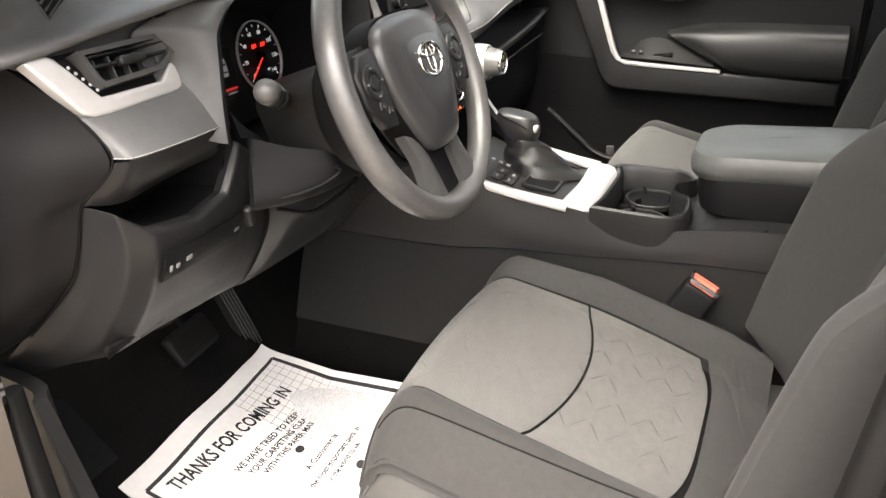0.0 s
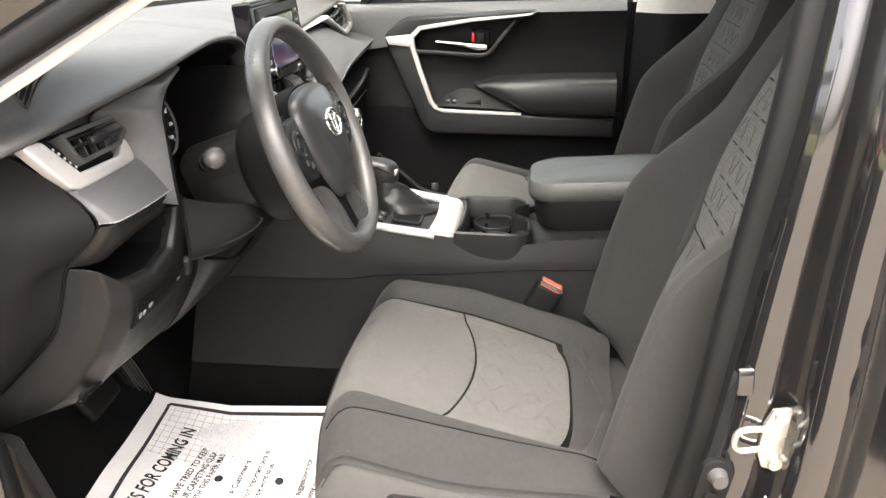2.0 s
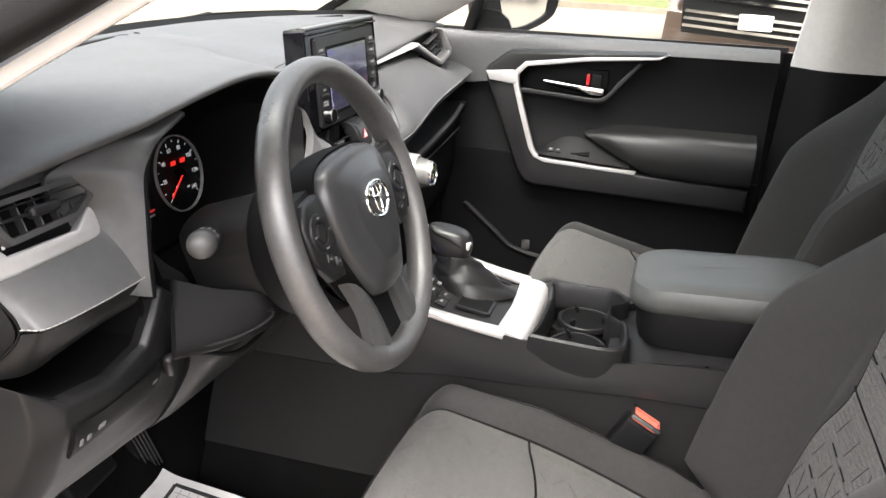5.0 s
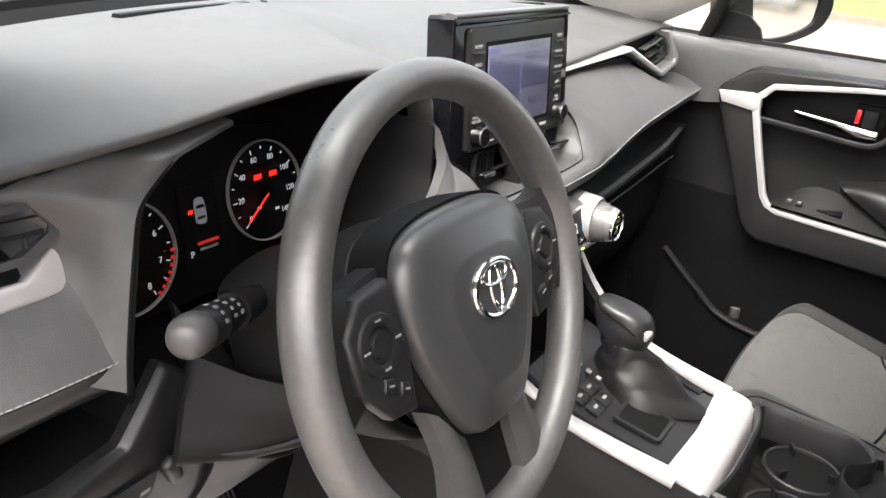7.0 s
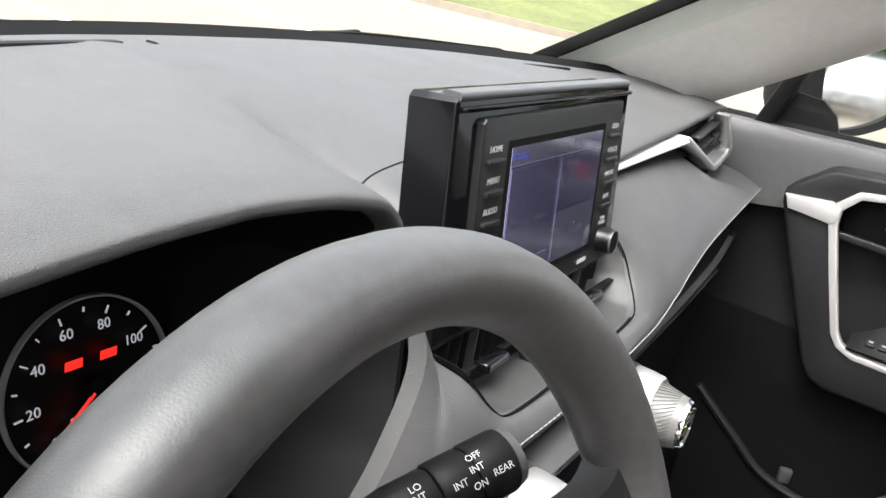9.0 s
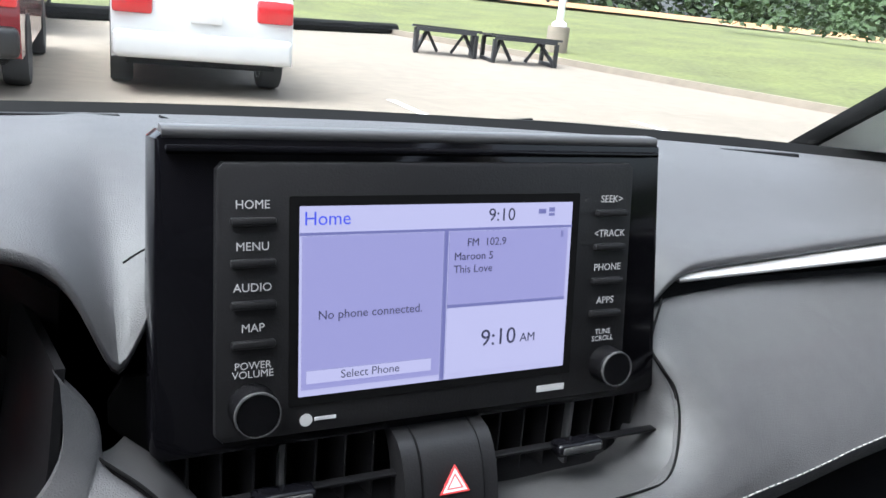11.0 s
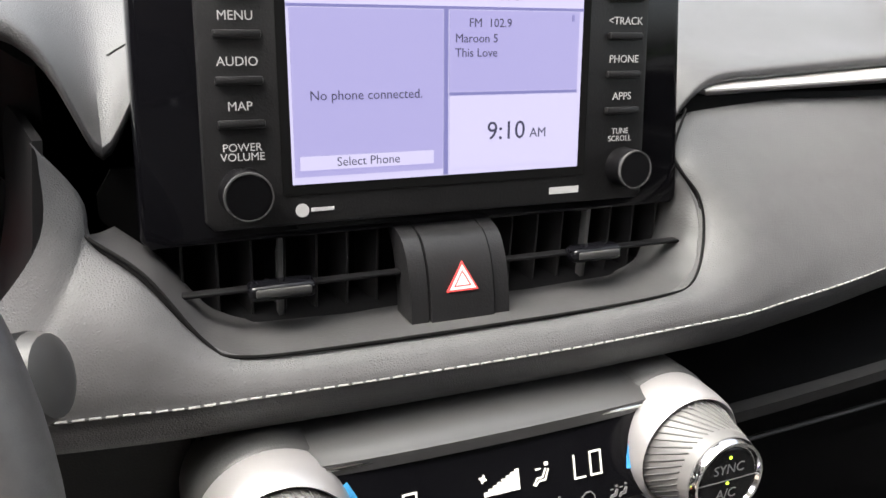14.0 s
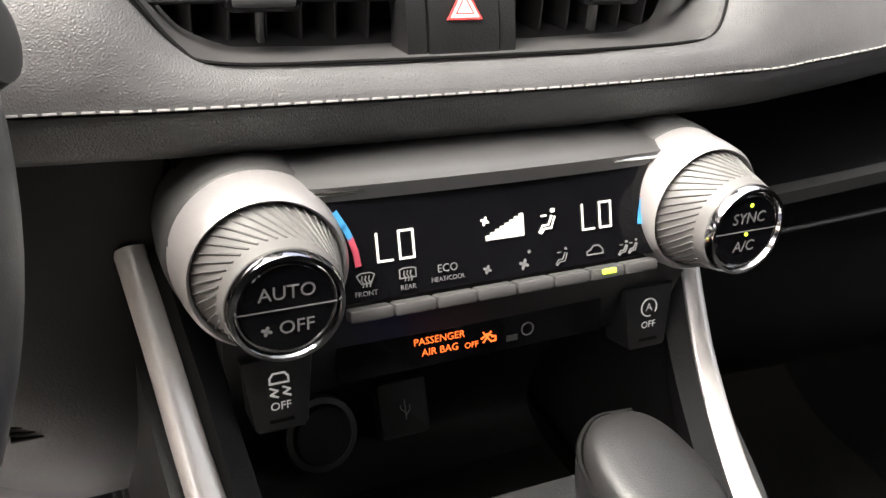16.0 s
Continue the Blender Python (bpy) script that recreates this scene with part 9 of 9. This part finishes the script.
for _a, _b in ((0.194, 0.187), (0.310, 0.178), (0.430, 0.17)):
    bm = bmesh.new()
    c = [sheet(_a + 0.0085 * math.cos(t), _b + 0.0085 * math.sin(t)) + Vector((0, 0, 0.0012)) for t in np.linspace(0, 2 * math.pi, 18)[:-1]]
    bm.faces.new([bm.verts.new(p) for p in c])
    part("printed_dot", bm, "ink", _pp)
M["print_grey"] = material("print_grey", (0.56, 0.56, 0.57), 0.85, vary=0.35, vscale=300)
bm = bmesh.new()
_o = [(0.112, 0.085), (0.13, 0.055), (0.17, 0.036), (0.22, 0.030), (0.28, 0.038), (0.325, 0.055), (0.33, 0.085), (0.31, 0.11), (0.24, 0.125), (0.16, 0.118)]
_c = sheet(0.22, 0.08) + Vector((0, 0, 0.0013))
_cv = bm.verts.new(_c)
_ov = [bm.verts.new(sheet(p.x, p.y) + Vector((0, 0, 0.0013))) for p in spline([(a, b, 0) for a, b in _o + _o[:1]], 41)[:-1]]
for _i in range(40):
    bm.faces.new((_cv, _ov[_i], _ov[(_i + 1) % 40]))
part("printed_shape", bm, "print_grey", _pp, "speckled grey printed car shape")

# pedals
gas = thing("accelerator_pedal", (-0.16, 0.34, 0.37), "long black ribbed accelerator pedal", "pedal")
part("pad", patch([[(-0.185, 0.37, 0.53), (-0.142, 0.37, 0.525)], [(-0.175, 0.335, 0.44), (-0.132, 0.335, 0.435)], [(-0.165, 0.315, 0.375), (-0.122, 0.315, 0.372)]], 6, 12, 0.012), "plastic", gas)
for _i in range(5):
    _x = -0.181 + _i * 0.0085
    part("rib", sweep(spline([(_x, 0.364, 0.528), (_x + 0.01, 0.328, 0.44), (_x + 0.02, 0.309, 0.376)], 8), circle(0.0016, 6)), "plastic_grey", gas)
brake = thing("brake_pedal", (-0.31, 0.33, 0.47), "black rubber brake pedal pad", "pedal")
part("pad", rbox((0.115, 0.022, 0.062), (-0.318, 0.322, 0.502), (-35, 0, 4), 0.01, 3), "rubber", brake)
part("arm", sweep(spline([(-0.315, 0.34, 0.50), (-0.30, 0.38, 0.56), (-0.29, 0.40, 0.66), (-0.285, 0.40, 0.76)], 14), rounded(0.014, 0.03, 0.004, 3)), "black", brake)
rest = solo("foot_rest", patch([[(-0.66, 0.28, 0.39), (-0.54, 0.28, 0.39)], [(-0.66, 0.40, 0.50), (-0.54, 0.40, 0.50)]], 4, 6, 0.03, (0, 0, -1)), "plastic_dark", "black plastic foot rest", "foot rest")
for _x, _z, _r in ((-0.36, 0.69, 0.022), (-0.45, 0.66, 0.018)):
    solo("wiring_loom", sweep(spline([(_x - 0.1, 0.28, _z), (_x, 0.24, _z - 0.02), (_x + 0.12, 0.3, _z)], 16), circle(_r, 8)), "black", "taped black wiring loom under the dashboard", "wiring")
